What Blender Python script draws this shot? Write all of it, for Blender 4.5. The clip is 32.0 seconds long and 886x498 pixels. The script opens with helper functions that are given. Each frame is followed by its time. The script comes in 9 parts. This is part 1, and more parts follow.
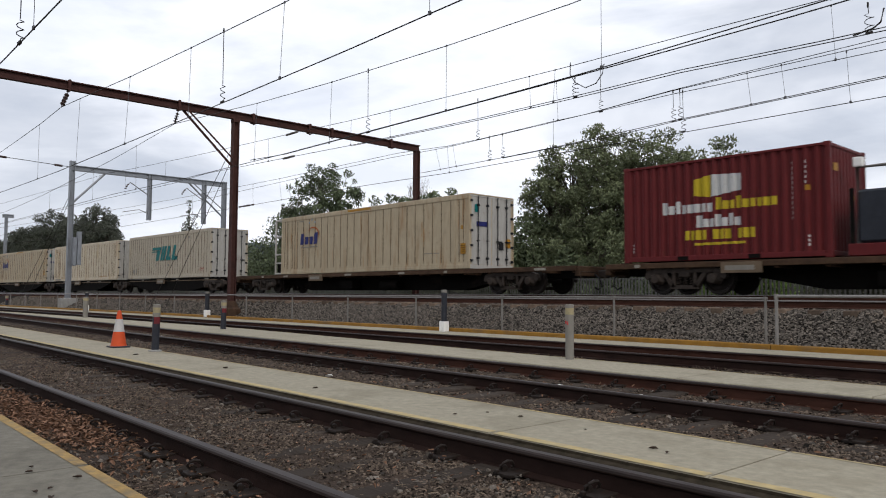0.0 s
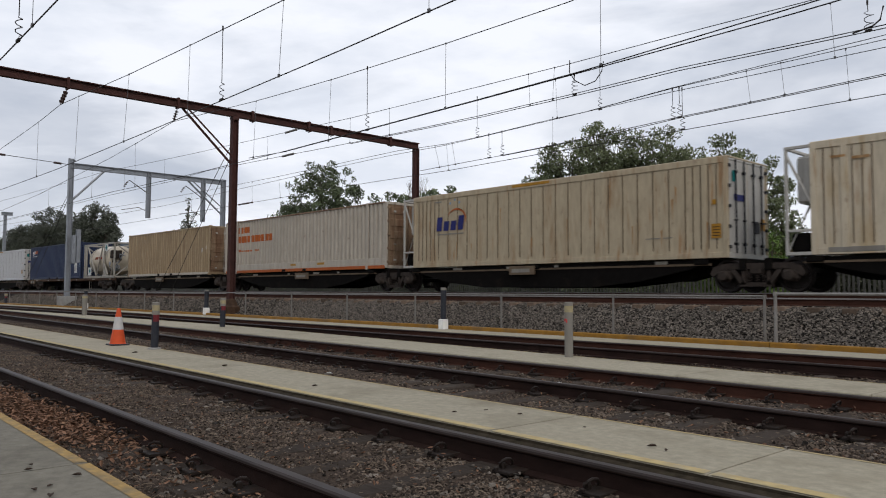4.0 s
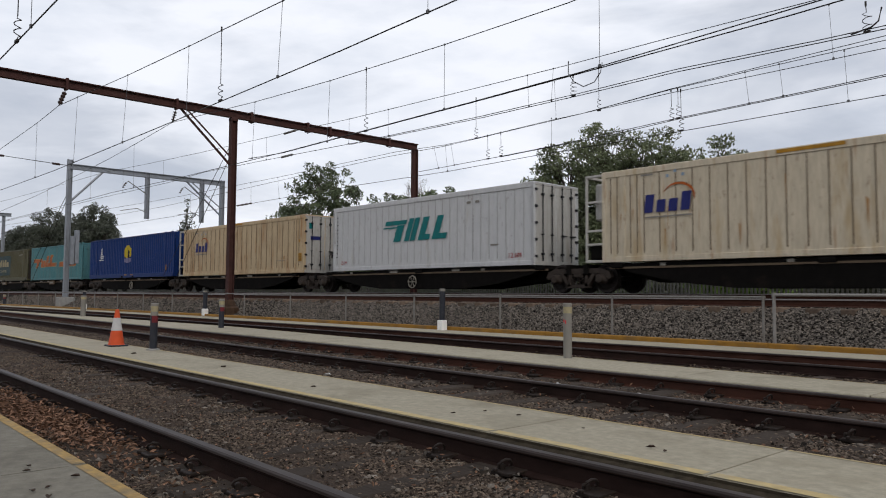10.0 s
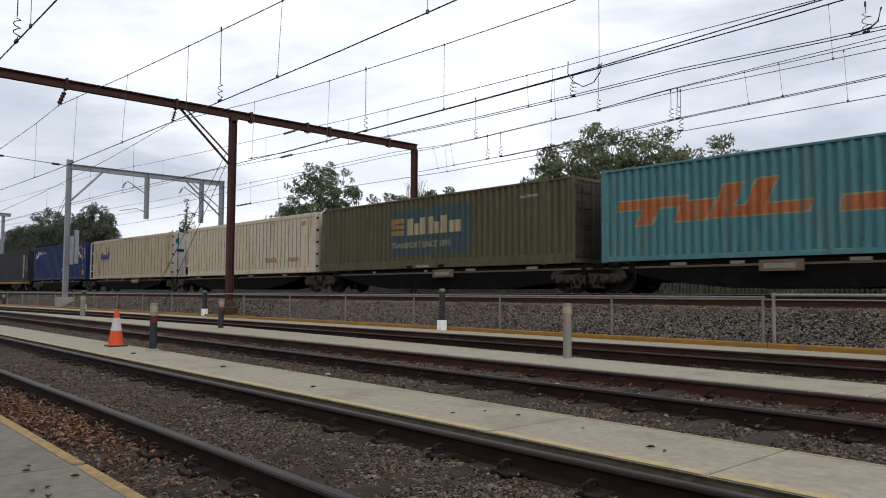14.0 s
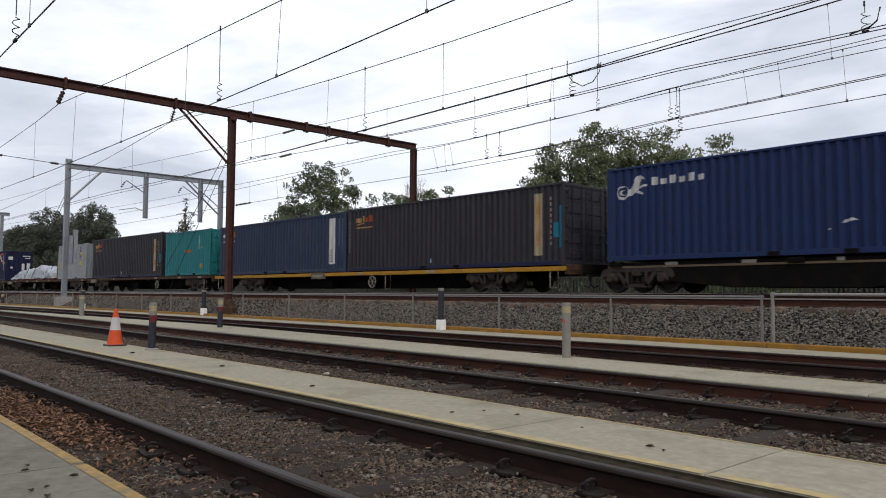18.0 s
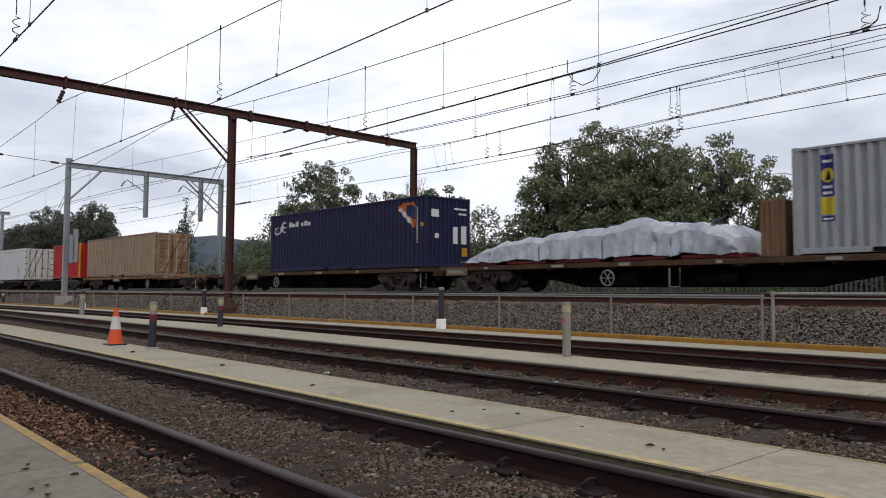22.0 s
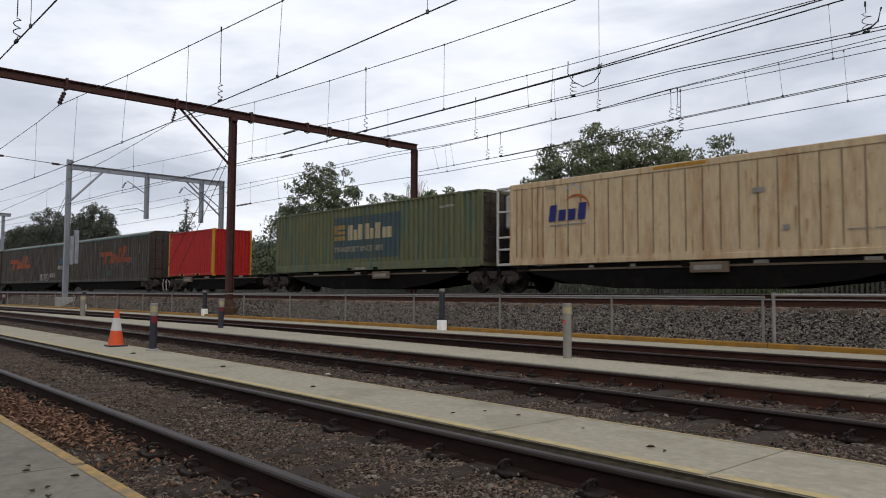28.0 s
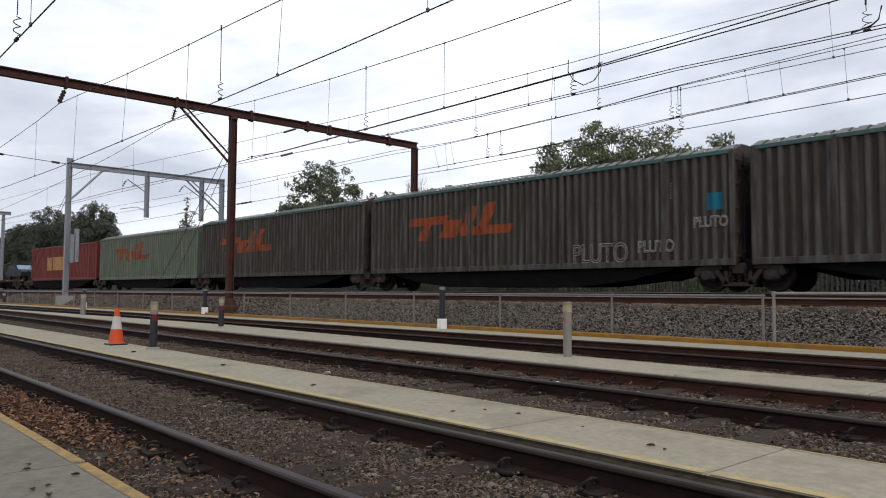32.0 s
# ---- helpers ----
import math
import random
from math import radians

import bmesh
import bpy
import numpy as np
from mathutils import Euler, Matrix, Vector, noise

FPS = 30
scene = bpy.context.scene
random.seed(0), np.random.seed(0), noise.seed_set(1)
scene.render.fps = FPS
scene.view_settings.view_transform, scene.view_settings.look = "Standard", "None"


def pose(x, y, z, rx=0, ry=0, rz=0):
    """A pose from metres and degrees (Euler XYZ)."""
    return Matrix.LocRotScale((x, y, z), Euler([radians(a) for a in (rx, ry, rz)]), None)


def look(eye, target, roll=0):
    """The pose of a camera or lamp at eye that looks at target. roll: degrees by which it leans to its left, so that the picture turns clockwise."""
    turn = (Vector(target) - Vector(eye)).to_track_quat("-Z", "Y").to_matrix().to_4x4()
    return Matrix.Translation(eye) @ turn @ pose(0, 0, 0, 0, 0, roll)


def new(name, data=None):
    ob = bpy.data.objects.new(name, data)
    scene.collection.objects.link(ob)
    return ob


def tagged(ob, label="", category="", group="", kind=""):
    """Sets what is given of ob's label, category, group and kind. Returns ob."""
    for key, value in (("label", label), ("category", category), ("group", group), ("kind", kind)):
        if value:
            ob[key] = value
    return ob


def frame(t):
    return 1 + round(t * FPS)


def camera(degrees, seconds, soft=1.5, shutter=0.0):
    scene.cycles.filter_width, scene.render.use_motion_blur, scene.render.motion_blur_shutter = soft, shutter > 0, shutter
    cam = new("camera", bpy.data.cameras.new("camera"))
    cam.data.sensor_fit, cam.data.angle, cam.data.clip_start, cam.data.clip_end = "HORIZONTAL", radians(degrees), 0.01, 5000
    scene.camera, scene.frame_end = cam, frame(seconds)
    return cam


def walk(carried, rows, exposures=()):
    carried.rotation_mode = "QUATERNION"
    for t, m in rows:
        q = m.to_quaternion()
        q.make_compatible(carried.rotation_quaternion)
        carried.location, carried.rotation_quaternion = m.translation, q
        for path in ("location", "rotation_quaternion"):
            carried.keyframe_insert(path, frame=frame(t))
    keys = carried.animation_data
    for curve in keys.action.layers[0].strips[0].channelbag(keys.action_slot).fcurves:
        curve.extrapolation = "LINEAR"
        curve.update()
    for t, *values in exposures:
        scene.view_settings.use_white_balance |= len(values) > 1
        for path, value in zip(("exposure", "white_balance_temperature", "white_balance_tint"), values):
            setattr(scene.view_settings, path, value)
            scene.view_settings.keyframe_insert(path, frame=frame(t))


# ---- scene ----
# ---- camera: a tripod-like stand at sitting height, with a slow slight sway ----
FOCAL = 784 / math.tan(radians(60.935 / 2))
EYE = Vector((0.0, 0.0, 0.98))


def aim(dx, dy):
    yaw = radians(47.553) + dx / FOCAL
    tilt = radians(3.433) + dy / FOCAL
    way = Vector((-math.sin(yaw) * math.cos(tilt), math.cos(yaw) * math.cos(tilt), math.sin(tilt)))
    return look(EYE, EYE + way * 10, 0.311)


cam = camera(60.935, 32.0, soft=1.05, shutter=0.12)
SWAY = [(0, 4, 2), (1.5, 3.5, 1.7), (2, 3, 0), (3, 2.5, -1.5), (6, 3, -2.5), (7.5, 2, -2), (9, 1.5, -1), (11, 0, 0.2), (14, 0, 0),
        (17, 0, 0), (18, -1.5, -1), (19.5, 0, -1.5), (21, -0.5, -2.5), (23, -1.5, -2.3), (25, -0.5, -3), (28, 0, 0), (29, 0, 0),
        (30, 0, -2), (32, 0.3, -2.7)]
walk(cam, [(t, aim(dx, dy)) for t, dx, dy in SWAY],
     [(t, stops, 6590, 12.4) for t, stops in ((0, 0.10), (1.5, 0.02), (3, -0.08), (6, 0.0), (8, 0.02), (10, -0.08), (12, 0.0), (14, 0.10), (17, 0.10), (19, 0.16), (22, 0.12), (25, 0.10), (28, -0.02), (30, 0.13), (32, 0.15))])

# ---- light: high overcast ----
SUN_EL, SUN_AZ = 38.0, 112.0
world = bpy.data.worlds.new("overcast_sky")
scene.world = world
world.use_nodes = True
wn, wl = world.node_tree.nodes, world.node_tree.links
wn.clear()
w_out = wn.new("ShaderNodeOutputWorld")
w_bg = wn.new("ShaderNodeBackground")
w_sky = wn.new("ShaderNodeTexSky")
w_sky.sky_type = "NISHITA"
w_sky.sun_disc = False
w_sky.sun_elevation, w_sky.sun_rotation = radians(SUN_EL), radians(SUN_AZ)
w_sky.dust_density = 4.0
w_co = wn.new("ShaderNodeTexCoord")
w_map = wn.new("ShaderNodeMapping")
w_map.inputs["Scale"].default_value = (1.0, 1.0, 3.2)
w_map.inputs["Location"].default_value = (6.69, 7.19, -8.67)
w_n1 = wn.new("ShaderNodeTexNoise")
w_n1.inputs["Scale"].default_value = 2.0
w_n1.inputs["Detail"].default_value = 6.0
w_n1.inputs["Roughness"].default_value = 0.52
w_n1.inputs["Distortion"].default_value = 0.5
w_ramp = wn.new("ShaderNodeValToRGB")
w_ramp.color_ramp.elements[0].position, w_ramp.color_ramp.elements[0].color = 0.40, (0.66, 0.715, 0.80, 1)
w_ramp.color_ramp.elements[1].position, w_ramp.color_ramp.elements[1].color = 0.55, (1.0, 1.05, 1.12, 1)
w_mul = wn.new("ShaderNodeVectorMath")
w_mul.operation = "SCALE"
w_mul.inputs["Scale"].default_value = 0.10
w_mix = wn.new("ShaderNodeMixRGB")
w_mix.inputs["Fac"].default_value = 0.92
wl.new(w_co.outputs["Generated"], w_map.inputs["Vector"])
wl.new(w_map.outputs["Vector"], w_n1.inputs["Vector"])
wl.new(w_n1.outputs["Fac"], w_ramp.inputs["Fac"])
wl.new(w_sky.outputs["Color"], w_mul.inputs[0])
wl.new(w_mul.outputs["Vector"], w_mix.inputs["Color1"])
w_n2 = wn.new("ShaderNodeTexNoise")
w_n2.inputs["Scale"].default_value, w_n2.inputs["Detail"].default_value, w_n2.inputs["Roughness"].default_value = 4.6, 7.0, 0.58
w_soft = wn.new("ShaderNodeValToRGB")
w_soft.color_ramp.elements[0].position, w_soft.color_ramp.elements[0].color = 0.34, (0.84, 0.865, 0.90, 1)
w_soft.color_ramp.elements[1].position, w_soft.color_ramp.elements[1].color = 0.58, (1.03, 1.03, 1.03, 1)
w_veil = wn.new("ShaderNodeMixRGB")
w_veil.blend_type = "MULTIPLY"
w_veil.inputs["Fac"].default_value = 1.0
wl.new(w_map.outputs["Vector"], w_n2.inputs["Vector"])
wl.new(w_n2.outputs["Fac"], w_soft.inputs["Fac"])
wl.new(w_ramp.outputs["Color"], w_veil.inputs["Color1"])
wl.new(w_soft.outputs["Color"], w_veil.inputs["Color2"])
wl.new(w_veil.outputs["Color"], w_mix.inputs["Color2"])
wl.new(w_mix.outputs["Color"], w_bg.inputs["Color"])
w_bg.inputs["Strength"].default_value = 1.0
wl.new(w_bg.outputs["Background"], w_out.inputs["Surface"])

sun = new("sun", bpy.data.lights.new("sun", "SUN"))
sun.data.energy, sun.data.angle, sun.data.color = 0.95, radians(14), (1.0, 0.96, 0.9)
_az = radians(SUN_AZ)
sun.matrix_world = look((0, 0, 60), Vector((0, 0, 60)) - Vector((math.sin(_az) * math.cos(radians(SUN_EL)), math.cos(_az) * math.cos(radians(SUN_EL)), math.sin(radians(SUN_EL)))))


# ---- materials ----
def mat(name, col, rough=0.65, metal=0.0, var=0.18, scale=6.0, stain=None, amount=0.35, stain_scale=1.2, stretch=(1, 1, 1),
        bump=0.15, bump_scale=60.0, pieces=0.0, spec=0.18):
    """A painted, rusty, stony or wooden surface: base colour with grain, a stain colour in patches, fine relief."""
    m = bpy.data.materials.new(name)
    m.use_nodes = True
    n, l = m.node_tree.nodes, m.node_tree.links
    b = n["Principled BSDF"]
    b.inputs["Roughness"].default_value, b.inputs["Metallic"].default_value = rough, metal
    b.inputs["Specular IOR Level"].default_value = spec
    co = n.new("ShaderNodeTexCoord")
    mp = n.new("ShaderNodeMapping")
    mp.inputs["Scale"].default_value = stretch
    l.new(co.outputs["Object"], mp.inputs["Vector"])
    n1 = n.new("ShaderNodeTexNoise")
    n1.inputs["Scale"].default_value, n1.inputs["Detail"].default_value, n1.inputs["Roughness"].default_value = scale, 8, 0.65
    l.new(mp.outputs["Vector"], n1.inputs["Vector"])
    r1 = n.new("ShaderNodeValToRGB")
    lo, hi = [c * (1 - var) for c in col], [min(0.9, c * (1 + var)) for c in col]
    r1.color_ramp.elements[0].position, r1.color_ramp.elements[0].color = 0.3, (*lo, 1)
    r1.color_ramp.elements[1].position, r1.color_ramp.elements[1].color = 0.7, (*hi, 1)
    l.new(n1.outputs["Fac"], r1.inputs["Fac"])
    colour = r1.outputs["Color"]
    if stain:
        n2 = n.new("ShaderNodeTexNoise")
        n2.inputs["Scale"].default_value, n2.inputs["Detail"].default_value, n2.inputs["Roughness"].default_value = stain_scale, 7, 0.62
        l.new(mp.outputs["Vector"], n2.inputs["Vector"])
        r2 = n.new("ShaderNodeValToRGB")
        r2.color_ramp.elements[0].position, r2.color_ramp.elements[0].color = 0.72 - 0.42 * amount, (0, 0, 0, 1)
        r2.color_ramp.elements[1].position, r2.color_ramp.elements[1].color = 0.92 - 0.35 * amount, (1, 1, 1, 1)
        l.new(n2.outputs["Fac"], r2.inputs["Fac"])
        mx = n.new("ShaderNodeMixRGB")
        l.new(r2.outputs["Color"], mx.inputs["Fac"])
        l.new(colour, mx.inputs["Color1"])
        mx.inputs["Color2"].default_value = (*stain, 1)
        colour = mx.outputs["Color"]
    if pieces:
        oi = n.new("ShaderNodeObjectInfo" if pieces < 1 else "ShaderNodeNewGeometry")
        hv = n.new("ShaderNodeHueSaturation")
        mr = n.new("ShaderNodeMapRange")
        k = pieces if pieces < 1 else pieces - 1
        mr.inputs["To Min"].default_value, mr.inputs["To Max"].default_value = 1 - k, 1 + k
        l.new(oi.outputs["Random" if pieces < 1 else "Random Per Island"], mr.inputs["Value"])
        l.new(mr.outputs["Result"], hv.inputs["Value"])
        l.new(colour, hv.inputs["Color"])
        colour = hv.outputs["Color"]
    l.new(colour, b.inputs["Base Color"])
    if bump:
        n3 = n.new("ShaderNodeTexNoise")
        n3.inputs["Scale"].default_value, n3.inputs["Detail"].default_value = bump_scale, 5
        l.new(co.outputs["Object"], n3.inputs["Vector"])
        bp = n.new("ShaderNodeBump")
        bp.inputs["Strength"].default_value, bp.inputs["Distance"].default_value = bump, 0.01
        l.new(n3.outputs["Fac"], bp.inputs["Height"])
        l.new(bp.outputs["Normal"], b.inputs["Normal"])
    return m


def paint(name, col, dirt=(0.16, 0.12, 0.08), amount=0.35, rough=0.5, var=0.12):
    """Weathered container paint, streaked down the wall."""
    col, dirt = [c * 0.86 for c in col], [c * 0.86 for c in dirt]
    m = mat(name, col, rough, 0, var + 0.04, 2.6, dirt, amount, 0.6, (3.5, 3.5, 0.6), 0.06, 18, 0, 0.12)
    n, l = m.node_tree.nodes, m.node_tree.links
    base = n["Principled BSDF"].inputs["Base Color"]
    under = base.links[0].from_socket
    co = n.new("ShaderNodeTexCoord")
    mp = n.new("ShaderNodeMapping")
    mp.inputs["Scale"].default_value = (1.6, 1.6, 0.8)
    chips = n.new("ShaderNodeTexNoise")
    chips.inputs["Scale"].default_value, chips.inputs["Detail"].default_value, chips.inputs["Roughness"].default_value = 3.2, 10, 0.72
    ramp = n.new("ShaderNodeValToRGB")
    ramp.color_ramp.elements[0].position, ramp.color_ramp.elements[0].color = 0.585, (0, 0, 0, 1)
    ramp.color_ramp.elements[1].position, ramp.color_ramp.elements[1].color = 0.70, (0.75, 0.75, 0.75, 1)
    mx = n.new("ShaderNodeMixRGB")
    mx.inputs["Color2"].default_value = (col[0] * 0.35 + 0.035, col[1] * 0.3 + 0.014, col[2] * 0.28 + 0.008, 1)
    l.new(co.outputs["Object"], mp.inputs["Vector"])
    l.new(mp.outputs["Vector"], chips.inputs["Vector"])
    l.new(chips.outputs["Fac"], ramp.inputs["Fac"])
    l.new(ramp.outputs["Color"], mx.inputs["Fac"])
    l.new(under, mx.inputs["Color1"])
    l.new(mx.outputs["Color"], base)
    return m


RUST = (0.16, 0.065, 0.035)
M_RAIL_TOP = mat("worn_rail_steel", (0.15, 0.135, 0.125), 0.32, 0.8, 0.25, 14, RUST, 0.25, 3, (0.15, 1, 1), 0.05)
M_RAIL_DULL = mat("dull_rail_head", (0.027, 0.019, 0.0165), 0.52, 0.05, 0.35, 14, (0.016, 0.0105, 0.009), 0.4, 3, (0.15, 1, 1), 0.05)
M_RAIL_DARK = mat("oily_dark_rail", (0.020, 0.0115, 0.0095), 0.75, 0.0, 0.35, 10, (0.046, 0.024, 0.018), 0.3, 2, (0.3, 1, 1), 0.25, 90, 0, 0.05)
M_RAIL_RUST = mat("rusty_rail", (0.044, 0.019, 0.013), 0.8, 0.0, 0.35, 10, (0.020, 0.011, 0.009), 0.42, 2, (0.3, 1, 1), 0.3, 90, 0, 0.08)
M_CONC = mat("walkway_concrete", (0.285, 0.256, 0.190), 0.85, 0, 0.2, 13, (0.19, 0.166, 0.116), 0.5, 1.4, (1, 1, 1), 0.3, 90, 0.06, 0.2)
M_CONC_DK = mat("stained_platform_concrete", (0.16, 0.147, 0.118), 0.85, 0, 0.22, 14, (0.10, 0.09, 0.07), 0.5, 1.7, (1, 1, 1), 0.3, 90, 0.05, 0.12)
M_FENCE = mat("dark_weathered_pale", (0.115, 0.115, 0.108), 0.7, 0.1, 0.2, 8, (0.065, 0.065, 0.058), 0.4, 3, (1, 1, 0.4), 0.05)
M_CONC_PALE = mat("pale_bridge_concrete", (0.50, 0.49, 0.46), 0.9, 0, 0.1, 2, (0.36, 0.35, 0.32), 0.4, 0.8, (1, 1, 1), 0.1, 30)
M_CONC_OLD = mat("weathered_concrete", (0.25, 0.245, 0.23), 0.9, 0, 0.14, 6, (0.20, 0.19, 0.165), 0.45, 1.5, (1, 1, 1), 0.2, 70)
M_YELLOW = mat("worn_yellow_line", (0.31, 0.20, 0.07), 0.8, 0, 0.3, 12, (0.15, 0.12, 0.078), 0.66, 7, (1, 1, 1), 0.15, 70)
M_PALEYEL = mat("faded_yellow_line", (0.40, 0.31, 0.15), 0.8, 0, 0.2, 9, (0.30, 0.26, 0.18), 0.6, 6, (1, 1, 1), 0.15, 70)
M_KERB = mat("ochre_kerb_paint", (0.235, 0.117, 0.019), 0.75, 0, 0.25, 7, (0.13, 0.085, 0.045), 0.5, 2.5, (0.5, 1, 1), 0.15, 60)
M_DIRT = mat("dark_yard_soil", (0.050, 0.036, 0.027), 0.95, 0, 0.8, 45, (0.102, 0.072, 0.053), 0.5, 4.5, (1, 1, 1), 1.0, 160, 0, 0.1)
M_GRAVEL = mat("yard_gravel", (0.086, 0.066, 0.051), 0.92, 0, 0.4, 30, (0.028, 0.020, 0.0145), 0.45, 2, (1, 1, 1), 0.3, 90, 1.92, 0.1)
M_BALLAST = mat("grey_ballast", (0.100, 0.086, 0.072), 0.9, 0, 0.3, 30, (0.18, 0.14, 0.105), 0.3, 2.5, (1, 1, 1), 0.3, 90, 1.92, 0.15)
# Near-black bed: the shade in the gaps between stones is in its colour.
M_BALLAST_BED = mat("shaded_ballast_bed", (0.016, 0.013, 0.011), 0.95, 0, 0.4, 22, (0.034, 0.029, 0.024), 0.5, 4, (1, 1, 1), 0.9, 45, 0, 0.05)
M_MOSS = mat("mossy_grime", (0.036, 0.029, 0.020), 0.95, 0, 0.5, 14, (0.046, 0.041, 0.025), 0.4, 9, (1, 1, 1), 0.5, 80, 0, 0.05)
M_LEAF_DRY = mat("dry_leaves", (0.150, 0.083, 0.052), 0.8, 0, 0.3, 20, (0.22, 0.15, 0.095), 0.35, 9, (1, 1, 1), 0, 60, 1.65)
M_LEAF_DEAD = mat("dark_dead_leaf", (0.050, 0.033, 0.024), 0.85, 0, 0.3, 40, (0.10, 0.066, 0.044), 0.4, 20)
M_STRAW = mat("dead_grass_straw", (0.16, 0.125, 0.09), 0.85, 0, 0.3, 20, (0.06, 0.045, 0.032), 0.5, 9, (1, 1, 1), 0, 60, 1.6)
M_SLEEPER = mat("old_timber_sleeper", (0.050, 0.040, 0.033), 0.9, 0, 0.35, 10, (0.028, 0.021, 0.016), 0.45, 2, (0.4, 3, 3), 0.5, 40, 0.25, 0.05)
M_PSLEEPER = mat("concrete_sleeper", (0.115, 0.083, 0.06), 0.9, 0, 0.3, 10, (0.07, 0.05, 0.038), 0.5, 3, (1, 1, 1), 0.2, 60, 0.4)
M_CLIP = mat("rusted_clip", (0.022, 0.016, 0.013), 0.65, 0.2, 0.3, 20, (0.06, 0.03, 0.018), 0.35, 8)
M_GALV = mat("galvanised_steel", (0.235, 0.25, 0.27), 0.5, 0.4, 0.12, 8, (0.17, 0.18, 0.19), 0.4, 3, (1, 1, 0.4), 0.05)
M_PIPE = mat("newer_galvanised_pipe", (0.215, 0.205, 0.19), 0.5, 0.3, 0.12, 8, (0.15, 0.135, 0.12), 0.4, 3, (1, 1, 1), 0.05)
M_GALV_DK = mat("dull_galvanised_pipe", (0.165, 0.155, 0.142), 0.55, 0.3, 0.15, 8, (0.11, 0.09, 0.075), 0.4, 3, (1, 1, 1), 0.05)
M_OXIDE = mat("red_oxide_steel", (0.058, 0.026, 0.022), 0.7, 0.05, 0.28, 6, (0.034, 0.019, 0.017), 0.45, 2, (1, 1, 1), 0.1, 60, 0, 0.12)
M_WIRE = mat("copper_wire_dark", (0.035, 0.032, 0.03), 0.6, 0.5, 0.1, 5, None, 0, 1, (1, 1, 1), 0)
M_WIRE_LT = mat("thin_dropper_wire", (0.11, 0.11, 0.115), 0.6, 0.4, 0.1, 5, None, 0, 1, (1, 1, 1), 0)
M_INSUL = mat("brown_porcelain", (0.05, 0.032, 0.028), 0.3, 0, 0.15, 10, None, 0, 1, (1, 1, 1), 0)
M_BLACK = mat("black_bollard", (0.025, 0.027, 0.034), 0.6, 0, 0.25, 12, (0.09, 0.085, 0.08), 0.35, 5, (1, 1, 1), 0.08)
M_REFLECT = mat("yellow_white_reflector_band", (0.31, 0.265, 0.15), 0.5, 0, 0.15, 12, (0.20, 0.18, 0.13), 0.5, 5, (1, 1, 1), 0.05)
M_GREYPVC = mat("grey_post_paint", (0.19, 0.178, 0.155), 0.65, 0, 0.12, 8, (0.12, 0.105, 0.09), 0.4, 3, (1, 1, 0.4), 0.08)
M_WHITE = mat("white_paint", (0.72, 0.71, 0.68), 0.6, 0, 0.08, 6, (0.45, 0.42, 0.37), 0.4, 2.5, (1, 1, 0.5), 0.06)
M_SLEEVE = mat("grey_white_cone_sleeve", (0.42, 0.41, 0.40), 0.5, 0, 0.12, 8, (0.28, 0.26, 0.24), 0.45, 4, (1, 1, 1), 0.05)
M_ORANGE = mat("orange_cone_rubber", (0.50, 0.070, 0.02), 0.55, 0, 0.12, 8, (0.35, 0.06, 0.025), 0.35, 4, (1, 1, 1), 0.08)
M_REDTAG = mat("red_marking", (0.45, 0.05, 0.05), 0.6, 0, 0.1)
M_REDBAND = mat("dull_red_reflector", (0.13, 0.018, 0.022), 0.5, 0, 0.2, 20, (0.06, 0.02, 0.022), 0.4, 9)
M_BOGIE = mat("grimy_bogie_steel", (0.034, 0.026, 0.021), 0.7, 0.1, 0.35, 7, (0.066, 0.043, 0.032), 0.38, 2.5, (1, 1, 1), 0.3, 50, 0, 0.15)
# Frame colour taken down to near black, with the shade under wagons included.
M_FRAME_BK = mat("shade_black_frame", (0.0058, 0.0050, 0.0044), 0.85, 0.0, 0.3, 5, (0.022, 0.015, 0.012), 0.34, 1.6, (1, 1, 1), 0.2, 40, 0, 0.05)
M_FRAME_BR = mat("brown_wagon_deck", (0.15, 0.080, 0.034), 0.75, 0.05, 0.3, 4, (0.045, 0.026, 0.017), 0.55, 1.5, (1.2, 1, 1), 0.25, 40)
M_FRAME_BD = mat("sooty_brown_wagon_deck", (0.062, 0.036, 0.022), 0.75, 0.05, 0.35, 4, (0.026, 0.017, 0.012), 0.5, 1.3, (1.0, 1, 1), 0.25, 40, 0, 0.1)
M_FRAME_YL = mat("yellow_wagon_sill", (0.33, 0.165, 0.015), 0.65, 0, 0.18, 4, (0.16, 0.09, 0.03), 0.45, 1.5, (0.6, 1, 1), 0.1, 40)
M_WHEEL = mat("wheel_steel", (0.018, 0.014, 0.012), 0.55, 0.2, 0.25, 8, (0.024, 0.018, 0.015), 0.4, 3)
M_DULLRAIL = mat("tan_side_strip", (0.12, 0.086, 0.056), 0.75, 0, 0.25, 4, (0.10, 0.075, 0.055), 0.4, 1.5, (0.5, 1, 1), 0.1, 40)
M_PLATE = mat("dirty_white_plate", (0.24, 0.22, 0.185), 0.7, 0, 0.25, 14, (0.13, 0.105, 0.085), 0.5, 7, (1, 1, 1), 0.05)
M_BARK = mat("grey_brown_bark", (0.085, 0.072, 0.058), 0.9, 0, 0.35, 12, (0.13, 0.12, 0.10), 0.4, 3, (1, 1, 0.3), 0.6, 40)


def leaf_mat(name, col, back):
    m = mat(name, col, 0.55, 0, 0.35, 0.9, back, 0.45, 0.5, (1, 1, 1), 0, 60, 1.4)
    m.node_tree.nodes["Principled BSDF"].inputs["Transmission Weight"].default_value = 0.0
    return m


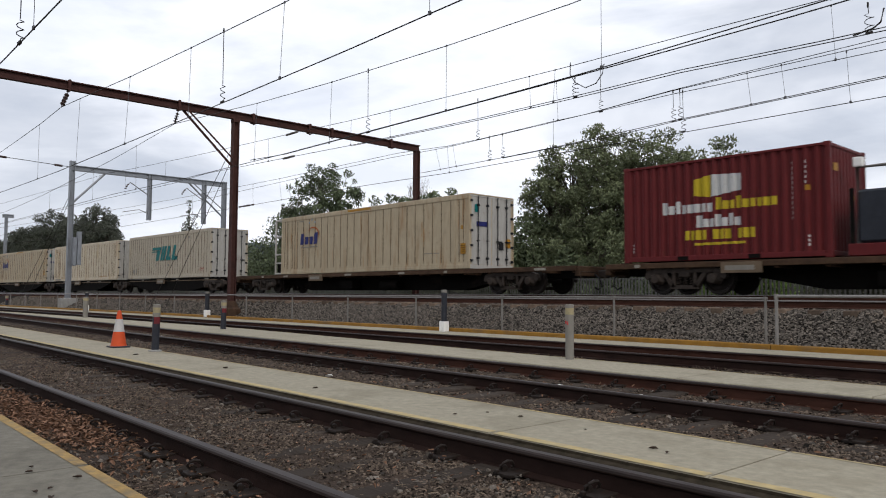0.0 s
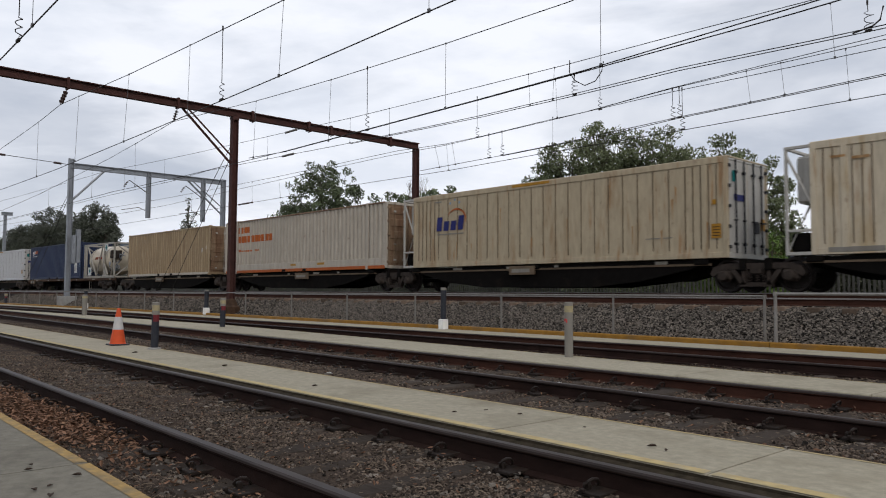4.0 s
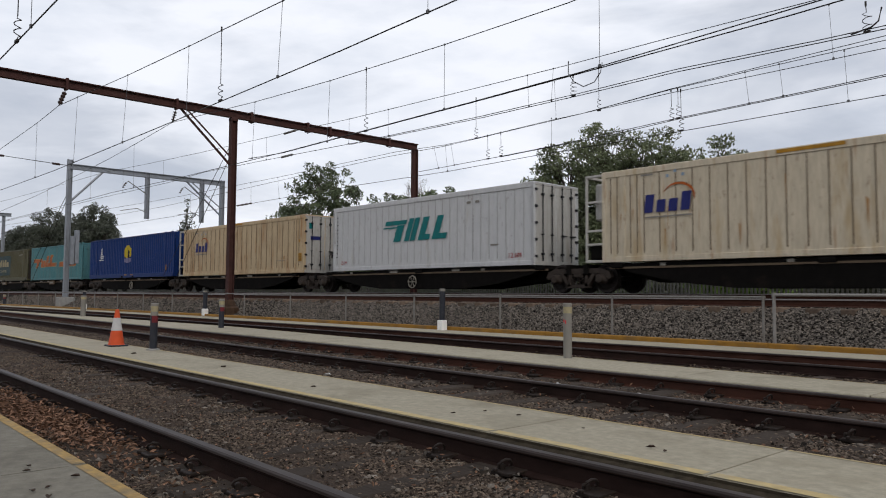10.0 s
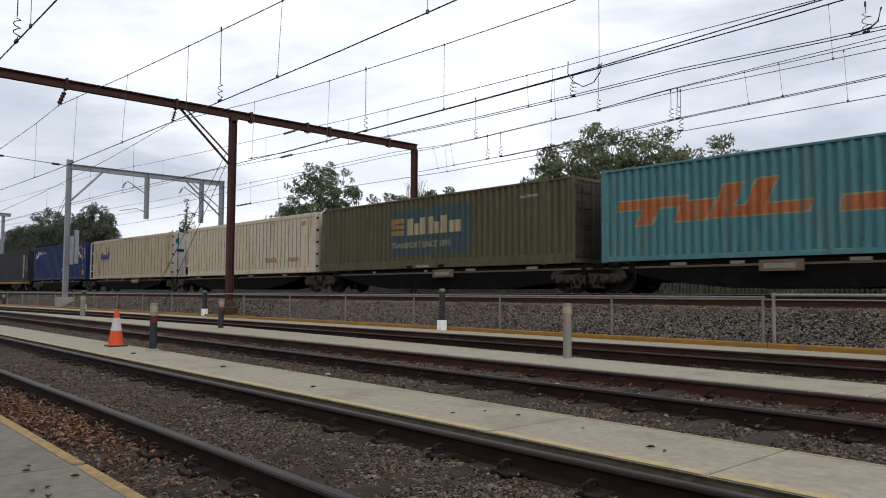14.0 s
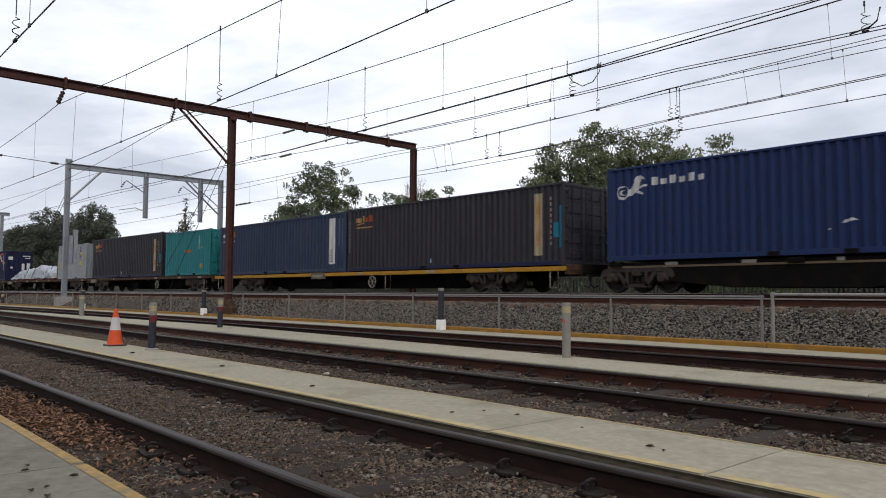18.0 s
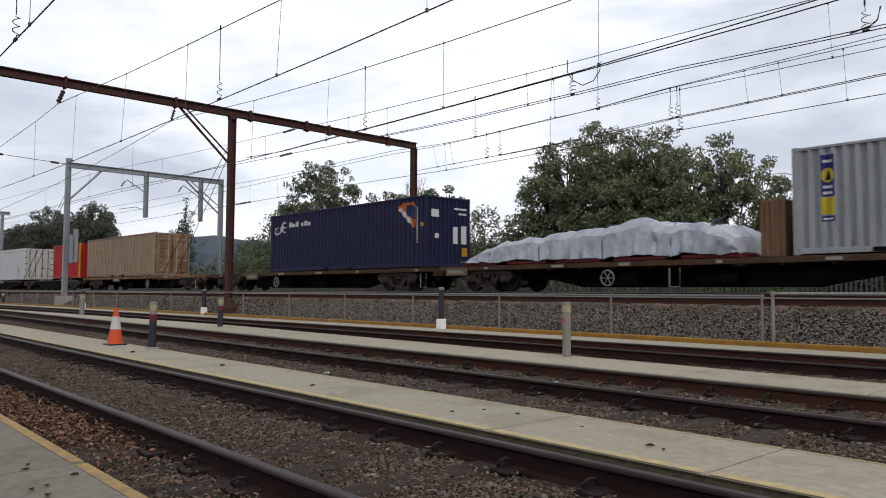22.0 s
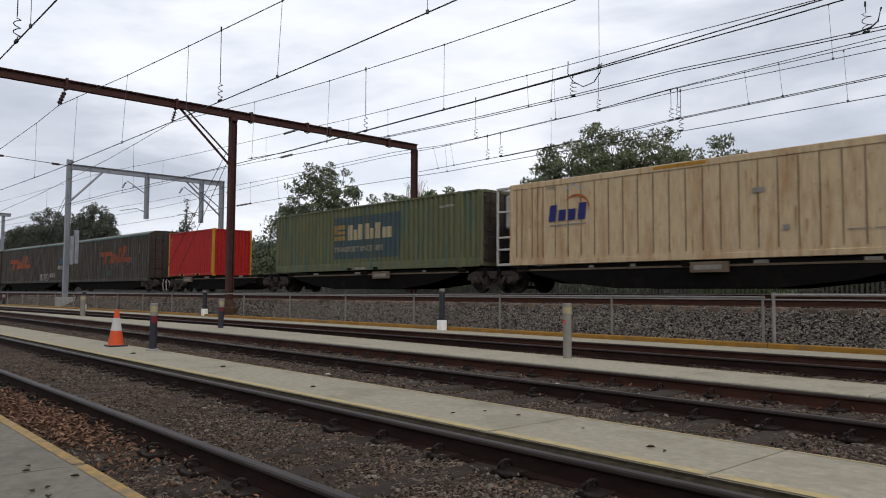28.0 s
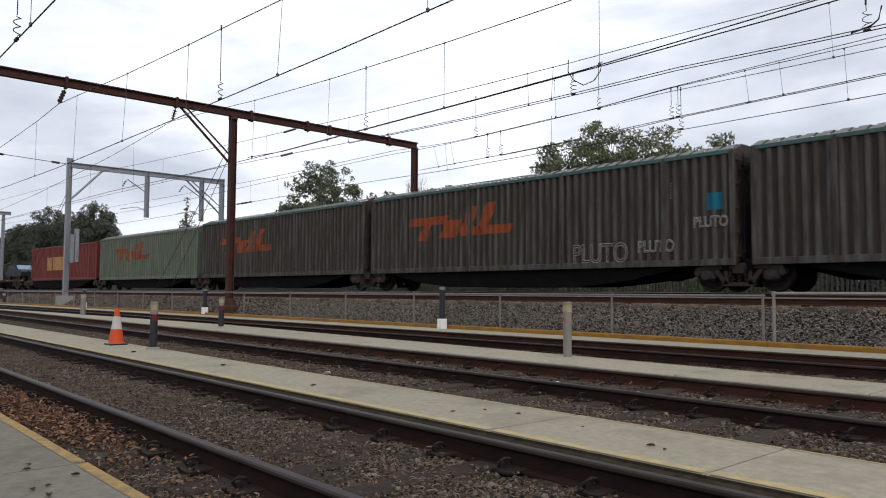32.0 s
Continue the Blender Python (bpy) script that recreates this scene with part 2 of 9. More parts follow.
M_LEAF = leaf_mat("tree_leaves", (0.136, 0.157, 0.083), (0.092, 0.110, 0.056))
M_LEAF_B = leaf_mat("bush_leaves", (0.098, 0.122, 0.066), (0.060, 0.080, 0.042))
M_LEAF_Y = leaf_mat("fresh_leaves", (0.09, 0.145, 0.03), (0.06, 0.10, 0.028))
M_LEAF_FAR = leaf_mat("distant_gum_leaves", (0.074, 0.082, 0.062), (0.052, 0.058, 0.046))
M_LEAF_G = leaf_mat("grey_green_needles", (0.085, 0.088, 0.060), (0.058, 0.060, 0.042))
# Distance haze is mixed into the hill colour as blue-grey.
M_HILL = mat("hazed_wooded_hill", (0.075, 0.09, 0.11), 0.95, 0, 0.25, 0.02, (0.095, 0.11, 0.125), 0.5, 0.008, (1, 1, 1), 0, 60, 0, 0.0)
M_GRASS = mat("rough_grass", (0.07, 0.085, 0.035), 0.95, 0, 0.4, 1.5, (0.12, 0.11, 0.06), 0.5, 0.4, (1, 1, 1), 0.6, 20)


# ---- geometry helpers ----
class Geo:
    """Collects vertices and faces of one part."""

    def __init__(self):
        self.v, self.f = [], []

    def add(self, vs, fs):
        k = len(self.v)
        self.v += [tuple(p) for p in vs]
        self.f += [tuple(i + k for i in q) for q in fs]
        return self

    def box(self, x0, x1, y0, y1, z0, z1, c=0.0):
        if c <= 0:
            vs = [(x, y, z) for x in (x0, x1) for y in (y0, y1) for z in (z0, z1)]
            return self.add(vs, [(0, 1, 3, 2), (4, 6, 7, 5), (0, 4, 5, 1), (2, 3, 7, 6), (0, 2, 6, 4), (1, 5, 7, 3)])
        c = min(c, abs(x1 - x0) * 0.45, abs(y1 - y0) * 0.45, abs(z1 - z0) * 0.45)
        vs, ix = [], {}
        for i, x in enumerate((x0, x1)):
            for j, y in enumerate((y0, y1)):
                for k, z in enumerate((z0, z1)):
                    sx, sy, sz = (1, -1)[i], (1, -1)[j], (1, -1)[k]
                    ix[i, j, k] = len(vs)
                    vs += [(x, y + sy * c, z + sz * c), (x + sx * c, y, z + sz * c), (x + sx * c, y + sy * c, z)]
        fs = []
        for i in (0, 1):
            fs.append(tuple(ix[i, j, k] for j, k in ((0, 0), (0, 1), (1, 1), (1, 0))))
            fs.append(tuple(ix[j, i, k] + 1 for j, k in ((0, 0), (1, 0), (1, 1), (0, 1))))
            fs.append(tuple(ix[j, k, i] + 2 for j, k in ((0, 0), (0, 1), (1, 1), (1, 0))))
        for j in (0, 1):
            for k in (0, 1):
                fs.append((ix[0, j, k] + 1, ix[1, j, k] + 1, ix[1, j, k] + 2, ix[0, j, k] + 2))
                fs.append((ix[j, 0, k] + 0, ix[j, 1, k] + 0, ix[j, 1, k] + 2, ix[j, 0, k] + 2))
                fs.append((ix[j, k, 0] + 0, ix[j, k, 1] + 0, ix[j, k, 1] + 1, ix[j, k, 0] + 1))
        for q in ix.values():
            fs.append((q, q + 1, q + 2))
        return self.add(vs, fs)

    def tube(self, pts, r, n=8, r1=None, caps=True):
        """A round bar along points; r1: the radius at its end."""
        pts = [Vector(p) for p in pts]
        vs, m = [], len(pts)
        for i, p in enumerate(pts):
            d = (pts[min(i + 1, m - 1)] - pts[max(i - 1, 0)])
            d = d.normalized() if d.length > 0 else Vector((0, 0, 1))
            a = d.cross(Vector((0, 0, 1)) if abs(d.z) < 0.9 else Vector((1, 0, 0))).normalized()
            b = d.cross(a)
            rr = r if r1 is None else r + (r1 - r) * i / (m - 1)
            vs += [p + (a * math.cos(2 * math.pi * k / n) + b * math.sin(2 * math.pi * k / n)) * rr for k in range(n)]
        fs = [(i * n + k, i * n + (k + 1) % n, (i + 1) * n + (k + 1) % n, (i + 1) * n + k) for i in range(m - 1) for k in range(n)]
        if caps:
            fs += [tuple(range(n))[::-1], tuple((m - 1) * n + k for k in range(n))]
        return self.add(vs, fs)

    def lathe(self, prof, n=20, at=(0, 0, 0), axis="z"):
        """Turns (radius, height) pairs round an axis."""
        vs = []
        for r, h in prof:
            for k in range(n):
                a = 2 * math.pi * k / n
                p = (r * math.cos(a), r * math.sin(a), h)
                p = p if axis == "z" else ((h, p[0], p[1]) if axis == "x" else (p[0], h, p[1]))
                vs.append((p[0] + at[0], p[1] + at[1], p[2] + at[2]))
        m = len(prof)
        fs = [(i * n + k, i * n + (k + 1) % n, (i + 1) * n + (k + 1) % n, (i + 1) * n + k) for i in range(m - 1) for k in range(n)]
        fs += [tuple(range(n))[::-1], tuple((m - 1) * n + k for k in range(n))]
        return self.add(vs, fs)

    def sweep(self, prof, line, closed=True):
        """Carries a profile of (y, z) along a line of (x, y, z)."""
        vs, n, m = [], len(prof), len(line)
        for x, y, z in line:
            vs += [(x, y + py, z + pz) for py, pz in prof]
        last = n if closed else n - 1
        fs = [(i * n + k, i * n + (k + 1) % n, (i + 1) * n + (k + 1) % n, (i + 1) * n + k) for i in range(m - 1) for k in range(last)]
        if closed:
            fs += [tuple(range(n)), tuple((m - 1) * n + k for k in range(n))[::-1]]
        return self.add(vs, fs)

    def prism(self, poly, y0, y1):
        """A polygon of (x, z) with depth from y0 to y1."""
        n = len(poly)
        vs = [(x, y0, z) for x, z in poly] + [(x, y1, z) for x, z in poly]
        fs = [tuple(range(n)), tuple(range(2 * n - 1, n - 1, -1))] + [(k, (k + 1) % n, n + (k + 1) % n, n + k) for k in range(n)]
        return self.add(vs, fs)

    def mesh(self, name, material, smooth=True):
        me = bpy.data.meshes.new(name)
        me.from_pydata(self.v, [], self.f)
        bm = bmesh.new()
        bm.from_mesh(me)
        bmesh.ops.recalc_face_normals(bm, faces=bm.faces)
        bm.to_mesh(me)
        bm.free()
        me.materials.append(material)
        if smooth:
            me.shade_smooth()
            me.set_sharp_from_angle(angle=radians(22))
        return me


def part(name, geo, material, parent=None, label="", at=None):
    """Links one mesh under a thing or a part."""
    me = geo if isinstance(geo, bpy.types.Mesh) else geo.mesh(name, material)
    ob = new(name, me)
    ob.parent = parent
    if at is not None:
        ob.matrix_basis = at if isinstance(at, Matrix) else Matrix.Translation(at)
    if label:
        ob["label"] = label
    return ob


def thing(name, at, label, category, group="", kind=""):
    ob = new(name)
    ob.empty_display_size = 0.2
    ob.matrix_basis = at if isinstance(at, Matrix) else Matrix.Translation(at)
    return tagged(ob, label, category, group, kind)


def single(name, geo, material, label, category, group="", kind="", at=None):
    return tagged(part(name, geo, material, None, "", at), label, category, group, kind)


# ---- the plan: tracks run along x, and bend gently toward the yard far off ----
BEND_X, BEND_R = -30.0, 794.0


def bend(x):
    if x >= BEND_X:
        return 0.0
    d = min(BEND_X - x, 600.0)
    return -(BEND_R - math.sqrt(BEND_R ** 2 - d ** 2))


def line(y0, slope, z, x0, x1, step=4.0, bends=True):
    n = max(2, int(abs(x1 - x0) / step) + 1)
    out = []
    for i in range(n):
        x = x0 + (x1 - x0) * i / (n - 1)
        out.append((x, y0 + slope * x + (bend(x) if bends else 0.0), z))
    return out


TRACK_Y, TRAIN_RAIL_Z, DECK_Z = 20.88, 1.03, 1.99
YARD = {"a": (2.105, -0.0215), "b": (6.42, -0.03), "c": (11.33, 0.0)}
# ---- ground and track beds ----
def strip(name, prof, x0, x1, material, label, category, kind="structure", slope=0.0, step=6.0):
    """A long bed that follows the tracks; prof holds (y, z)."""
    g = Geo()
    xs = [x0 + (x1 - x0) * i / max(1, int((x1 - x0) / step)) for i in range(int((x1 - x0) / step) + 1)]
    n = len(prof)
    g.add([(x, y + slope * x + bend(x), z) for x in xs for y, z in prof],
          [(i * n + k, i * n + k + 1, (i + 1) * n + k + 1, (i + 1) * n + k) for i in range(len(xs) - 1) for k in range(n - 1)])
    return single(name, g, material, label, category, kind=kind)


def make_ground():
    xs = [-3000, -1200, -640, -600, -560, -520, -480, -440, -400, -360, -320, -280, -240, -200, -175, -150, -120, -100, -80, -60, -45, -30, -20, -10, 0, 10, 25, 50, 120, 400, 1200, 3000]
    prof = [(-3000, -0.17), (-400, -0.17), (-60, -0.17), (-10, -0.17), (1, -0.17), (5, -0.17), (9, -0.17), (13.9, -0.17), (14.6, -0.1),
            (16.2, 0.55), (23.3, 0.60), (25.2, 0.25), (34, 0.3), (60, 0.3), (200, 0.2), (700, 0.1), (3000, 0.0)]
    g, n = Geo(), len(prof)
    g.add([(x, y + (bend(x) if -200 < y < 200 else 0), z) for x in xs for y, z in prof],
          [(i * n + k, i * n + k + 1, (i + 1) * n + k + 1, (i + 1) * n + k) for i in range(len(xs) - 1) for k in range(n - 1)])
    single("ground", g, M_DIRT, "dark trodden soil of the railway yard", "ground", kind="structure")


make_ground()
strip("rough_verge", [(24.6, 0.36), (27, 0.34), (33, 0.36), (60, 0.36), (140, 0.3)], -600, 560, M_GRASS, "rough grass strip behind the railway fence", "grass")
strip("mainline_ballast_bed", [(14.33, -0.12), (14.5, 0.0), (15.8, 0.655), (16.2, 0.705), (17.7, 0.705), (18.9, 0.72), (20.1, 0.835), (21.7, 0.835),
                               (22.7, 0.82), (24.0, 0.3)], -600, 560, M_BALLAST_BED, "packed ballast bank under the main line, dark as the shade between stones", "ballast")


def stones(name, count, spread, size, height, material, label, seed, flat=0.6, category="gravel"):
    """Loose angular stones as one mesh. spread(rng, n) gives x and y, height(x, y) the surface."""
    rng = np.random.default_rng(seed)
    base = np.array([(0.9, 0.1, -0.3), (-0.2, 0.95, -0.25), (-0.85, -0.5, -0.3), (0.3, -0.9, -0.2), (0.35, 0.3, 0.75), (-0.45, -0.1, 0.8)])
    tri = np.array([(4, 0, 1), (4, 1, 5), (5, 1, 2), (5, 2, 3), (4, 5, 3), (4, 3, 0), (0, 3, 1), (1, 3, 2)])
    x, y = spread(rng, count)
    n = len(x)
    z = np.array([height(a, b) for a, b in zip(x, y)])
    s = size * rng.uniform(0.55, 1.35, (n, 1, 1)) * rng.uniform(0.7, 1.25, (n, 1, 3)) * np.array([1, 1, flat])
    ang = rng.uniform(0, 2 * np.pi, n)
    til = rng.normal(0, 0.45, n)
    v = base[None] * s + rng.normal(0, 0.12, (n, 6, 3)) * size
    c, si = np.cos(til)[:, None], np.sin(til)[:, None]
    v = np.stack([v[..., 0], v[..., 1] * c - v[..., 2] * si, v[..., 1] * si + v[..., 2] * c], -1)
    c, si = np.cos(ang)[:, None], np.sin(ang)[:, None]
    v = np.stack([v[..., 0] * c - v[..., 1] * si, v[..., 0] * si + v[..., 1] * c, v[..., 2]], -1)
    v += np.stack([x, y, z], -1)[:, None]
    f = (tri[None] + (np.arange(n) * 6)[:, None, None]).reshape(-1, 3)
    me = bpy.data.meshes.new(name)
    me.from_pydata(v.reshape(-1, 3).tolist(), [], f.tolist())
    me.materials.append(material)
    return tagged(new(name, me), label, category, kind="stuff")


def bank_z(x, y):
    y = y - bend(x)
    return float(np.interp(y, [14.33, 14.5, 15.8, 16.2, 17.7, 18.9, 20.1, 21.7], [-0.06, 0.03, 0.675, 0.725, 0.73, 0.745, 0.86, 0.86]))


def bank_spread(x0, x1, y0, y1):
    def f(rng, n):
        x = rng.uniform(x0, x1, n)
        return x, rng.uniform(y0, y1, n) + np.array([bend(a) for a in x])
    return f


def yard_spread(x0, x1, y0, y1, slope, patchy=0.0):
    """patchy above 0 leaves bare spots of soil between drifts of stones."""
    def f(rng, n):
        x = x1 - (x1 - x0) * rng.uniform(0, 1, n) ** 1.7
        y = rng.uniform(y0, y1, n)
        w = 0.5 + 0.25 * (np.sin(2.3 * x + 3.1 * y) + np.sin(5.9 * x - 4.3 * y + 1) * 0.7 + np.sin(11 * x + 9 * y) * 0.5)
        keep = rng.uniform(0, 1, n) < 1 - patchy + patchy * w
        return x[keep], (y + slope * x)[keep]
    return f


stones("ballast_stones", 50000, bank_spread(-26, -1, 14.40, 16.12), 0.030, bank_z, M_BALLAST, "grey crushed-rock ballast on the bank", 1, category="ballast")
stones("ballast_stones", 26000, bank_spread(-66, -26, 14.42, 16.1), 0.038, bank_z, M_BALLAST, "grey crushed-rock ballast on the bank", 2, category="ballast")
stones("ballast_stones", 5000, bank_spread(-40, -1, 16.3, 20.0), 0.06, bank_z, M_BALLAST, "grey crushed-rock ballast between the rails", 3, category="ballast")


def soil_height(x, y, level, seed):
    """Height of the lumpy soil; y is taken across the track."""
    return level(x, y) + 0.022 * noise.noise((x * 1.3, y * 1.6, seed)) + 0.016 * noise.noise((x * 4.1, y * 4.3, seed + 5)) + 0.006 * noise.noise((x * 13, y * 13, seed))


BEDS = [(1.42, 2.03, -0.0215, lambda x, y: -0.156, 1.0), (2.18, 3.54, -0.0215, lambda x, y: -0.154, 2.0),
        (4.9, 6.34, -0.029, lambda x, y: -0.150 - 0.012 * min(1.0, max(0.0, (y - 5.6) / 0.6)), 3.0),
        (6.5, 7.85, -0.03, lambda x, y: -0.158, 4.0)]


def on_soil(k):
    y0, y1, slope, level, seed = BEDS[k]
    return lambda x, y: soil_height(x, y - slope * x, level, seed) + 0.004


def yard_z(x, y):
    base = -0.15 if y < 9 else -0.158
    return base + 0.012 * math.sin(1.7 * x + 2.1 * y) + 0.008 * math.sin(5.3 * x - 3.7 * y)


stones("yard_gravel", 66000, yard_spread(-18, -0.6, 2.18, 3.54, -0.0215, 0.92), 0.0115, on_soil(1), M_GRAVEL, "dark stony gravel between the rails", 4)
stones("yard_gravel", 14000, yard_spread(-16, -2.0, 1.40, 2.04, -0.0215, 0.75), 0.0095, on_soil(0), M_GRAVEL, "dark stony gravel beside the platform edge", 5)
stones("yard_gravel", 32000, yard_spread(-30, -0.8, 4.95, 6.35, -0.028, 0.85), 0.016, on_soil(2), M_GRAVEL, "dark stony gravel beside the rails", 6)
stones("yard_gravel", 28000, yard_spread(-32, -1.2, 6.5, 7.9, -0.03, 0.85), 0.017, on_soil(3), M_GRAVEL, "dark stony gravel between the rails", 7)
stones("yard_gravel", 12000, yard_spread(-38, -1.6, 9.6, 12.75, -0.01, 0.5), 0.022, yard_z, M_GRAVEL, "dark stony gravel between the rails", 8)


def soil_bed(k, x0, x1, label):
    """Trodden soil with lumps and hollows that half covers the sleepers."""
    y0, y1, slope, level, seed = BEDS[k]
    nx, ny = int((x1 - x0) / 0.07), int((y1 - y0) / 0.06)
    vs = []
    for i in range(nx + 1):
        for j in range(ny + 1):
            x, y = x0 + (x1 - x0) * i / nx, y0 + (y1 - y0) * j / ny
            vs.append((x, y + slope * x, soil_height(x, y, level, seed)))
    fs = [(i * (ny + 1) + j, (i + 1) * (ny + 1) + j, (i + 1) * (ny + 1) + j + 1, i * (ny + 1) + j + 1) for i in range(nx) for j in range(ny)]
    single("trodden_soil", Geo().add(vs, fs), M_DIRT, label, "ground", kind="structure")


soil_bed(0, -22, 18, "dark trodden soil beside the platform edge")
soil_bed(1, -22, 18, "dark trodden soil between the rails")
soil_bed(2, -26, 18, "dark trodden soil beside the rails")
soil_bed(3, -26, 18, "dark trodden soil between the rails")


def litter(name, count, spread, size, z0, material, label, seed):
    """Curled fallen leaves, each bent along its rib."""
    rng = np.random.default_rng(seed)
    x, y = spread(rng, count)
    vs, fs = [], []
    for i in range(len(x)):
        s, a = size * rng.uniform(0.5, 1.3), rng.uniform(0, 2 * math.pi)
        m = Matrix.Translation((x[i], y[i], z0 + rng.uniform(0.0, 0.045))) @ Euler((rng.normal(0, 0.35), rng.normal(0, 0.35), a)).to_matrix().to_4x4()
        k, cu = len(vs), rng.uniform(0.15, 0.5)
        for p in ((-1, 0, 0.1), (-0.3, 0.42, cu), (0.45, 0.36, cu), (1, 0, 0.25), (0.45, -0.36, cu), (-0.3, -0.42, cu), (0, 0, 0)):
            vs.append(m @ (Vector(p) * s))
        fs += [(k + a1, k + b1, k + 6) for a1, b1 in ((0, 1), (1, 2), (2, 3), (3, 4), (4, 5), (5, 0))]
    return single(name, Geo().add(vs, fs), material, label, "leaves", kind="stuff")


def heap_spread(cx, cy, sx, sy):
    return lambda rng, n: (rng.normal(cx, sx, n), np.clip(rng.normal(cy, sy, n), 1.58, 2.22))


for _y0, _y1, _sl, _k in ((1.42, 2.03, -0.0215, 0), (2.18, 3.54, -0.0215, 1), (4.95, 6.3, -0.029, 2), (6.5, 7.85, -0.03, 3)):
    stones("yard_gravel", 7000, yard_spread(-0.9, 18, _y0, _y1, _sl), 0.024, on_soil(_k), M_GRAVEL, "dark stony gravel along the rails", 30 + _k)
stones("ballast_stones", 12000, bank_spread(-1, 18, 14.40, 16.12), 0.04, bank_z, M_BALLAST, "grey crushed-rock ballast on the bank", 35, category="ballast")
stones("yard_gravel", 2600, yard_spread(-14, -0.8, 1.45, 3.5, -0.0215, 0.8), 0.021, yard_z, M_BALLAST, "scattered larger pale stones in the gravel", 9)
stones("yard_gravel", 2200, yard_spread(-22, -0.8, 4.95, 7.85, -0.028, 0.8), 0.024, yard_z, M_BALLAST, "scattered larger pale stones in the gravel", 10)
litter("fallen_leaves", 3600, heap_spread(-7.5, 1.92, 1.1, 0.15), 0.024, -0.140, M_LEAF_DRY, "drift of dry brown fallen leaves by the rail", 11)
litter("fallen_leaves", 600, yard_spread(-10, -1.2, 1.5, 2.0, -0.0215), 0.017, -0.146, M_LEAF_DRY, "scattered dry brown fallen leaves", 12)
litter("fallen_leaves", 1300, yard_spread(-14, -0.8, 2.25, 3.55, -0.0215, 0.9), 0.017, -0.146, M_LEAF_DRY, "scattered dry brown fallen leaves between the rails", 13)
litter("fallen_leaves", 900, yard_spread(-20, -1.2, 4.95, 7.9, -0.028), 0.024, -0.148, M_LEAF_DRY, "scattered dry brown fallen leaves", 14)
litter("fallen_leaves", 800, yard_spread(-30, -1.5, 9.55, 10.1, -0.045), 0.035, -0.14, M_LEAF_DRY, "dry leaves along the walkway edge", 15)


def twigs(count, spread, size, z0, seed):
    """Dead grass blades and twigs: thin bent strands lying every way."""
    rng = np.random.default_rng(seed)
    x, y = spread(rng, count)
    vs, fs = [], []
    for i in range(len(x)):
        a, s, c, w = rng.uniform(0, 2 * math.pi), size * rng.uniform(0.4, 1.5), rng.normal(0, 0.45), rng.uniform(0.0009, 0.0022)
        k, z = len(vs), z0(x[i], y[i]) + 0.006
        px, py = x[i], y[i]
        for j in range(5):
            lift = 0.006 * math.sin(math.pi * j / 4) + 0.003 * rng.uniform(0, 1)
            vs += [(px - w * math.sin(a), py + w * math.cos(a), z + lift), (px, py, z + lift + w * 1.6), (px + w * math.sin(a), py - w * math.cos(a), z + lift)]
            px, py, a = px + s / 4 * math.cos(a), py + s / 4 * math.sin(a), a + c * 0.5
        fs += [(k + 3 * j + m, k + 3 * j + m + 1, k + 3 * j + m + 4, k + 3 * j + m + 3) for j in range(4) for m in (0, 1)]
    return single("dead_grass", Geo().add(vs, fs), M_STRAW, "loose dead grass and twigs on the soil", "dead grass", kind="stuff")


twigs(2600, yard_spread(-15, -0.8, 2.2, 3.54, -0.0215, 0.8), 0.05, on_soil(1), 16)
twigs(900, yard_spread(-11, -1.6, 1.45, 2.02, -0.0215, 0.7), 0.05, on_soil(0), 17)
twigs(2400, yard_spread(-22, -0.8, 4.95, 6.3, -0.028, 0.8), 0.06, on_soil(2), 18)
twigs(1800, yard_spread(-22, -1.0, 6.5, 7.85, -0.03, 0.8), 0.07, on_soil(3), 19)
twigs(1200, yard_spread(-20, -1.2, 9.5, 11.2, -0.02, 0.6), 0.08, yard_z, 20)


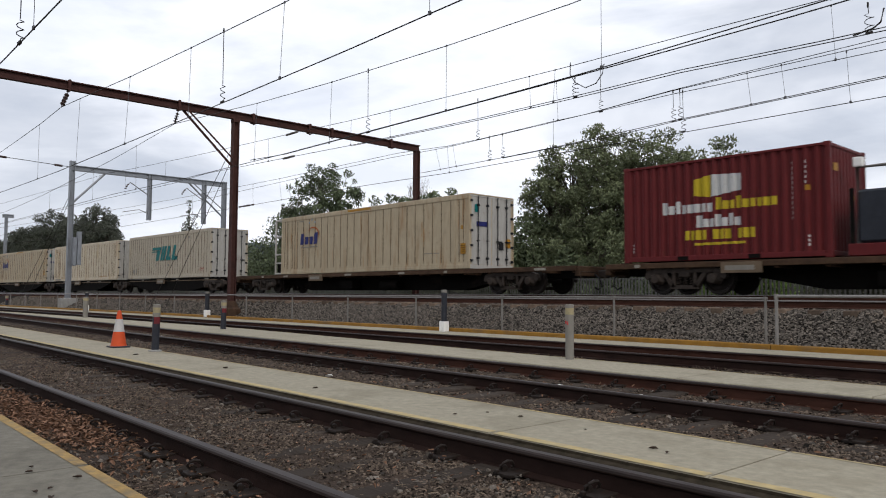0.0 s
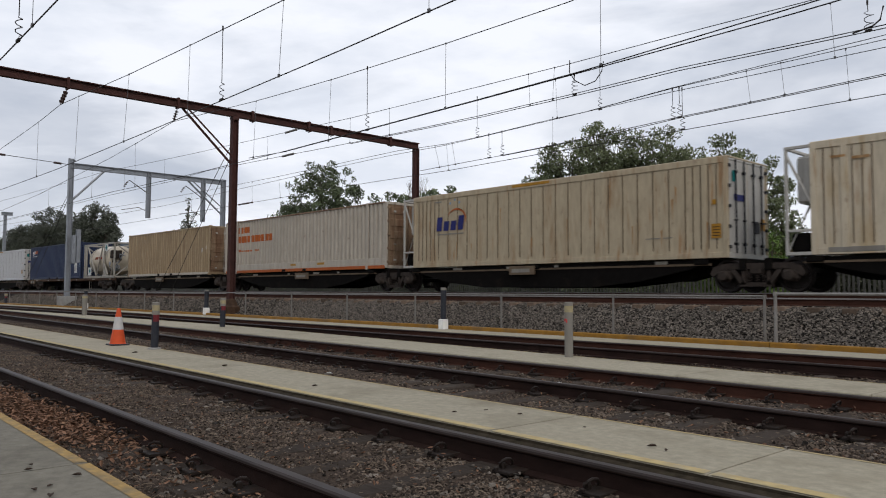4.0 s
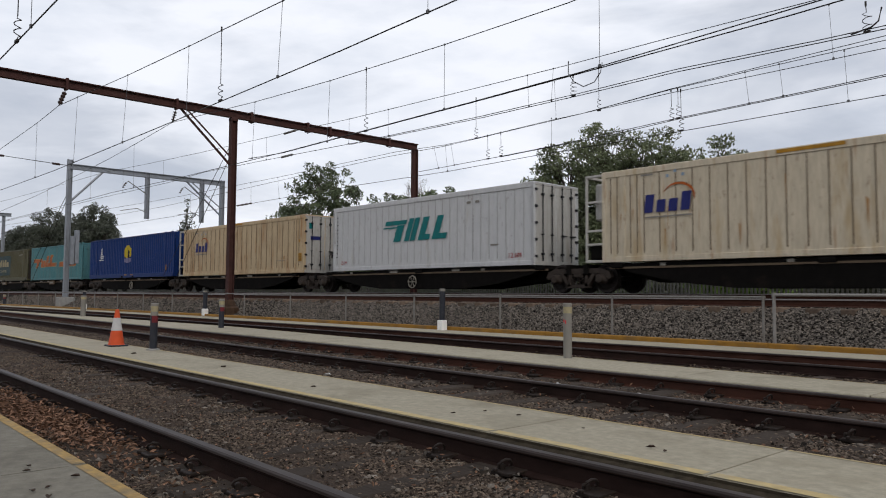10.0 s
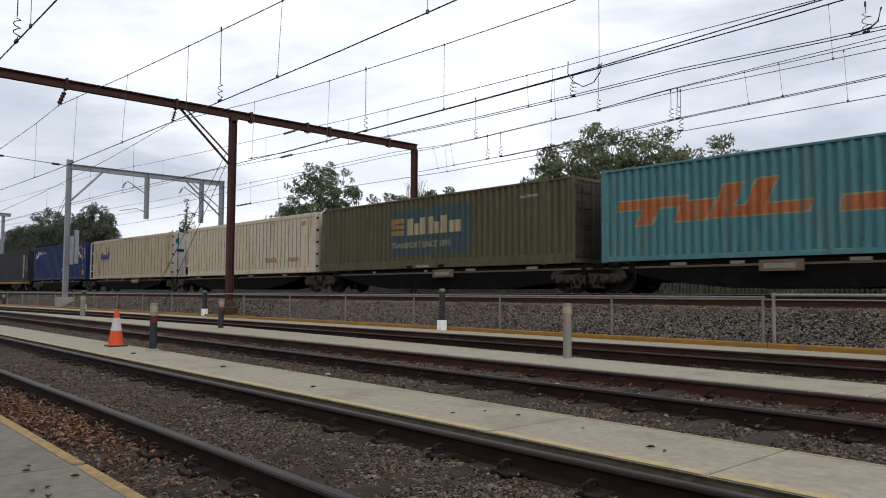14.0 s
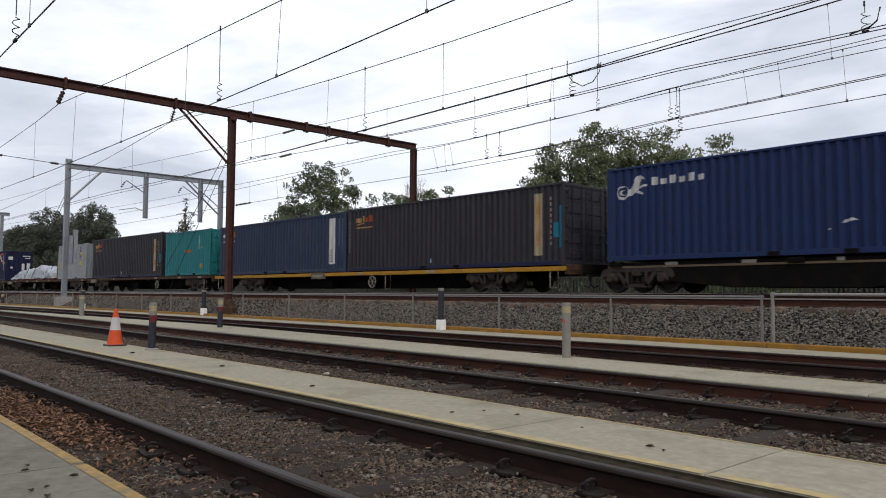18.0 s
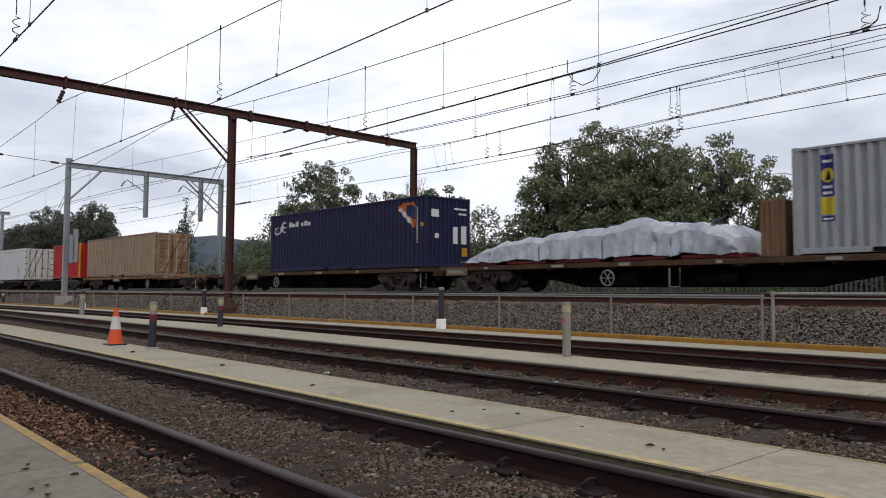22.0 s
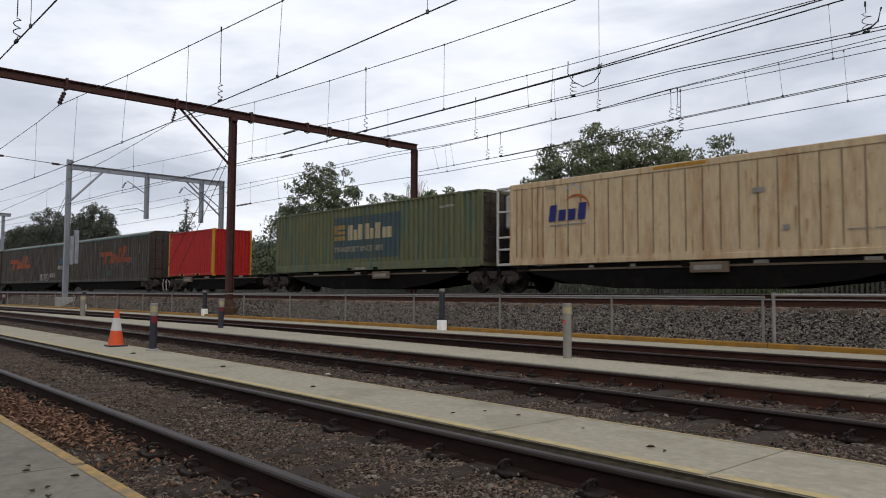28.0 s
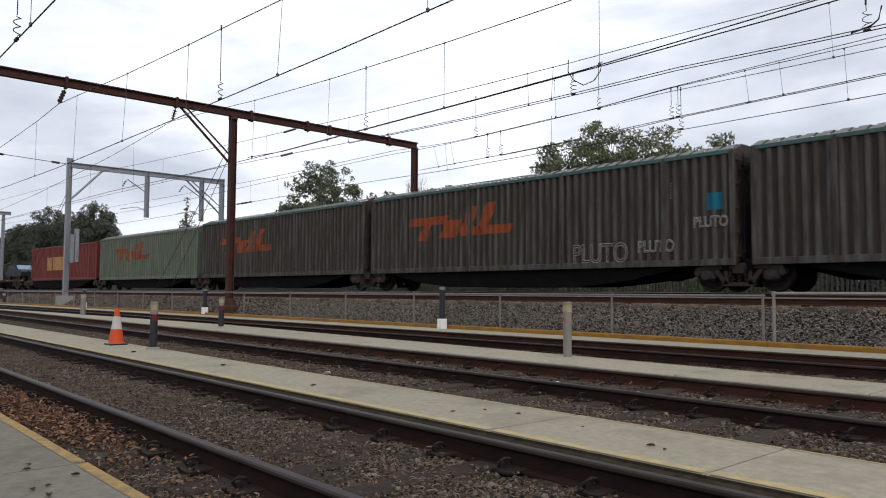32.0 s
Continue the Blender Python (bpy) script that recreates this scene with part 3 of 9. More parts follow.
# ---- concrete walkways of separate slabs ----
def walkway(name, y0, y1, s0, s1, cuts, label, near=None, far=None, z=0.0, thick=0.24, concrete=None, taper=None):
    """taper (x, slope): past x the far edge runs on with another slope."""
    def far_y(y, sl, x):
        return y + sl * x if not taper or x > taper[0] else y + sl * taper[0] + taper[1] * (x - taper[0])

    top = thing(name, (0, 0, 0), label, "walkway", kind="structure")
    for a, b in zip(cuts[:-1], cuts[1:]):
        g = Geo()
        n = max(1, int((b - a) / 5))
        xs = [a + 0.007 + (b - a - 0.014) * i / n for i in range(n + 1)]
        vs = []
        for x in xs:
            ya, yb = y0 + s0 * x + bend(x), far_y(y1, s1, x) + bend(x)
            vs += [(x, ya, z - thick), (x, ya, z - 0.012), (x, ya + 0.012, z), (x, yb - 0.012, z), (x, yb, z - 0.012), (x, yb, z - thick)]
        fs = [(i * 6 + k, i * 6 + (k + 1) % 6, (i + 1) * 6 + (k + 1) % 6, (i + 1) * 6 + k) for i in range(n) for k in range(6)]
        fs += [tuple(range(6)), tuple(n * 6 + k for k in range(5, -1, -1))]
        part("slab", g.add(vs, fs), concrete or M_CONC, top)
        if near:
            part("mossy_edge", Geo().add([(x, (y0 + s0 * x if near[0] > 2 else y1 + s1 * x) + bend(x) + (-0.003 if near[0] > 2 else 0.003), z + dz) for x in [a] + xs[1:-1] + [b] for dz in (-0.2, -0.006)],
                                         [(2 * i, 2 * i + 2, 2 * i + 3, 2 * i + 1) for i in range(n)]), M_MOSS, top, "dark mossy grime on the slab edge")
    for spec in (near, far):
        if spec:
            ya, yb, sl, mt, nm = spec
            g = Geo()
            for a, b in zip(cuts[:-1], cuts[1:]):
                n = max(1, int((b - a) / 5))
                xs = [a + 0.02 + (b - a - 0.04) * i / n for i in range(n + 1)]
                g.add([p for x in xs for p in ((x, far_y(ya, sl, x) + bend(x), z + 0.003), (x, far_y(yb, sl, x) + bend(x), z + 0.003))],
                      [(2 * i, 2 * i + 1, 2 * i + 3, 2 * i + 2) for i in range(n)])
            part("edge_line", g, mt, top, nm)
    return top


walkway("platform_edge_walkway", -6.0, 1.362, 0, -0.0215, [-70, -40, -20, -14, -9, -4.6, -1, 4, 12, 24], "grey concrete platform with a worn yellow edge line",
        near=(1.282, 1.352, -0.0215, M_YELLOW, "worn yellow edge line"), z=0.0, concrete=M_CONC_DK)
walkway("inspection_walkway", 3.83, 4.87, -0.0215, -0.0235, [-72, -56, -42, -31, -20.3, -14.8, -9.3, -3.8, -2.11, 3.4, 9, 20], "pale concrete walkway between two tracks, with faded yellow edges",
        near=(3.832, 3.925, -0.0215, M_PALEYEL, "faded yellow edge line"), far=(4.828, 4.858, -0.0235, M_PALEYEL, "thin faded yellow edge line"))
walkway("second_walkway", 8.12, 9.16, -0.03, -0.06, [-72, -50, -36, -20.5, -13.6, -9.2, -4.87, -2.7, 2, 8, 20], "pale concrete walkway between the yard tracks",
        far=(9.115, 9.142, -0.06, M_PALEYEL, "thin faded yellow edge line"), taper=(-20.5, 0.022))
walkway("third_walkway", 12.98, 14.02, 0.0, 0.0, [-72, -50, -34, -20, -8, 2, 20], "narrow pale concrete path below the ballast bank")


def kerb():
    top = thing("ochre_kerb", (0, 0, 0), "ochre-painted concrete kerb holding the ballast bank", "kerb", kind="structure")
    xs = [-72, -58, -46, -36, -28, -20, -12.6, -6.35, 0, 8, 20]
    for a, b in zip(xs[:-1], xs[1:]):
        prof = [(-0.09, -0.2), (-0.09, 0.078), (-0.075, 0.092), (0.075, 0.092), (0.09, 0.078), (0.09, -0.2)]
        part("kerb_stone", Geo().sweep(prof, line(14.14, 0, 0, a + 0.008, b - 0.008)), M_KERB, top)


kerb()
strip("packed_soil_strip", [(3.66, -0.12), (3.70, -0.07), (3.76, -0.038), (3.8265, -0.024)], -70, 20, M_MOSS, "packed dark soil between rail and walkway", "ground", slope=-0.0215)

# ---- rails and sleepers ----
RAIL_PROF = [(-0.068, -0.158), (-0.068, -0.148), (-0.012, -0.132), (-0.009, -0.045), (-0.034, -0.030), (-0.035, -0.008), (-0.026, 0.0), (0.026, 0.0),
             (0.035, -0.008), (0.034, -0.030), (0.009, -0.045), (0.012, -0.132), (0.068, -0.148), (0.068, -0.158)]
HEAD_PROF = [(-0.0375, -0.022), (-0.0365, -0.008), (-0.027, 0.0015), (0.0, 0.003), (0.027, 0.0015), (0.0365, -0.008), (0.0375, -0.022)]


def rail(name, y0, slope, z, x0, x1, body, label, group):
    top = thing(name, (0, 0, 0), label, "rail", group)
    ln = line(y0, slope, z, x0, x1, 3.0)
    part("rail_web", Geo().sweep(RAIL_PROF, ln), body, top)
    part("running_surface", Geo().sweep(HEAD_PROF, ln), M_RAIL_TOP if z > 0.5 else M_RAIL_DULL, top, "worn running surface")


GAUGE = 1.505
for key, body in (("a", M_RAIL_DARK), ("b", M_RAIL_RUST), ("c", M_RAIL_RUST)):
    y0, sl = YARD[key]
    for k in (0, 1):
        dark = key == "a" or (key in "bc" and k == 0)
        rail("rail", y0 + k * GAUGE, sl, 0.0, -75, 22, M_RAIL_DARK if dark else M_RAIL_RUST,
             "dark oily steel yard rail" if dark else "rust-brown steel yard rail", "yard rails")
for y0, z in ((16.2, 0.91), (17.705, 0.91), (20.13, TRAIN_RAIL_Z), (21.635, TRAIN_RAIL_Z)):
    rail("rail", y0, 0, z, -600, 560, M_RAIL_RUST, "rust-brown main line rail with a polished head", "main line rails")


def sleepers(name, y_mid, slope, z, x0, x1, step, half, wide, material, label, seed, buried=0.02):
    top = thing(name, (0, 0, 0), label, "sleepers", kind="structure")
    rng = random.Random(seed)
    meshes = []
    for _ in range(4):
        g = Geo().box(-wide / 2, wide / 2, -half - rng.uniform(0, 0.06), half + rng.uniform(0, 0.06), -0.15, 0, 0.018)
        meshes.append(g.mesh("sleeper", material))
    x = x0
    while x < x1:
        m = pose(x, y_mid + slope * x + bend(x), z - rng.uniform(0, buried), rng.uniform(-0.6, 0.6), rng.uniform(-1, 1), rng.uniform(-1.2, 1.2) + math.degrees(math.atan(slope)))
        part("sleeper", rng.choice(meshes), material, top, at=m)
        x += step * rng.uniform(0.95, 1.05)
    return top


sleepers("timber_sleepers", 2.105 + GAUGE / 2, -0.0215, -0.1445, -38, 18, 0.66, 1.18, 0.23, M_SLEEPER, "dark weathered timber sleepers half buried in gravel", 1)
sleepers("long_turnout_timbers", 6.73, -0.03, -0.134, -7.4, 18, 0.66, 1.36, 0.25, M_SLEEPER, "long dark timbers reaching the walkway edge", 6, 0.014)
sleepers("timber_sleepers", 6.42 + GAUGE / 2, -0.03, -0.146, -46, -7.6, 0.66, 1.22, 0.23, M_SLEEPER, "dark weathered timber sleepers half buried in gravel", 2)
sleepers("timber_sleepers", 11.33 + GAUGE / 2, 0.0, -0.152, -50, 18, 0.70, 1.2, 0.23, M_SLEEPER, "dark weathered timber sleepers half buried in gravel", 3)
sleepers("concrete_sleepers", 16.95, 0, 0.738, -62, 18, 0.68, 1.22, 0.25, M_PSLEEPER, "tan stained concrete sleepers of the main line", 4, 0.006)
sleepers("concrete_sleepers", TRACK_Y, 0, 0.872, -62, 18, 0.68, 1.22, 0.25, M_PSLEEPER, "tan stained concrete sleepers of the main line", 5, 0.006)


def clips():
    """Spring clips and base plates that hold the two nearest tracks."""
    plate = Geo().box(-0.08, 0.08, -0.19, 0.19, -0.012, 0.010, 0.004).mesh("base_plate", M_CLIP)
    pts = [(0.034, -0.03, 0.016), (0.034, 0.03, 0.018), (0.022, 0.05, 0.036), (0.002, 0.044, 0.060), (-0.014, 0.014, 0.076), (-0.020, -0.022, 0.070), (-0.016, -0.048, 0.046), (-0.004, -0.058, 0.026), (0.012, -0.052, 0.020)]
    pts = [(x * 0.85, y * 0.85, z * 0.85) for x, y, z in pts]
    loop = Geo().tube(pts, 0.0095, 6).box(0.012, 0.056, -0.012, 0.022, -0.012, 0.034, 0.006).box(-0.014, 0.014, 0.082, 0.110, 0.0, 0.022, 0.005).mesh("spring_clip", M_CLIP)
    rng = random.Random(5)
    for key, x0, step in (("a", -14.5, 0.66), ("b", -15.5, 0.66)):
        y0, sl = YARD[key]
        top = thing("rail_fastenings", (0, 0, 0), "rusted spring clips and base plates along the rail", "rail clips", kind="structure")
        x = x0
        while x < -0.9:
            for k in (0, 1):
                yy = y0 + k * GAUGE + sl * x
                lift = 0.018 if key == "b" and x > -7.4 else 0.012
                part("base_plate", plate, M_CLIP, top, at=pose(x, yy, -0.150 + lift, 0, 0, rng.uniform(-2, 2)))
                for sgn in (-1, 1):
                    part("spring_clip", loop, M_CLIP, top, at=pose(x + sgn * 0.02, yy + sgn * 0.115, -0.138 + lift, 0, 0, rng.uniform(-10, 10) + (0 if sgn > 0 else 180)))
            x += step * rng.uniform(0.97, 1.03)


clips()


# ---- small litter on the walkways ----
def dead_leaf(x, y, z, size, turn, material, label, name="fallen_leaf"):
    g = Geo()
    for k in range(2):
        g.add([(-size, 0, 0.004), (-size * 0.3, size * 0.5 * (1 - 2 * k), size * 0.45), (size * 0.5, size * 0.4 * (1 - 2 * k), size * 0.5), (size, 0, size * 0.2), (0, 0, 0.002)],
              [(0, 1, 4), (1, 2, 4), (2, 3, 4)])
    single(name, g, material, label, "leaf" if name == "fallen_leaf" else "litter", "litter on the walkway", at=pose(x, y, z, 0, 0, turn))


for _x, _y, _s, _a in ((-2.71, 4.29, 0.034, 20), (-2.58, 4.25, 0.026, 100), (-4.55, 4.28, 0.024, 60), (-4.45, 4.55, 0.022, 10), (-4.12, 4.6, 0.026, 45), (-6.75, 4.35, 0.035, 80), (-3.42, 4.52, 0.018, 0), (-9.3, 4.6, 0.05, 15), (-12.2, 4.5, 0.05, 60),
                       (-4.72, 1.18, 0.022, 20), (-4.60, 1.14, 0.024, 70), (-4.30, 1.30, 0.03, 40), (-4.12, 1.05, 0.028, 10), (-4.15, 1.13, 0.02, 120), (-3.95, 1.08, 0.03, 160)):
    dead_leaf(_x, _y, 0.004, _s, _a, M_LEAF_DEAD, "curled dead brown leaf on the concrete")
for _x, _y, _s, _a in ((-4.55, 6.95, 0.06, 15), (-5.7, 7.05, 0.05, 70), (-8.3, 5.55, 0.06, 40), (-11.4, 5.35, 0.08, 5), (-9.5, 10.2, 0.06, 30), (-3.1, 9.75, 0.05, 0)):
    dead_leaf(_x, _y, -0.085, _s, _a, M_WHITE, "scrap of white paper on the gravel", "paper_scrap")

# ---- pipe fence along the bank ----
def pipe_fence():
    top = thing("pipe_fence", (0, 0, 0), "low dull galvanised pipe rail fence along the ballast bank", "fence")
    xs = [-6.54 - 3.45 * i for i in range(18)]
    post = Geo().tube([(0, 0, -0.05), (0, 0, 0.94)], 0.026, 10).tube([(0, 0, 0.915), (0, 0, 0.985)], 0.036, 10).mesh("post", M_GALV_DK)
    for x in xs:
        part("post", post, M_GALV_DK, top, at=(x, 14.3 + bend(x), 0))
    part("top_pipe", Geo().tube(line(14.3, 0, 0.95, -65.2, -6.5, 2.0), 0.026, 10), M_GALV_DK, top, "long horizontal top pipe")
    top = thing("pipe_fence", (0, 0, 0), "brighter galvanised pipe rail fence beside the older one", "fence")
    for x in (-6.34, -2.2, 1.6, 5.4):
        part("post", Geo().tube([(0, 0, -0.05), (0, 0, 0.98)], 0.032, 10).tube([(0, 0, 0.955), (0, 0, 1.04)], 0.042, 10), M_PIPE, top, at=(x, 14.32, 0))
    part("top_pipe", Geo().tube([(-6.36, 14.32, 0.998), (12, 14.32, 0.998)], 0.030, 10), M_PIPE, top, "long horizontal top pipe")


pipe_fence()


# ---- bollards, cone ----
def bollard(at, h, r, body, label, cap=True, foot=None, tag=False):
    top = thing("bollard", at, label, "bollard", "yard bollards")
    part("body", Geo().lathe([(r, 0.0), (r, h * 0.86), (r * 0.98, h * 0.86)], 18), body, top)
    part("reflector_band", Geo().lathe([(r * 1.03, h * 0.82), (r * 1.03, h * 0.945)], 18), M_REFLECT if not foot else body, top, "faded yellow and white band" if not foot else "")
    if body is M_BLACK and not foot:
        part("grey_collar", Geo().lathe([(r * 1.02, h * 0.735), (r * 1.02, h * 0.82)], 18), M_GREYPVC, top, "dull grey collar")
        arc = [math.radians(-60 + 12 * i) for i in range(13)]
        patch = [(r * 1.015 * math.cos(a), r * 1.015 * math.sin(a), h * k) for a in arc for k in (0.59, 0.735)]
        part("red_patch", Geo().add(patch, [(2 * i, 2 * i + 2, 2 * i + 3, 2 * i + 1) for i in range(12)]), M_REDBAND, top, "dull red reflector patch")
    if cap:
        part("cap", Geo().lathe([(r * 1.05, h * 0.935), (r * 1.05, h * 0.99), (r * 0.8, h)], 18), M_GREYPVC, top)
    if foot:
        part("foot", Geo().box(-foot * 0.62, foot * 0.62, -foot * 0.62, foot * 0.62, -0.02, 0.27, 0.012), M_WHITE, top, "white-painted block")
    if tag:
        part("marker", Geo().box(-0.028, -0.008, -r - 0.004, -r + 0.01, h * 0.66, h * 0.71).box(0.004, 0.022, -r - 0.004, -r + 0.01, h * 0.64, h * 0.70), M_REDTAG, top, "red marking")
    return top


bollard(pose(-12.86, 5.07, 0, 0, 1.5), 0.80, 0.062, M_BLACK, "black tubular bollard with a yellow and white banded top")
part("collar", Geo().lathe([(0.11, -0.012), (0.11, 0.02), (0.07, 0.03)], 18), M_CONC_OLD, bpy.data.objects["bollard"])
bollard(pose(-7.38, 9.38, -0.03), 0.88, 0.066, M_GREYPVC, "grey tubular bollard with a red mark", tag=True)
bollard(pose(-15.25, 13.92, 0.0), 1.13, 0.078, M_BLACK, "black bollard standing on a white block", foot=0.16)
bollard(pose(-30.3, 14.1, 0.04), 1.03, 0.09, M_BLACK, "black bollard standing on a white block", foot=0.17)
bollard(pose(-19.9, 9.75, -0.02, 0, 1), 0.82, 0.075, M_BLACK, "black tubular bollard with a worn top")
bollard(pose(-44.9, 13.75, 0.04), 1.02, 0.09, M_BLACK, "black bollard standing on a white block", foot=0.18)
bollard(pose(-32.6, 9.95, -0.02), 0.86, 0.10, M_GREYPVC, "plain grey tubular steel bollard")
bollard(pose(-62.5, 13.6, 0.0), 0.78, 0.10, M_BLACK, "short plain black tubular bollard")


def cone():
    top = thing("traffic_cone", (-14.22, 4.93, 0.0), "orange traffic cone with a white reflective sleeve", "traffic cone")
    part("base", Geo().box(-0.165, 0.165, -0.165, 0.165, 0, 0.028, 0.012), M_BLACK, top, "black rubber base")
    rad = lambda h: 0.142 - 0.165 * h
    part("lower_body", Geo().lathe([(rad(0.028) + 0.01, 0.026), (rad(0.04), 0.045), (rad(0.30), 0.30)], 24), M_ORANGE, top)
    part("sleeve", Geo().lathe([(rad(0.29) + 0.003, 0.285), (rad(0.52) + 0.003, 0.515)], 24), M_SLEEVE, top, "white reflective sleeve")
    part("upper_body", Geo().lathe([(rad(0.5), 0.50), (rad(0.66), 0.655), (0.022, 0.67)], 24), M_ORANGE, top)


cone()


# ---- overhead line gantries ----
GX = -29.1


def beam_i(g, p0, p1, w, h):
    """A rolled beam along y: an I-shaped section drawn from end to end."""
    a, t = w / 2, 0.015
    sec = [(-a, -0.02), (a, -0.02), (a, 0.02), (t, 0.02), (t, h - 0.02), (a, h - 0.02), (a, h + 0.02), (-a, h + 0.02), (-a, h - 0.02), (-t, h - 0.02), (-t, 0.02), (-a, 0.02)]
    n = len(sec)
    return g.add([(x + dx, y, z + dz) for x, y, z in (p0, p1) for dx, dz in sec], [(k, (k + 1) % n, n + (k + 1) % n, n + k) for k in range(n)] + [tuple(range(n)), tuple(range(2 * n - 1, n - 1, -1))])


def h_post(x, y, z0, z1, w):
    """An upright rolled H-section."""
    a, t, f = w / 2, 0.014, w / 2 - 0.03
    sec = [(-a, -a), (a, -a), (a, -f), (t, -f), (t, f), (a, f), (a, a), (-a, a), (-a, f), (-t, f), (-t, -f), (-a, -f)]
    n = len(sec)
    return Geo().add([(x + dx, y + dy, z) for z in (z0, z1) for dx, dy in sec], [(k, (k + 1) % n, n + (k + 1) % n, n + k) for k in range(n)] + [tuple(range(n)), tuple(range(2 * n - 1, n - 1, -1))])


def insulator(parent, p, q, n=4):
    """A string of discs from its hanger p to the wire at q."""
    p, q = Vector(p), Vector(q)
    g = Geo().tube([p, q], 0.016, 6)
    d = (q - p).normalized()
    for i in range(n):
        c = p + (q - p) * (0.30 + 0.52 * i / max(1, n - 1))
        g.tube([c - d * 0.05, c - d * 0.012, c + d * 0.012, c + d * 0.05], 0.03, 10, 0.025).tube([c - d * 0.012, c + d * 0.022], 0.085, 10, 0.06)
    return part("insulator", g, M_INSUL, parent, "brown disc insulator string")


def brown_gantry():
    top = thing("overhead_gantry", (0, 0, 0), "red-oxide steel portal gantry carrying the overhead wires", "gantry")
    part("cross_beam", beam_i(Geo(), (GX, -9.0, 8.41), (GX, 24.75, 8.32), 0.22, 0.28), M_OXIDE, top)
    zb = lambda y: 8.41 - 0.09 * (y + 9.0) / 33.75
    part("post", h_post(GX, 14.6, -0.05, zb(14.6), 0.26), M_OXIDE, top)
    part("post", h_post(GX, 24.6, 0.2, 8.32, 0.26), M_OXIDE, top)
    part("post", h_post(GX, -8.8, -0.15, zb(-8.8), 0.26), M_OXIDE, top)
    part("knee_brace", Geo().tube([(GX - 0.06, 12.35, zb(12.35)), (GX - 0.06, 14.5, 6.35)], 0.05, 6).tube([(GX + 0.1, 12.5, zb(12.5)), (GX + 0.1, 14.5, 6.6)], 0.035, 6), M_OXIDE, top)
    part("gusset", Geo().box(GX - 0.145, GX + 0.145, 14.455, 14.745, zb(14.6) - 0.16, zb(14.6) - 0.02, 0.01), M_OXIDE, top)
    part("footing", Geo().lathe([(0.40, -0.1), (0.40, 0.36), (0.30, 0.44), (0.22, 0.62), (0.16, 0.70)], 8, (GX, 14.6, 0)), M_FRAME_BD, top, "rust-stained footing")
    insulator(top, (GX, 8.05, zb(8.05) - 0.03), (-28.3, 7.6, 7.49))
    insulator(top, (GX, 12.14, zb(12.14) - 0.03), (-29.38, 12.1, 7.80))
    for y in (8.05, 12.14):
        part("hanger", Geo().box(GX - 0.13, GX + 0.13, y - 0.05, y + 0.05, zb(y) - 0.08, zb(y) + 0.35, 0.015), M_OXIDE, top)
    for y in (18.2, 19.4, 15.4, 22.9):
        part("bracket", Geo().box(GX - 0.14, GX + 0.14, y - 0.06, y + 0.06, zb(y) - 0.07, zb(y) + 0.36, 0.02).tube([(GX + 0.02, y, zb(y) - 0.12), (GX + 0.35, y, zb(y) - 0.10)], 0.025, 6), M_OXIDE, top)
    part("guy_wire", Geo().tube([(GX - 0.1, 14.6, 7.3), (-37.6, 14.45, 0.2)], 0.014, 6), M_WIRE, top)
    part("guy_wire", Geo().tube([(GX - 0.1, 14.7, 7.1), (-35.9, 14.55, 0.2)], 0.014, 6), M_WIRE, top)


brown_gantry()


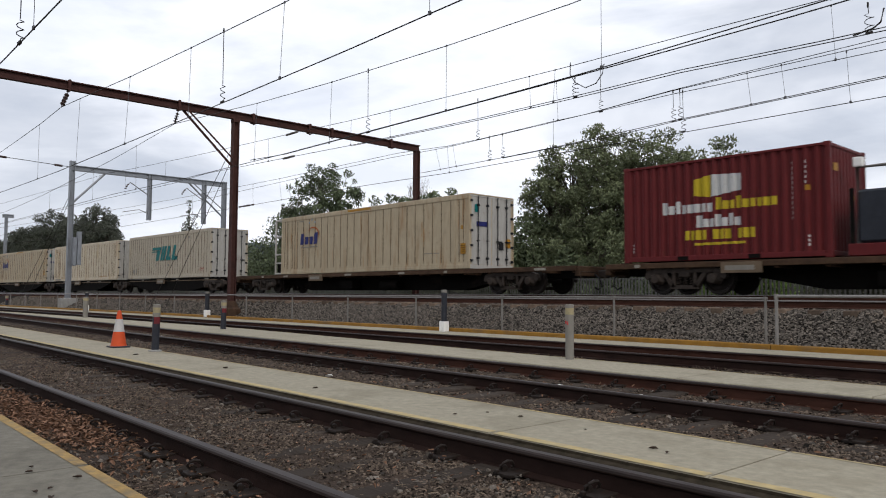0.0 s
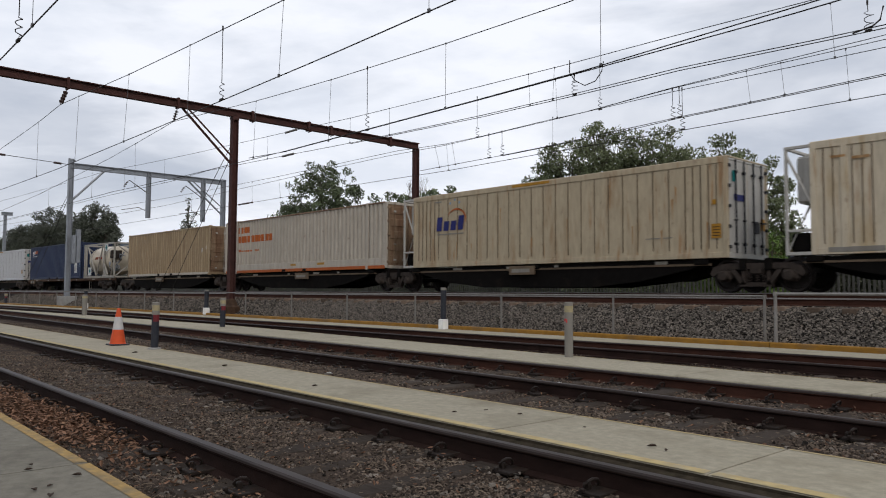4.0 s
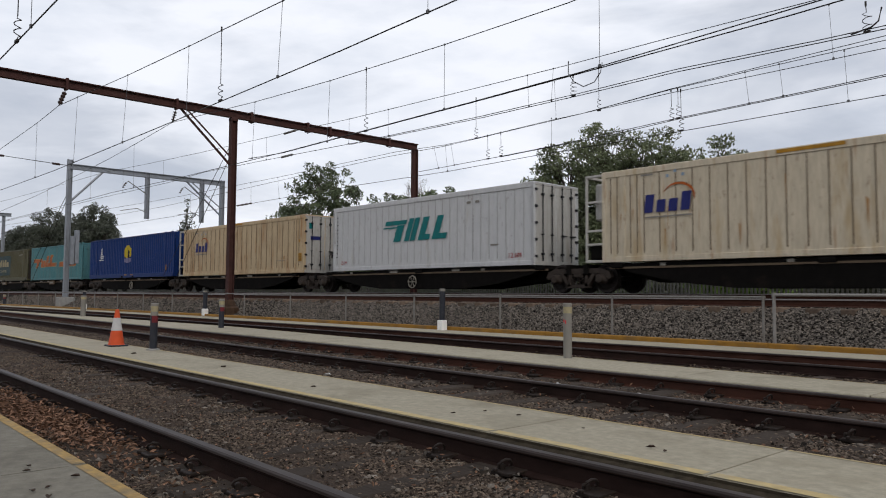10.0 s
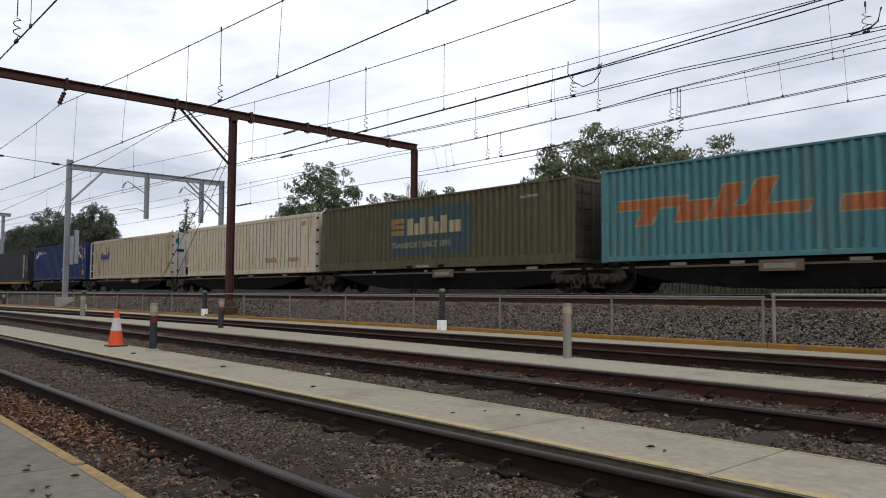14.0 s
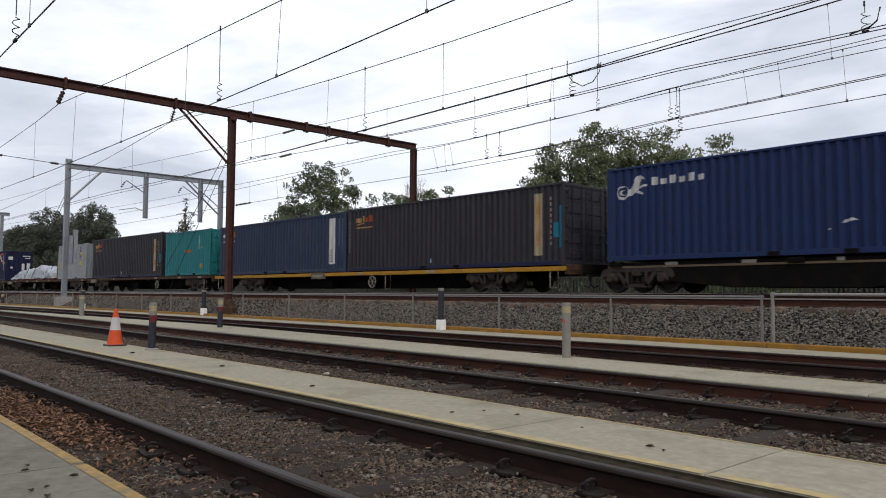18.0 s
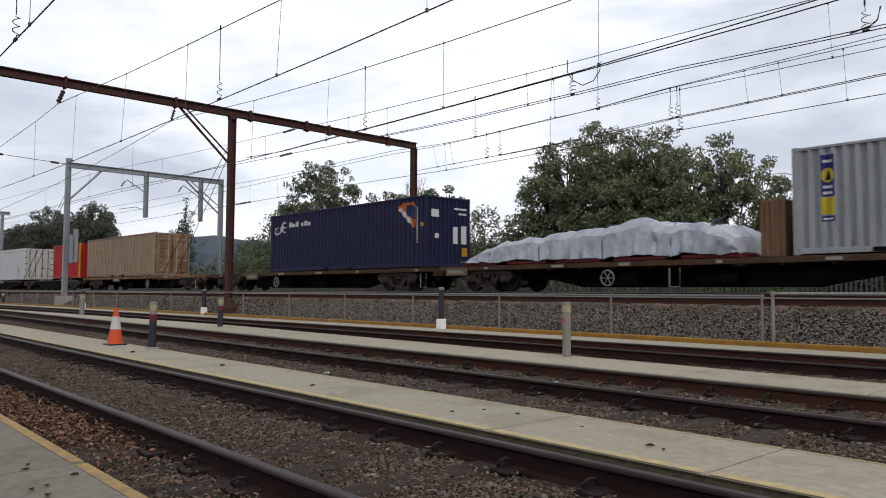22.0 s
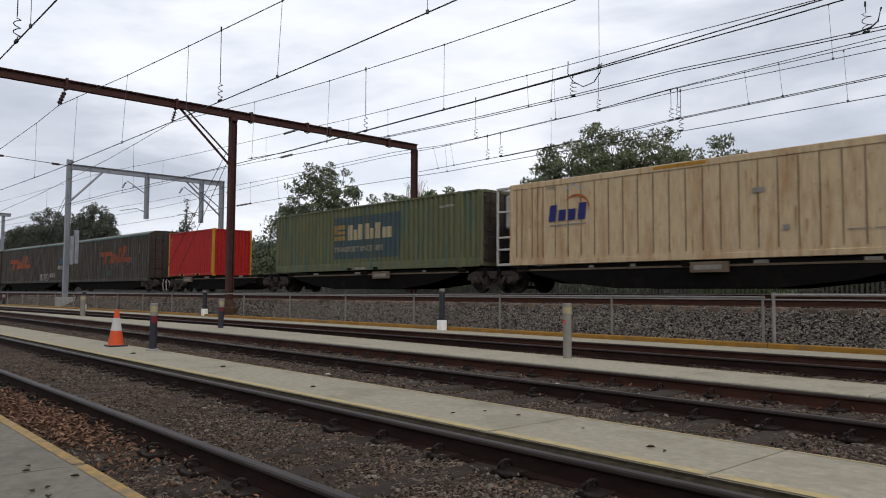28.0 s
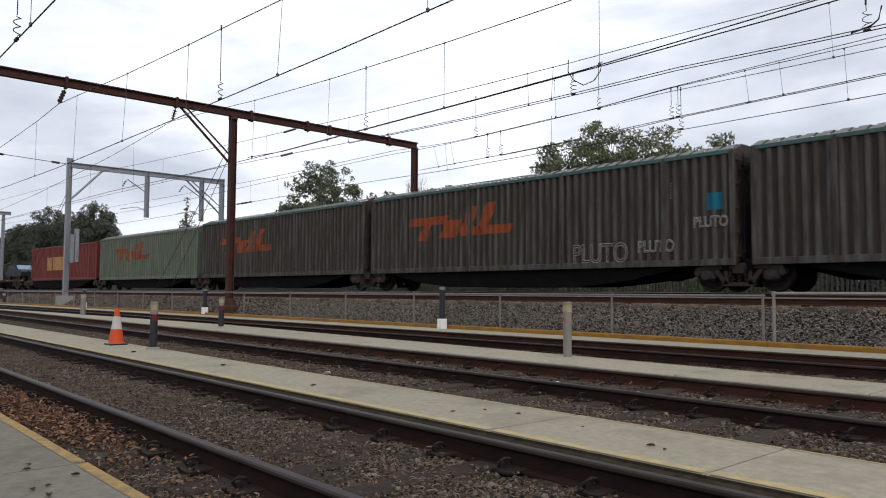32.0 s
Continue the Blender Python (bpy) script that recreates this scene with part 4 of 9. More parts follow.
def grey_gantry():
    mx, yb = -51.4, bend(-51.4)
    top = thing("overhead_gantry", (0, 0, 0), "galvanised steel portal gantry with drop arms for the overhead wires", "gantry")
    part("post", h_post(mx, 14.88 + yb, 0.5, 9.45, 0.29), M_GALV, top)
    part("post", h_post(mx, 25.3 + yb, 0.3, 9.2, 0.29), M_GALV, top)
    part("cross_beam", beam_i(Geo(), (mx, 14.88 + yb, 8.86), (mx, 25.4 + yb, 8.82), 0.24, 0.30), M_GALV, top)
    part("knee_brace", Geo().tube([(mx, 15.0 + yb, 6.8), (mx, 16.9 + yb, 8.85)], 0.075, 6), M_GALV, top)
    part("knee_brace", Geo().tube([(mx, 25.2 + yb, 6.6), (mx, 22.6 + yb, 8.85)], 0.06, 6).tube([(mx + 0.1, 25.2 + yb, 7.1), (mx + 0.1, 22.9 + yb, 8.85)], 0.04, 6), M_GALV, top)
    for y in (19.85, 23.76):
        part("drop_arm", h_post(mx, y + yb, 5.98, 9.15, 0.26), M_GALV, top)
        part("cantilever", Geo().tube([(mx, y + yb, 7.65), (mx, y - 1.3 + yb, 8.45), (mx, y - 1.6 + yb, 8.12)], 0.032, 6), M_GALV_DK, top)
        part("registration_arm", Geo().tube([(mx, y + yb, 6.4), (mx, y - 0.65 + yb, 6.66), (mx, y - 1.75 + yb, 6.42)], 0.025, 6), M_GALV_DK, top)
        g = Geo()
        for i in range(3):
            g.lathe([(0.02, 8.24 - i * 0.14), (0.09, 8.28 - i * 0.14), (0.02, 8.34 - i * 0.14)], 8, (mx, y - 1.45 + yb - i * 0.08, 0))
        part("insulator", g, M_INSUL, top)
    for ya, yc, z0, z1 in ((14.66, 14.88, 2.72, 4.52), (14.92, 15.16, 2.78, 4.9)):
        part("equipment_box", Geo().box(-51.2, -50.85, ya, yc, z0, z1, 0.02), M_GALV, top, "tall grey equipment box")
    part("box_rail", Geo().tube([(-51.22, 14.6, 2.9), (-51.22, 15.1, 2.9)], 0.03, 6), M_GALV, top)
    part("footing", Geo().box(mx - 0.45, mx + 0.45, 14.4 + yb, 15.35 + yb, -0.1, 0.66, 0.03), M_CONC_OLD, top, "concrete footing block")
    part("guy_wire", Geo().tube([(mx, 14.85 + yb, 7.4), (-60.5, 14.5 + bend(-60.5), 0.5)], 0.016, 6).tube([(mx, 14.85 + yb, 7.1), (-58.6, 14.5 + bend(-58.6), 0.5)], 0.016, 6), M_WIRE, top)


grey_gantry()
_span = thing("span_wire", (0, 0, 0), "thin cross-span wire with a strain insulator beside the grey gantry", "wire")
part("wire", Geo().tube([(-51.4, 14.45, 9.05), (-51.4, 6.0, 9.42)], 0.02, 5), M_WIRE, _span)
for _y in (10.85, 14.0):
    part("insulator", Geo().tube([(-51.4, _y, 9.05 + (14.2 - _y) * 0.045), (-51.4, _y - 0.45, 9.07 + (14.2 - _y) * 0.045)], 0.07, 8), M_INSUL, _span)


def far_gantry():
    mx, yb = -96.0, bend(-96.0)
    top = thing("overhead_gantry", (0, 0, 0), "distant galvanised overhead line mast", "gantry")
    part("post", h_post(mx, 23.25 + yb, 0.3, 9.6, 0.30), M_GALV, top)
    part("cross_beam", beam_i(Geo(), (mx, 22.85 + yb, 9.5), (mx, 24.0 + yb, 9.5), 0.3, 0.34), M_GALV, top)


far_gantry()


# ---- overhead wires with droppers ----
def wire_set(label, y, cats, cons, drops, sag_at, r_cat=0.011, r_con=0.012, y2=None):
    """cats and cons: lists of (dy, [(x, z), ...]); drops: x positions of the droppers."""
    top = thing("overhead_wire", (0, 0, 0), label, "overhead wire", "overhead wires")

    def zat(pts, x):
        return float(np.interp(x, [p[0] for p in pts], [p[1] for p in pts]))

    def pts3(pts, dy):
        xs = sorted({p[0] for p in pts} | {pts[0][0] + (pts[-1][0] - pts[0][0]) * i / 30 for i in range(31)})
        return [(x, y + dy + bend(x), zat(pts, x)) for x in xs]
    for dy, pts in cats:
        part("catenary_wire", Geo().tube(pts3(pts, dy), r_cat, 5), M_WIRE, top)
    for dy, pts in cons:
        part("contact_wire", Geo().tube(pts3(pts, dy), r_con, 5), M_WIRE, top)
    for x in drops:
        a, b = zat(cats[0][1], x), zat(cons[0][1], x)
        part("dropper", Geo().tube([(x, y + cats[0][0] + bend(x), a), (x, y + cons[0][0] + bend(x), b)], 0.0055, 5).box(x - 0.03, x + 0.03, y - 0.02 + bend(x), y + 0.02 + bend(x), b - 0.02, b + 0.05, 0.01), M_WIRE_LT, top)
    return top


def coil_drop(parent, x, y, z0, z1, twist=0.055, n=2.5):
    """A feeder dropper that ends in a loose coil above its clamp."""
    pts = [(x, y, z0), (x + 0.01, y, z1 + 0.42)]
    for i in range(17):
        a = i / 16 * n * 2 * math.pi
        pts.append((x - twist * math.cos(a) * 0.9 + 0.02, y + twist * math.sin(a), z1 + 0.40 - 0.34 * i / 16))
    pts.append((x + 0.04, y, z1))
    part("feeder_dropper", Geo().tube(pts, 0.009, 5).box(x - 0.06, x + 0.08, y - 0.025, y + 0.025, z1 - 0.025, z1 + 0.03, 0.01).tube([(x, y, z0 - 0.05), (x, y, z0 + 0.06)], 0.02, 6), M_WIRE, parent)


def dropper(parent, y, a, b, y2=None):
    """A thin hanger from a on the upper wire to b on the lower one, each (x, z)."""
    y2 = y if y2 is None else y2
    pa, pb = (a[0], y + bend(a[0]), a[1]), (b[0], y2 + bend(b[0]), b[1])
    part("dropper", Geo().tube([pa, pb], 0.0055, 5).box(b[0] - 0.03, b[0] + 0.03, pb[1] - 0.02, pb[1] + 0.02, b[1] - 0.02, b[1] + 0.05, 0.01)
         .box(a[0] - 0.02, a[0] + 0.02, pa[1] - 0.015, pa[1] + 0.015, a[1] - 0.025, a[1] + 0.025, 0.008), M_WIRE_LT, parent)


YARD_WIRE, MAIN_WIRE = "overhead wire with droppers above a yard track", "overhead wires above the {} main line track"
wa = wire_set(YARD_WIRE, 3.0, [(0, [(-70, 6.5), (GX, 7.5), (-14, 6.85), (16, 7.3)])], [(0, [(-70, 4.6), (-14.7, 5.035), (-11.5, 5.12), (16, 5.5)])],
              [-32, -27.5, -23, -18.5, -12.8, -8, -3.5, 1, 5.5], 0)
coil_drop(wa, -13.66, 3.0, 6.85, 5.07)
wb = wire_set(YARD_WIRE, 7.6, [(0, [(-85, 7.6), (-55, 6.6), (-36.5, 7.11), (-30.9, 7.33), (-28.3, 7.49), (-26.2, 7.39), (-21.7, 7.155), (-17.6, 7.0), (-13.1, 6.85), (-6, 6.9), (18, 7.6)])],
              [(0, [(-85, 5.8), (-55, 5.5), (-36.2, 5.30), (-28.5, 5.23), (-18.4, 5.276), (-11.1, 5.335), (-8.1, 5.39), (18, 5.6)])], [-45, -38, -31, -8.7, -4.5, 0.5], 0)
for _a, _b in (((-26.2, 7.39), (-26.4, 5.24)), ((-21.66, 7.155), (-21.94, 5.25)), ((-17.57, 7.0), (-17.63, 5.28)), ((-13.14, 6.855), (-13.28, 5.32))):
    dropper(wb, 7.6, _a, _b)
coil_drop(wb, -15.82, 7.6, 6.966, 5.32)
wc = wire_set(YARD_WIRE, 12.1, [(0, [(-85, 7.2), (-55.6, 6.22), (-47.5, 6.59), (-36.5, 7.25), (-33.4, 7.48), (-29.4, 7.79), (-24.9, 7.51), (-22.6, 7.36), (-18.1, 7.15), (-13.2, 7.015), (-9.5, 6.97), (18, 7.7)])],
              [(0, [(-85, 5.4), (-55.5, 5.545), (-36, 5.6), (-29.4, 5.47), (-20.7, 5.40), (-12.1, 5.43), (-9.1, 5.456), (-4.5, 5.593), (18, 6.1)]),
               (0, [(-23, 5.49), (-20.7, 5.385), (-12.1, 5.415), (-9.1, 5.433), (-5, 5.479), (-4.2, 5.502), (18, 5.7)])], [-46, -39, -8.7, -4.4, 0.5], 0)
for _a, _b in (((-33.44, 7.48), (-33.36, 5.57)), ((-22.6, 7.355), (-22.72, 5.46)), ((-18.15, 7.15), (-18.25, 5.37)), ((-13.22, 7.015), (-13.23, 5.42))):
    dropper(wc, 12.1, _a, _b)
coil_drop(wc, -16.39, 12.1, 7.1, 5.40)
wd = wire_set(MAIN_WIRE.format("near"), 16.95, [(0, [(-95, 8.9), (-51.4, 8.85), (-45, 8.58), (-37.9, 8.31), (-28.5, 7.99), (-24, 7.81), (-16.8, 7.626), (-13.3, 7.555), (-9.8, 7.527), (-6.5, 7.476), (20, 7.4)])],
              [(0, [(-95, 6.9), (-51.4, 7.2), (-41, 7.12), (-36.8, 7.2), (-28.7, 6.97), (-24, 6.82), (-16.8, 6.67), (-12.8, 6.654), (-9.8, 6.675), (-6.4, 6.565), (-5.1, 6.545), (20, 6.3)]),
               (0, [(-24, 6.79), (-16.8, 6.615), (-12.8, 6.59), (-9.8, 6.605), (-6.4, 6.502), (-5.1, 6.474), (20, 6.2)])], [-48, -42, -30.5, -2.6, 3], 0)
for _a, _b in (((-24.04, 7.81), (-24.06, 6.83)), ((-21.58, 7.75), (-21.56, 6.76)), ((-14.82, 7.585), (-14.76, 6.62)), ((-13.82, 7.565), (-13.89, 6.63))):
    dropper(wd, 16.95, _a, _b)
coil_drop(wd, -13.1, 16.95, 7.2, 6.63, 0.10, 3)
part("feeder_loop", Geo().tube([(-13.26, 16.95, 7.66), (-13.25, 16.92, 7.3), (-13.05, 16.9, 7.02), (-12.7, 16.9, 6.80), (-12.35, 16.92, 6.86), (-12.16, 16.95, 7.10), (-12.10, 16.95, 7.36)], 0.014, 6), M_WIRE, wd)
we = wire_set(MAIN_WIRE.format("far"), TRACK_Y, [(0, [(-95, 7.9), (-51.4, 7.4), (-36.3, 7.295), (-26, 7.30), (-22.8, 7.15), (-20.7, 7.155), (-17.2, 7.235), (-15.7, 7.24), (-12.4, 7.415), (-9.7, 7.484), (-6.25, 7.575), (20, 8.3)]),
                                                 (0, [(-15.7, 7.237), (-12.4, 7.395), (-9.7, 7.435), (-6.25, 7.459), (20, 7.7)]),
                                                 (0, [(-95, 7.0), (-51.4, 6.9), (-34, 7.12), (-26.8, 7.16), (-22.8, 7.10), (-20.7, 7.135), (-15.7, 7.237), (-12.4, 7.29), (-9.7, 7.271), (-6.25, 7.256), (20, 7.2)])],
              [(0, [(-24.4, 6.22), (-19.6, 6.25), (-17.1, 6.289), (-12.1, 6.455), (-9.75, 6.501), (-6.3, 6.578), (20, 7.1)]), (0, [(-19.6, 6.23), (-14.4, 6.31), (-12.1, 6.42), (-9.75, 6.468), (-6.3, 6.535), (20, 7.0)]),
               (0, [(-95, 6.0), (-51.4, 6.1), (-40.7, 6.108), (-28.5, 6.10), (-22.6, 6.02), (-17.6, 6.053), (-12.4, 6.025), (-6.3, 6.059), (20, 6.1)])], [-47, -30, -1], 0)
for _a, _b in (((-39.18, 7.27), (-39.13, 6.1)), ((-36.25, 7.29), (-36.03, 6.1)), ((-23.44, 7.11), (-23.15, 6.21)), ((-22.74, 7.12), (-22.6, 6.02)), ((-22.4, 7.11), (-22.19, 6.22)), ((-9.95, 7.43), (-9.84, 6.48)),
               ((-8.96, 7.45), (-8.87, 6.51)), ((-7.26, 7.42), (-7.19, 6.055)), ((-7.61, 8.75), (-7.53, 7.26)), ((-16.97, 8.6), (-16.9, 7.24)), ((-17.11, 7.3), (-17.11, 6.29))):
    dropper(we, TRACK_Y, _a, _b)
for _x, _z0, _z1 in ((-20.3, 7.145, 6.25), (-19.6, 7.15, 6.27), (-12.33, 7.37, 6.43), (-12.1, 7.37, 6.45), (-12.0, 7.30, 6.05), (-20.95, 8.75, 7.16), (-15.06, 8.7, 7.22)):
    coil_drop(we, _x, TRACK_Y, _z0, _z1, 0.075)
for _x, _z in ((-28.48, 7.99), (-28.7, 6.97)):
    part("section_insulator", Geo().lathe([(0.02, -0.5), (0.05, -0.45), (0.05, 0.45), (0.02, 0.5)], 8, (_x, 16.95, _z), "x"), M_GALV_DK, wd)
for _x in (-40.2, -39.6):
    part("section_insulator", Geo().lathe([(0.02, -0.55), (0.06, -0.5), (0.03, -0.2), (0.06, 0.0), (0.03, 0.2), (0.06, 0.5), (0.02, 0.55)], 8, (_x, TRACK_Y + bend(_x), 6.11), "x"), M_INSUL, we)
coil_drop(wd, -5.45, 16.95, 7.1, 6.50, 0.10, 2)
part("feeder_loop", Geo().tube([(-5.15, 16.95, 6.95), (-5.2, 16.9, 6.66), (-5.35, 16.92, 6.57), (-5.75, 16.95, 6.52)], 0.018, 6), M_WIRE, wd)


# ---- palisade fence, verge, trees and distance ----
def palisade():
    top = thing("palisade_fence", (0, 0, 0), "weathered grey palisade fence behind the main line", "fence")
    mesh = Geo().prism([(-0.034, 0), (0.034, 0), (0.034, 1.64), (0, 1.73), (-0.034, 1.64)], -0.006, 0.006).mesh("pale", M_FENCE)
    x, rng, many = -33.0, random.Random(3), Geo()
    while x < 3.0:
        part("pale", mesh, M_FENCE, top, at=pose(x, 25.0, 0.32, 0, rng.uniform(-0.6, 0.6)))
        x += 0.145
    x = -80.0
    while x < -33.05:
        many.prism([(x - 0.034, 0.3), (x + 0.034, 0.3), (x + 0.034, 1.95), (x, 2.04), (x - 0.034, 1.95)], 24.99 + bend(x), 25.01 + bend(x))
        x += 0.145
    tagged(part("far_pales", many, M_FENCE, top), kind="stuff")
    for z in (0.62, 1.65):
        part("rail_bar", Geo().tube(line(25.04, 0, z, -80, 3, 4), 0.028, 5), M_FENCE, top)


palisade()


def leaf_cloud(name, centres, count, size, material, parent, seed, squash=0.8, droop=0.0):
    """Small bent leaves scattered round twig clumps (x, y, z, radius)."""
    rng = np.random.default_rng(seed)
    c = np.array(centres)
    w = c[:, 3] ** 2
    idx = rng.choice(len(c), count, p=w / w.sum())
    d = rng.normal(0, 1, (count, 3))
    d /= np.linalg.norm(d, axis=1)[:, None]
    rad = c[idx, 3:4] * rng.uniform(0.25, 1.0, (count, 1)) ** 0.55
    p = c[idx, :3] + d * rad * np.array([1, 1, squash])
    u = rng.normal(0, 1, (count, 3))
    u[:, 2] -= droop
    u /= np.linalg.norm(u, axis=1)[:, None]
    v = np.cross(u, rng.normal(0, 1, (count, 3)))
    v /= np.linalg.norm(v, axis=1)[:, None]
    nrm = np.cross(u, v)
    s = size * rng.uniform(0.6, 1.4, (count, 1))
    quad = np.stack([p - u * s, p + v * s * 0.42 + nrm * s * 0.15, p + u * s, p - v * s * 0.42 + nrm * s * 0.15], 1).reshape(-1, 3)
    k = np.arange(count)[:, None] * 4
    f = np.concatenate([k + np.array([[0, 1, 2]]), k + np.array([[0, 2, 3]])], 1).reshape(-1, 3)
    me = bpy.data.meshes.new(name)
    me.from_pydata(quad.tolist(), [], f.tolist())
    me.materials.append(material)
    return part(name, me, material, parent)


def tree(at, h, spread, label, seed, leaves=9000, size=0.11, material=None, stems=3, low=0.25, twig=3, name="tree", bare=False, fill=1.0, girth=0.028):
    """Forking trunk and limbs grown from the base; leaf clumps sit on the outer twigs."""
    rng = random.Random(seed)
    top = thing(name, at, label, "tree" if name == "tree" else "bush")
    g, tips = Geo(), []

    def grow(p, d, length, r, level):
        q = p + d * length
        mid = p + d * length * 0.5 + Vector((rng.uniform(-1, 1), rng.uniform(-1, 1), rng.uniform(-0.4, 0.6))) * length * 0.07
        g.tube([p, mid, q], r, 6 if level < 2 else 4, r * 0.62, False)
        if level >= twig:
            tips.append((q.x, q.y, q.z, length * rng.uniform(0.75, 1.15) * fill))
            tips.append((mid.x, mid.y, mid.z, length * rng.uniform(0.5, 0.8) * fill))
            return
        if level >= 2:
            tips.append((q.x, q.y, q.z, length * 0.45 * fill))
        for _ in range(rng.choice((2, 3, 3)) if level else 4):
            nd = (d + Vector((rng.uniform(-1, 1), rng.uniform(-1, 1), rng.uniform(-0.25, 0.65))) * (0.75 if level else 0.95)).normalized()
            nd = Vector((nd.x * spread, nd.y * spread, nd.z)).normalized()
            grow(q, nd, length * rng.uniform(0.6, 0.82), r * 0.6, level + 1)
    for k in range(stems):
        a = 2 * math.pi * k / stems + rng.uniform(-0.5, 0.5)
        lean = 0.0 if stems == 1 else 0.45
        grow(Vector((0.25 * math.cos(a) * (stems > 1), 0.25 * math.sin(a) * (stems > 1), -0.1)), Vector((lean * math.cos(a) * spread, lean * math.sin(a) * spread, 1)).normalized(), h * low * rng.uniform(0.9, 1.1), girth * h, 0)
    zs = max(t[2] + t[3] for t in tips)
    k = h / zs
    g.v = [(x * k, y * k, z * k) for x, y, z in g.v]
    tips = [tuple(c * k for c in t) for t in tips]
    part("trunk", g, M_BARK, top)
    if not bare:
        leaf_cloud("crown", tips, leaves, size, material or M_LEAF, top, seed)
    return top


def bush(at, h, w, label, seed, leaves=5000, size=0.09, material=None):
    """Low stems under clumps of leaves that reach the ground."""
    rng = random.Random(seed)
    top = thing("bush", at, label, "bush")
    g, tips = Geo(), []
    for _ in range(26):
        a, rr = rng.uniform(0, 2 * math.pi), rng.uniform(0, 1) ** 0.6
        x, y = rr * w * math.cos(a), rr * w * 0.7 * math.sin(a)
        z = h * (1 - 0.55 * rr ** 2) * rng.uniform(0.55, 0.95)
        g.tube([(x * 0.25, y * 0.25, -0.1), (x * 0.7, y * 0.7, z * 0.5), (x, y, z)], 0.04, 4, 0.012, False)
        for q in (0.35, 0.65, 1.0):
            tips.append((x * (0.4 + 0.6 * q), y * (0.4 + 0.6 * q), z * q, h * rng.uniform(0.10, 0.22)))
    part("stem", g, M_BARK, top)
    leaf_cloud("foliage", tips, leaves, size, material or M_LEAF_B, top, seed)
    return top


def crown_tree(at, blobs, label, seed, clumps, leaves, size, material, stems=3, girth=0.16, name="tree", clump_r=0.42):
    """Stems that fork into limbs, each limb to a clump of leaves; blobs (x, y, z, rx, ry, rz) give the uneven outline."""
    rng = random.Random(seed)
    top = thing(name, at, label, name)
    wood, tips = Geo(), []
    vol = [b[3] * b[4] * b[5] for b in blobs]
    feet = []
    for k in range(stems):
        a = 2 * math.pi * k / stems + rng.uniform(-0.4, 0.4)
        feet.append(Vector((0.35 * math.cos(a), 0.35 * math.sin(a), -0.2)))
    forks = []
    for b in blobs:
        f = rng.choice(feet)
        mid = Vector((b[0] * 0.45, b[1] * 0.45, b[2] * 0.45)) + Vector((rng.uniform(-0.3, 0.3), rng.uniform(-0.3, 0.3), 0))
        hub = Vector((b[0], b[1], b[2] - b[5] * 0.35))
        wood.tube([f, f + (mid - f) * 0.5 + Vector((rng.uniform(-0.2, 0.2), rng.uniform(-0.2, 0.2), 0)), mid, hub], girth, 7, girth * 0.4, False)
        forks.append((mid, hub))
    for _ in range(clumps):
        i = rng.choices(range(len(blobs)), vol)[0]
        b = blobs[i]
        d = Vector((rng.gauss(0, 1), rng.gauss(0, 1), rng.gauss(0, 1))).normalized() * rng.uniform(0.3, 1.0) ** 0.5
        p = Vector((b[0] + d.x * b[3], b[1] + d.y * b[4], b[2] + d.z * b[5]))
        q = forks[i][1] if rng.random() < 0.75 else forks[i][0]
        bend_pt = q + (p - q) * 0.55 + Vector((rng.uniform(-1, 1), rng.uniform(-1, 1), rng.uniform(0, 1))) * (p - q).length * 0.12
        wood.tube([q, bend_pt, p], girth * 0.22, 4, girth * 0.05, False)
        r = clump_r * rng.uniform(0.6, 1.35)
        tips.append((p.x, p.y, p.z, r))
        tips.append((bend_pt.x, bend_pt.y, bend_pt.z, r * 0.55))
    part("trunk", wood, M_BARK, top)
    leaf_cloud("crown", tips, leaves, size, material, top, seed)
    return top


crown_tree((-22.1, 31.0, 0.3), [(0.1, 0, 7.0, 1.7, 1.9, 2.3), (-2.2, 0, 6.6, 1.9, 2.0, 2.3), (-3.4, 0, 5.5, 1.5, 1.8, 2.1), (2.9, 0.2, 6.8, 1.7, 1.8, 2.0), (1.4, 0.1, 5.8, 2.0, 1.9, 2.0), (0, 0, 4.6, 3.9, 2.2, 1.9), (-4.4, 0.2, 3.4, 1.6, 1.8, 1.6), (0.4, -0.3, 2.9, 4.6, 2.2, 1.6)],
           "broad dark green tree with several stems and an uneven crown", 21, 760, 84000, 0.08, M_LEAF, 5, 0.17, clump_r=0.38)
crown_tree((-16.1, 31.6, 0.3), [(-0.1, 0, 5.7, 1.4, 1.6, 1.9), (-1.6, 0, 5.2, 1.4, 1.6, 2.0), (1.7, 0, 5.1, 1.1, 1.4, 1.6), (2.5, 0, 3.6, 0.8, 1.1, 1.3), (-1.8, 0, 3.2, 2.3, 1.8, 1.8), (0.6, 0.3, 2.6, 2.0, 1.6, 1.4)], "dark green tree with a thin ragged crown edge", 22, 360, 40000, 0.078, M_LEAF, 3, 0.13, clump_r=0.36)
crown_tree((-47.0, 30.5, 0.3), [(0.0, 0, 8.6, 1.9, 1.6, 1.7), (2.6, 0, 8.1, 1.8, 1.6, 1.6), (-2.5, 0, 7.7, 1.7, 1.6, 1.7), (4.8, 0, 6.8, 1.5, 1.5, 1.3), (-3.7, 0, 6.2, 1.4, 1.5, 1.5), (0, 0, 5.9, 4.2, 2.0, 2.0)], "slender green tree with large open leaf clumps", 23, 170, 13500, 0.115, M_LEAF_B, 3, 0.12, clump_r=0.42)
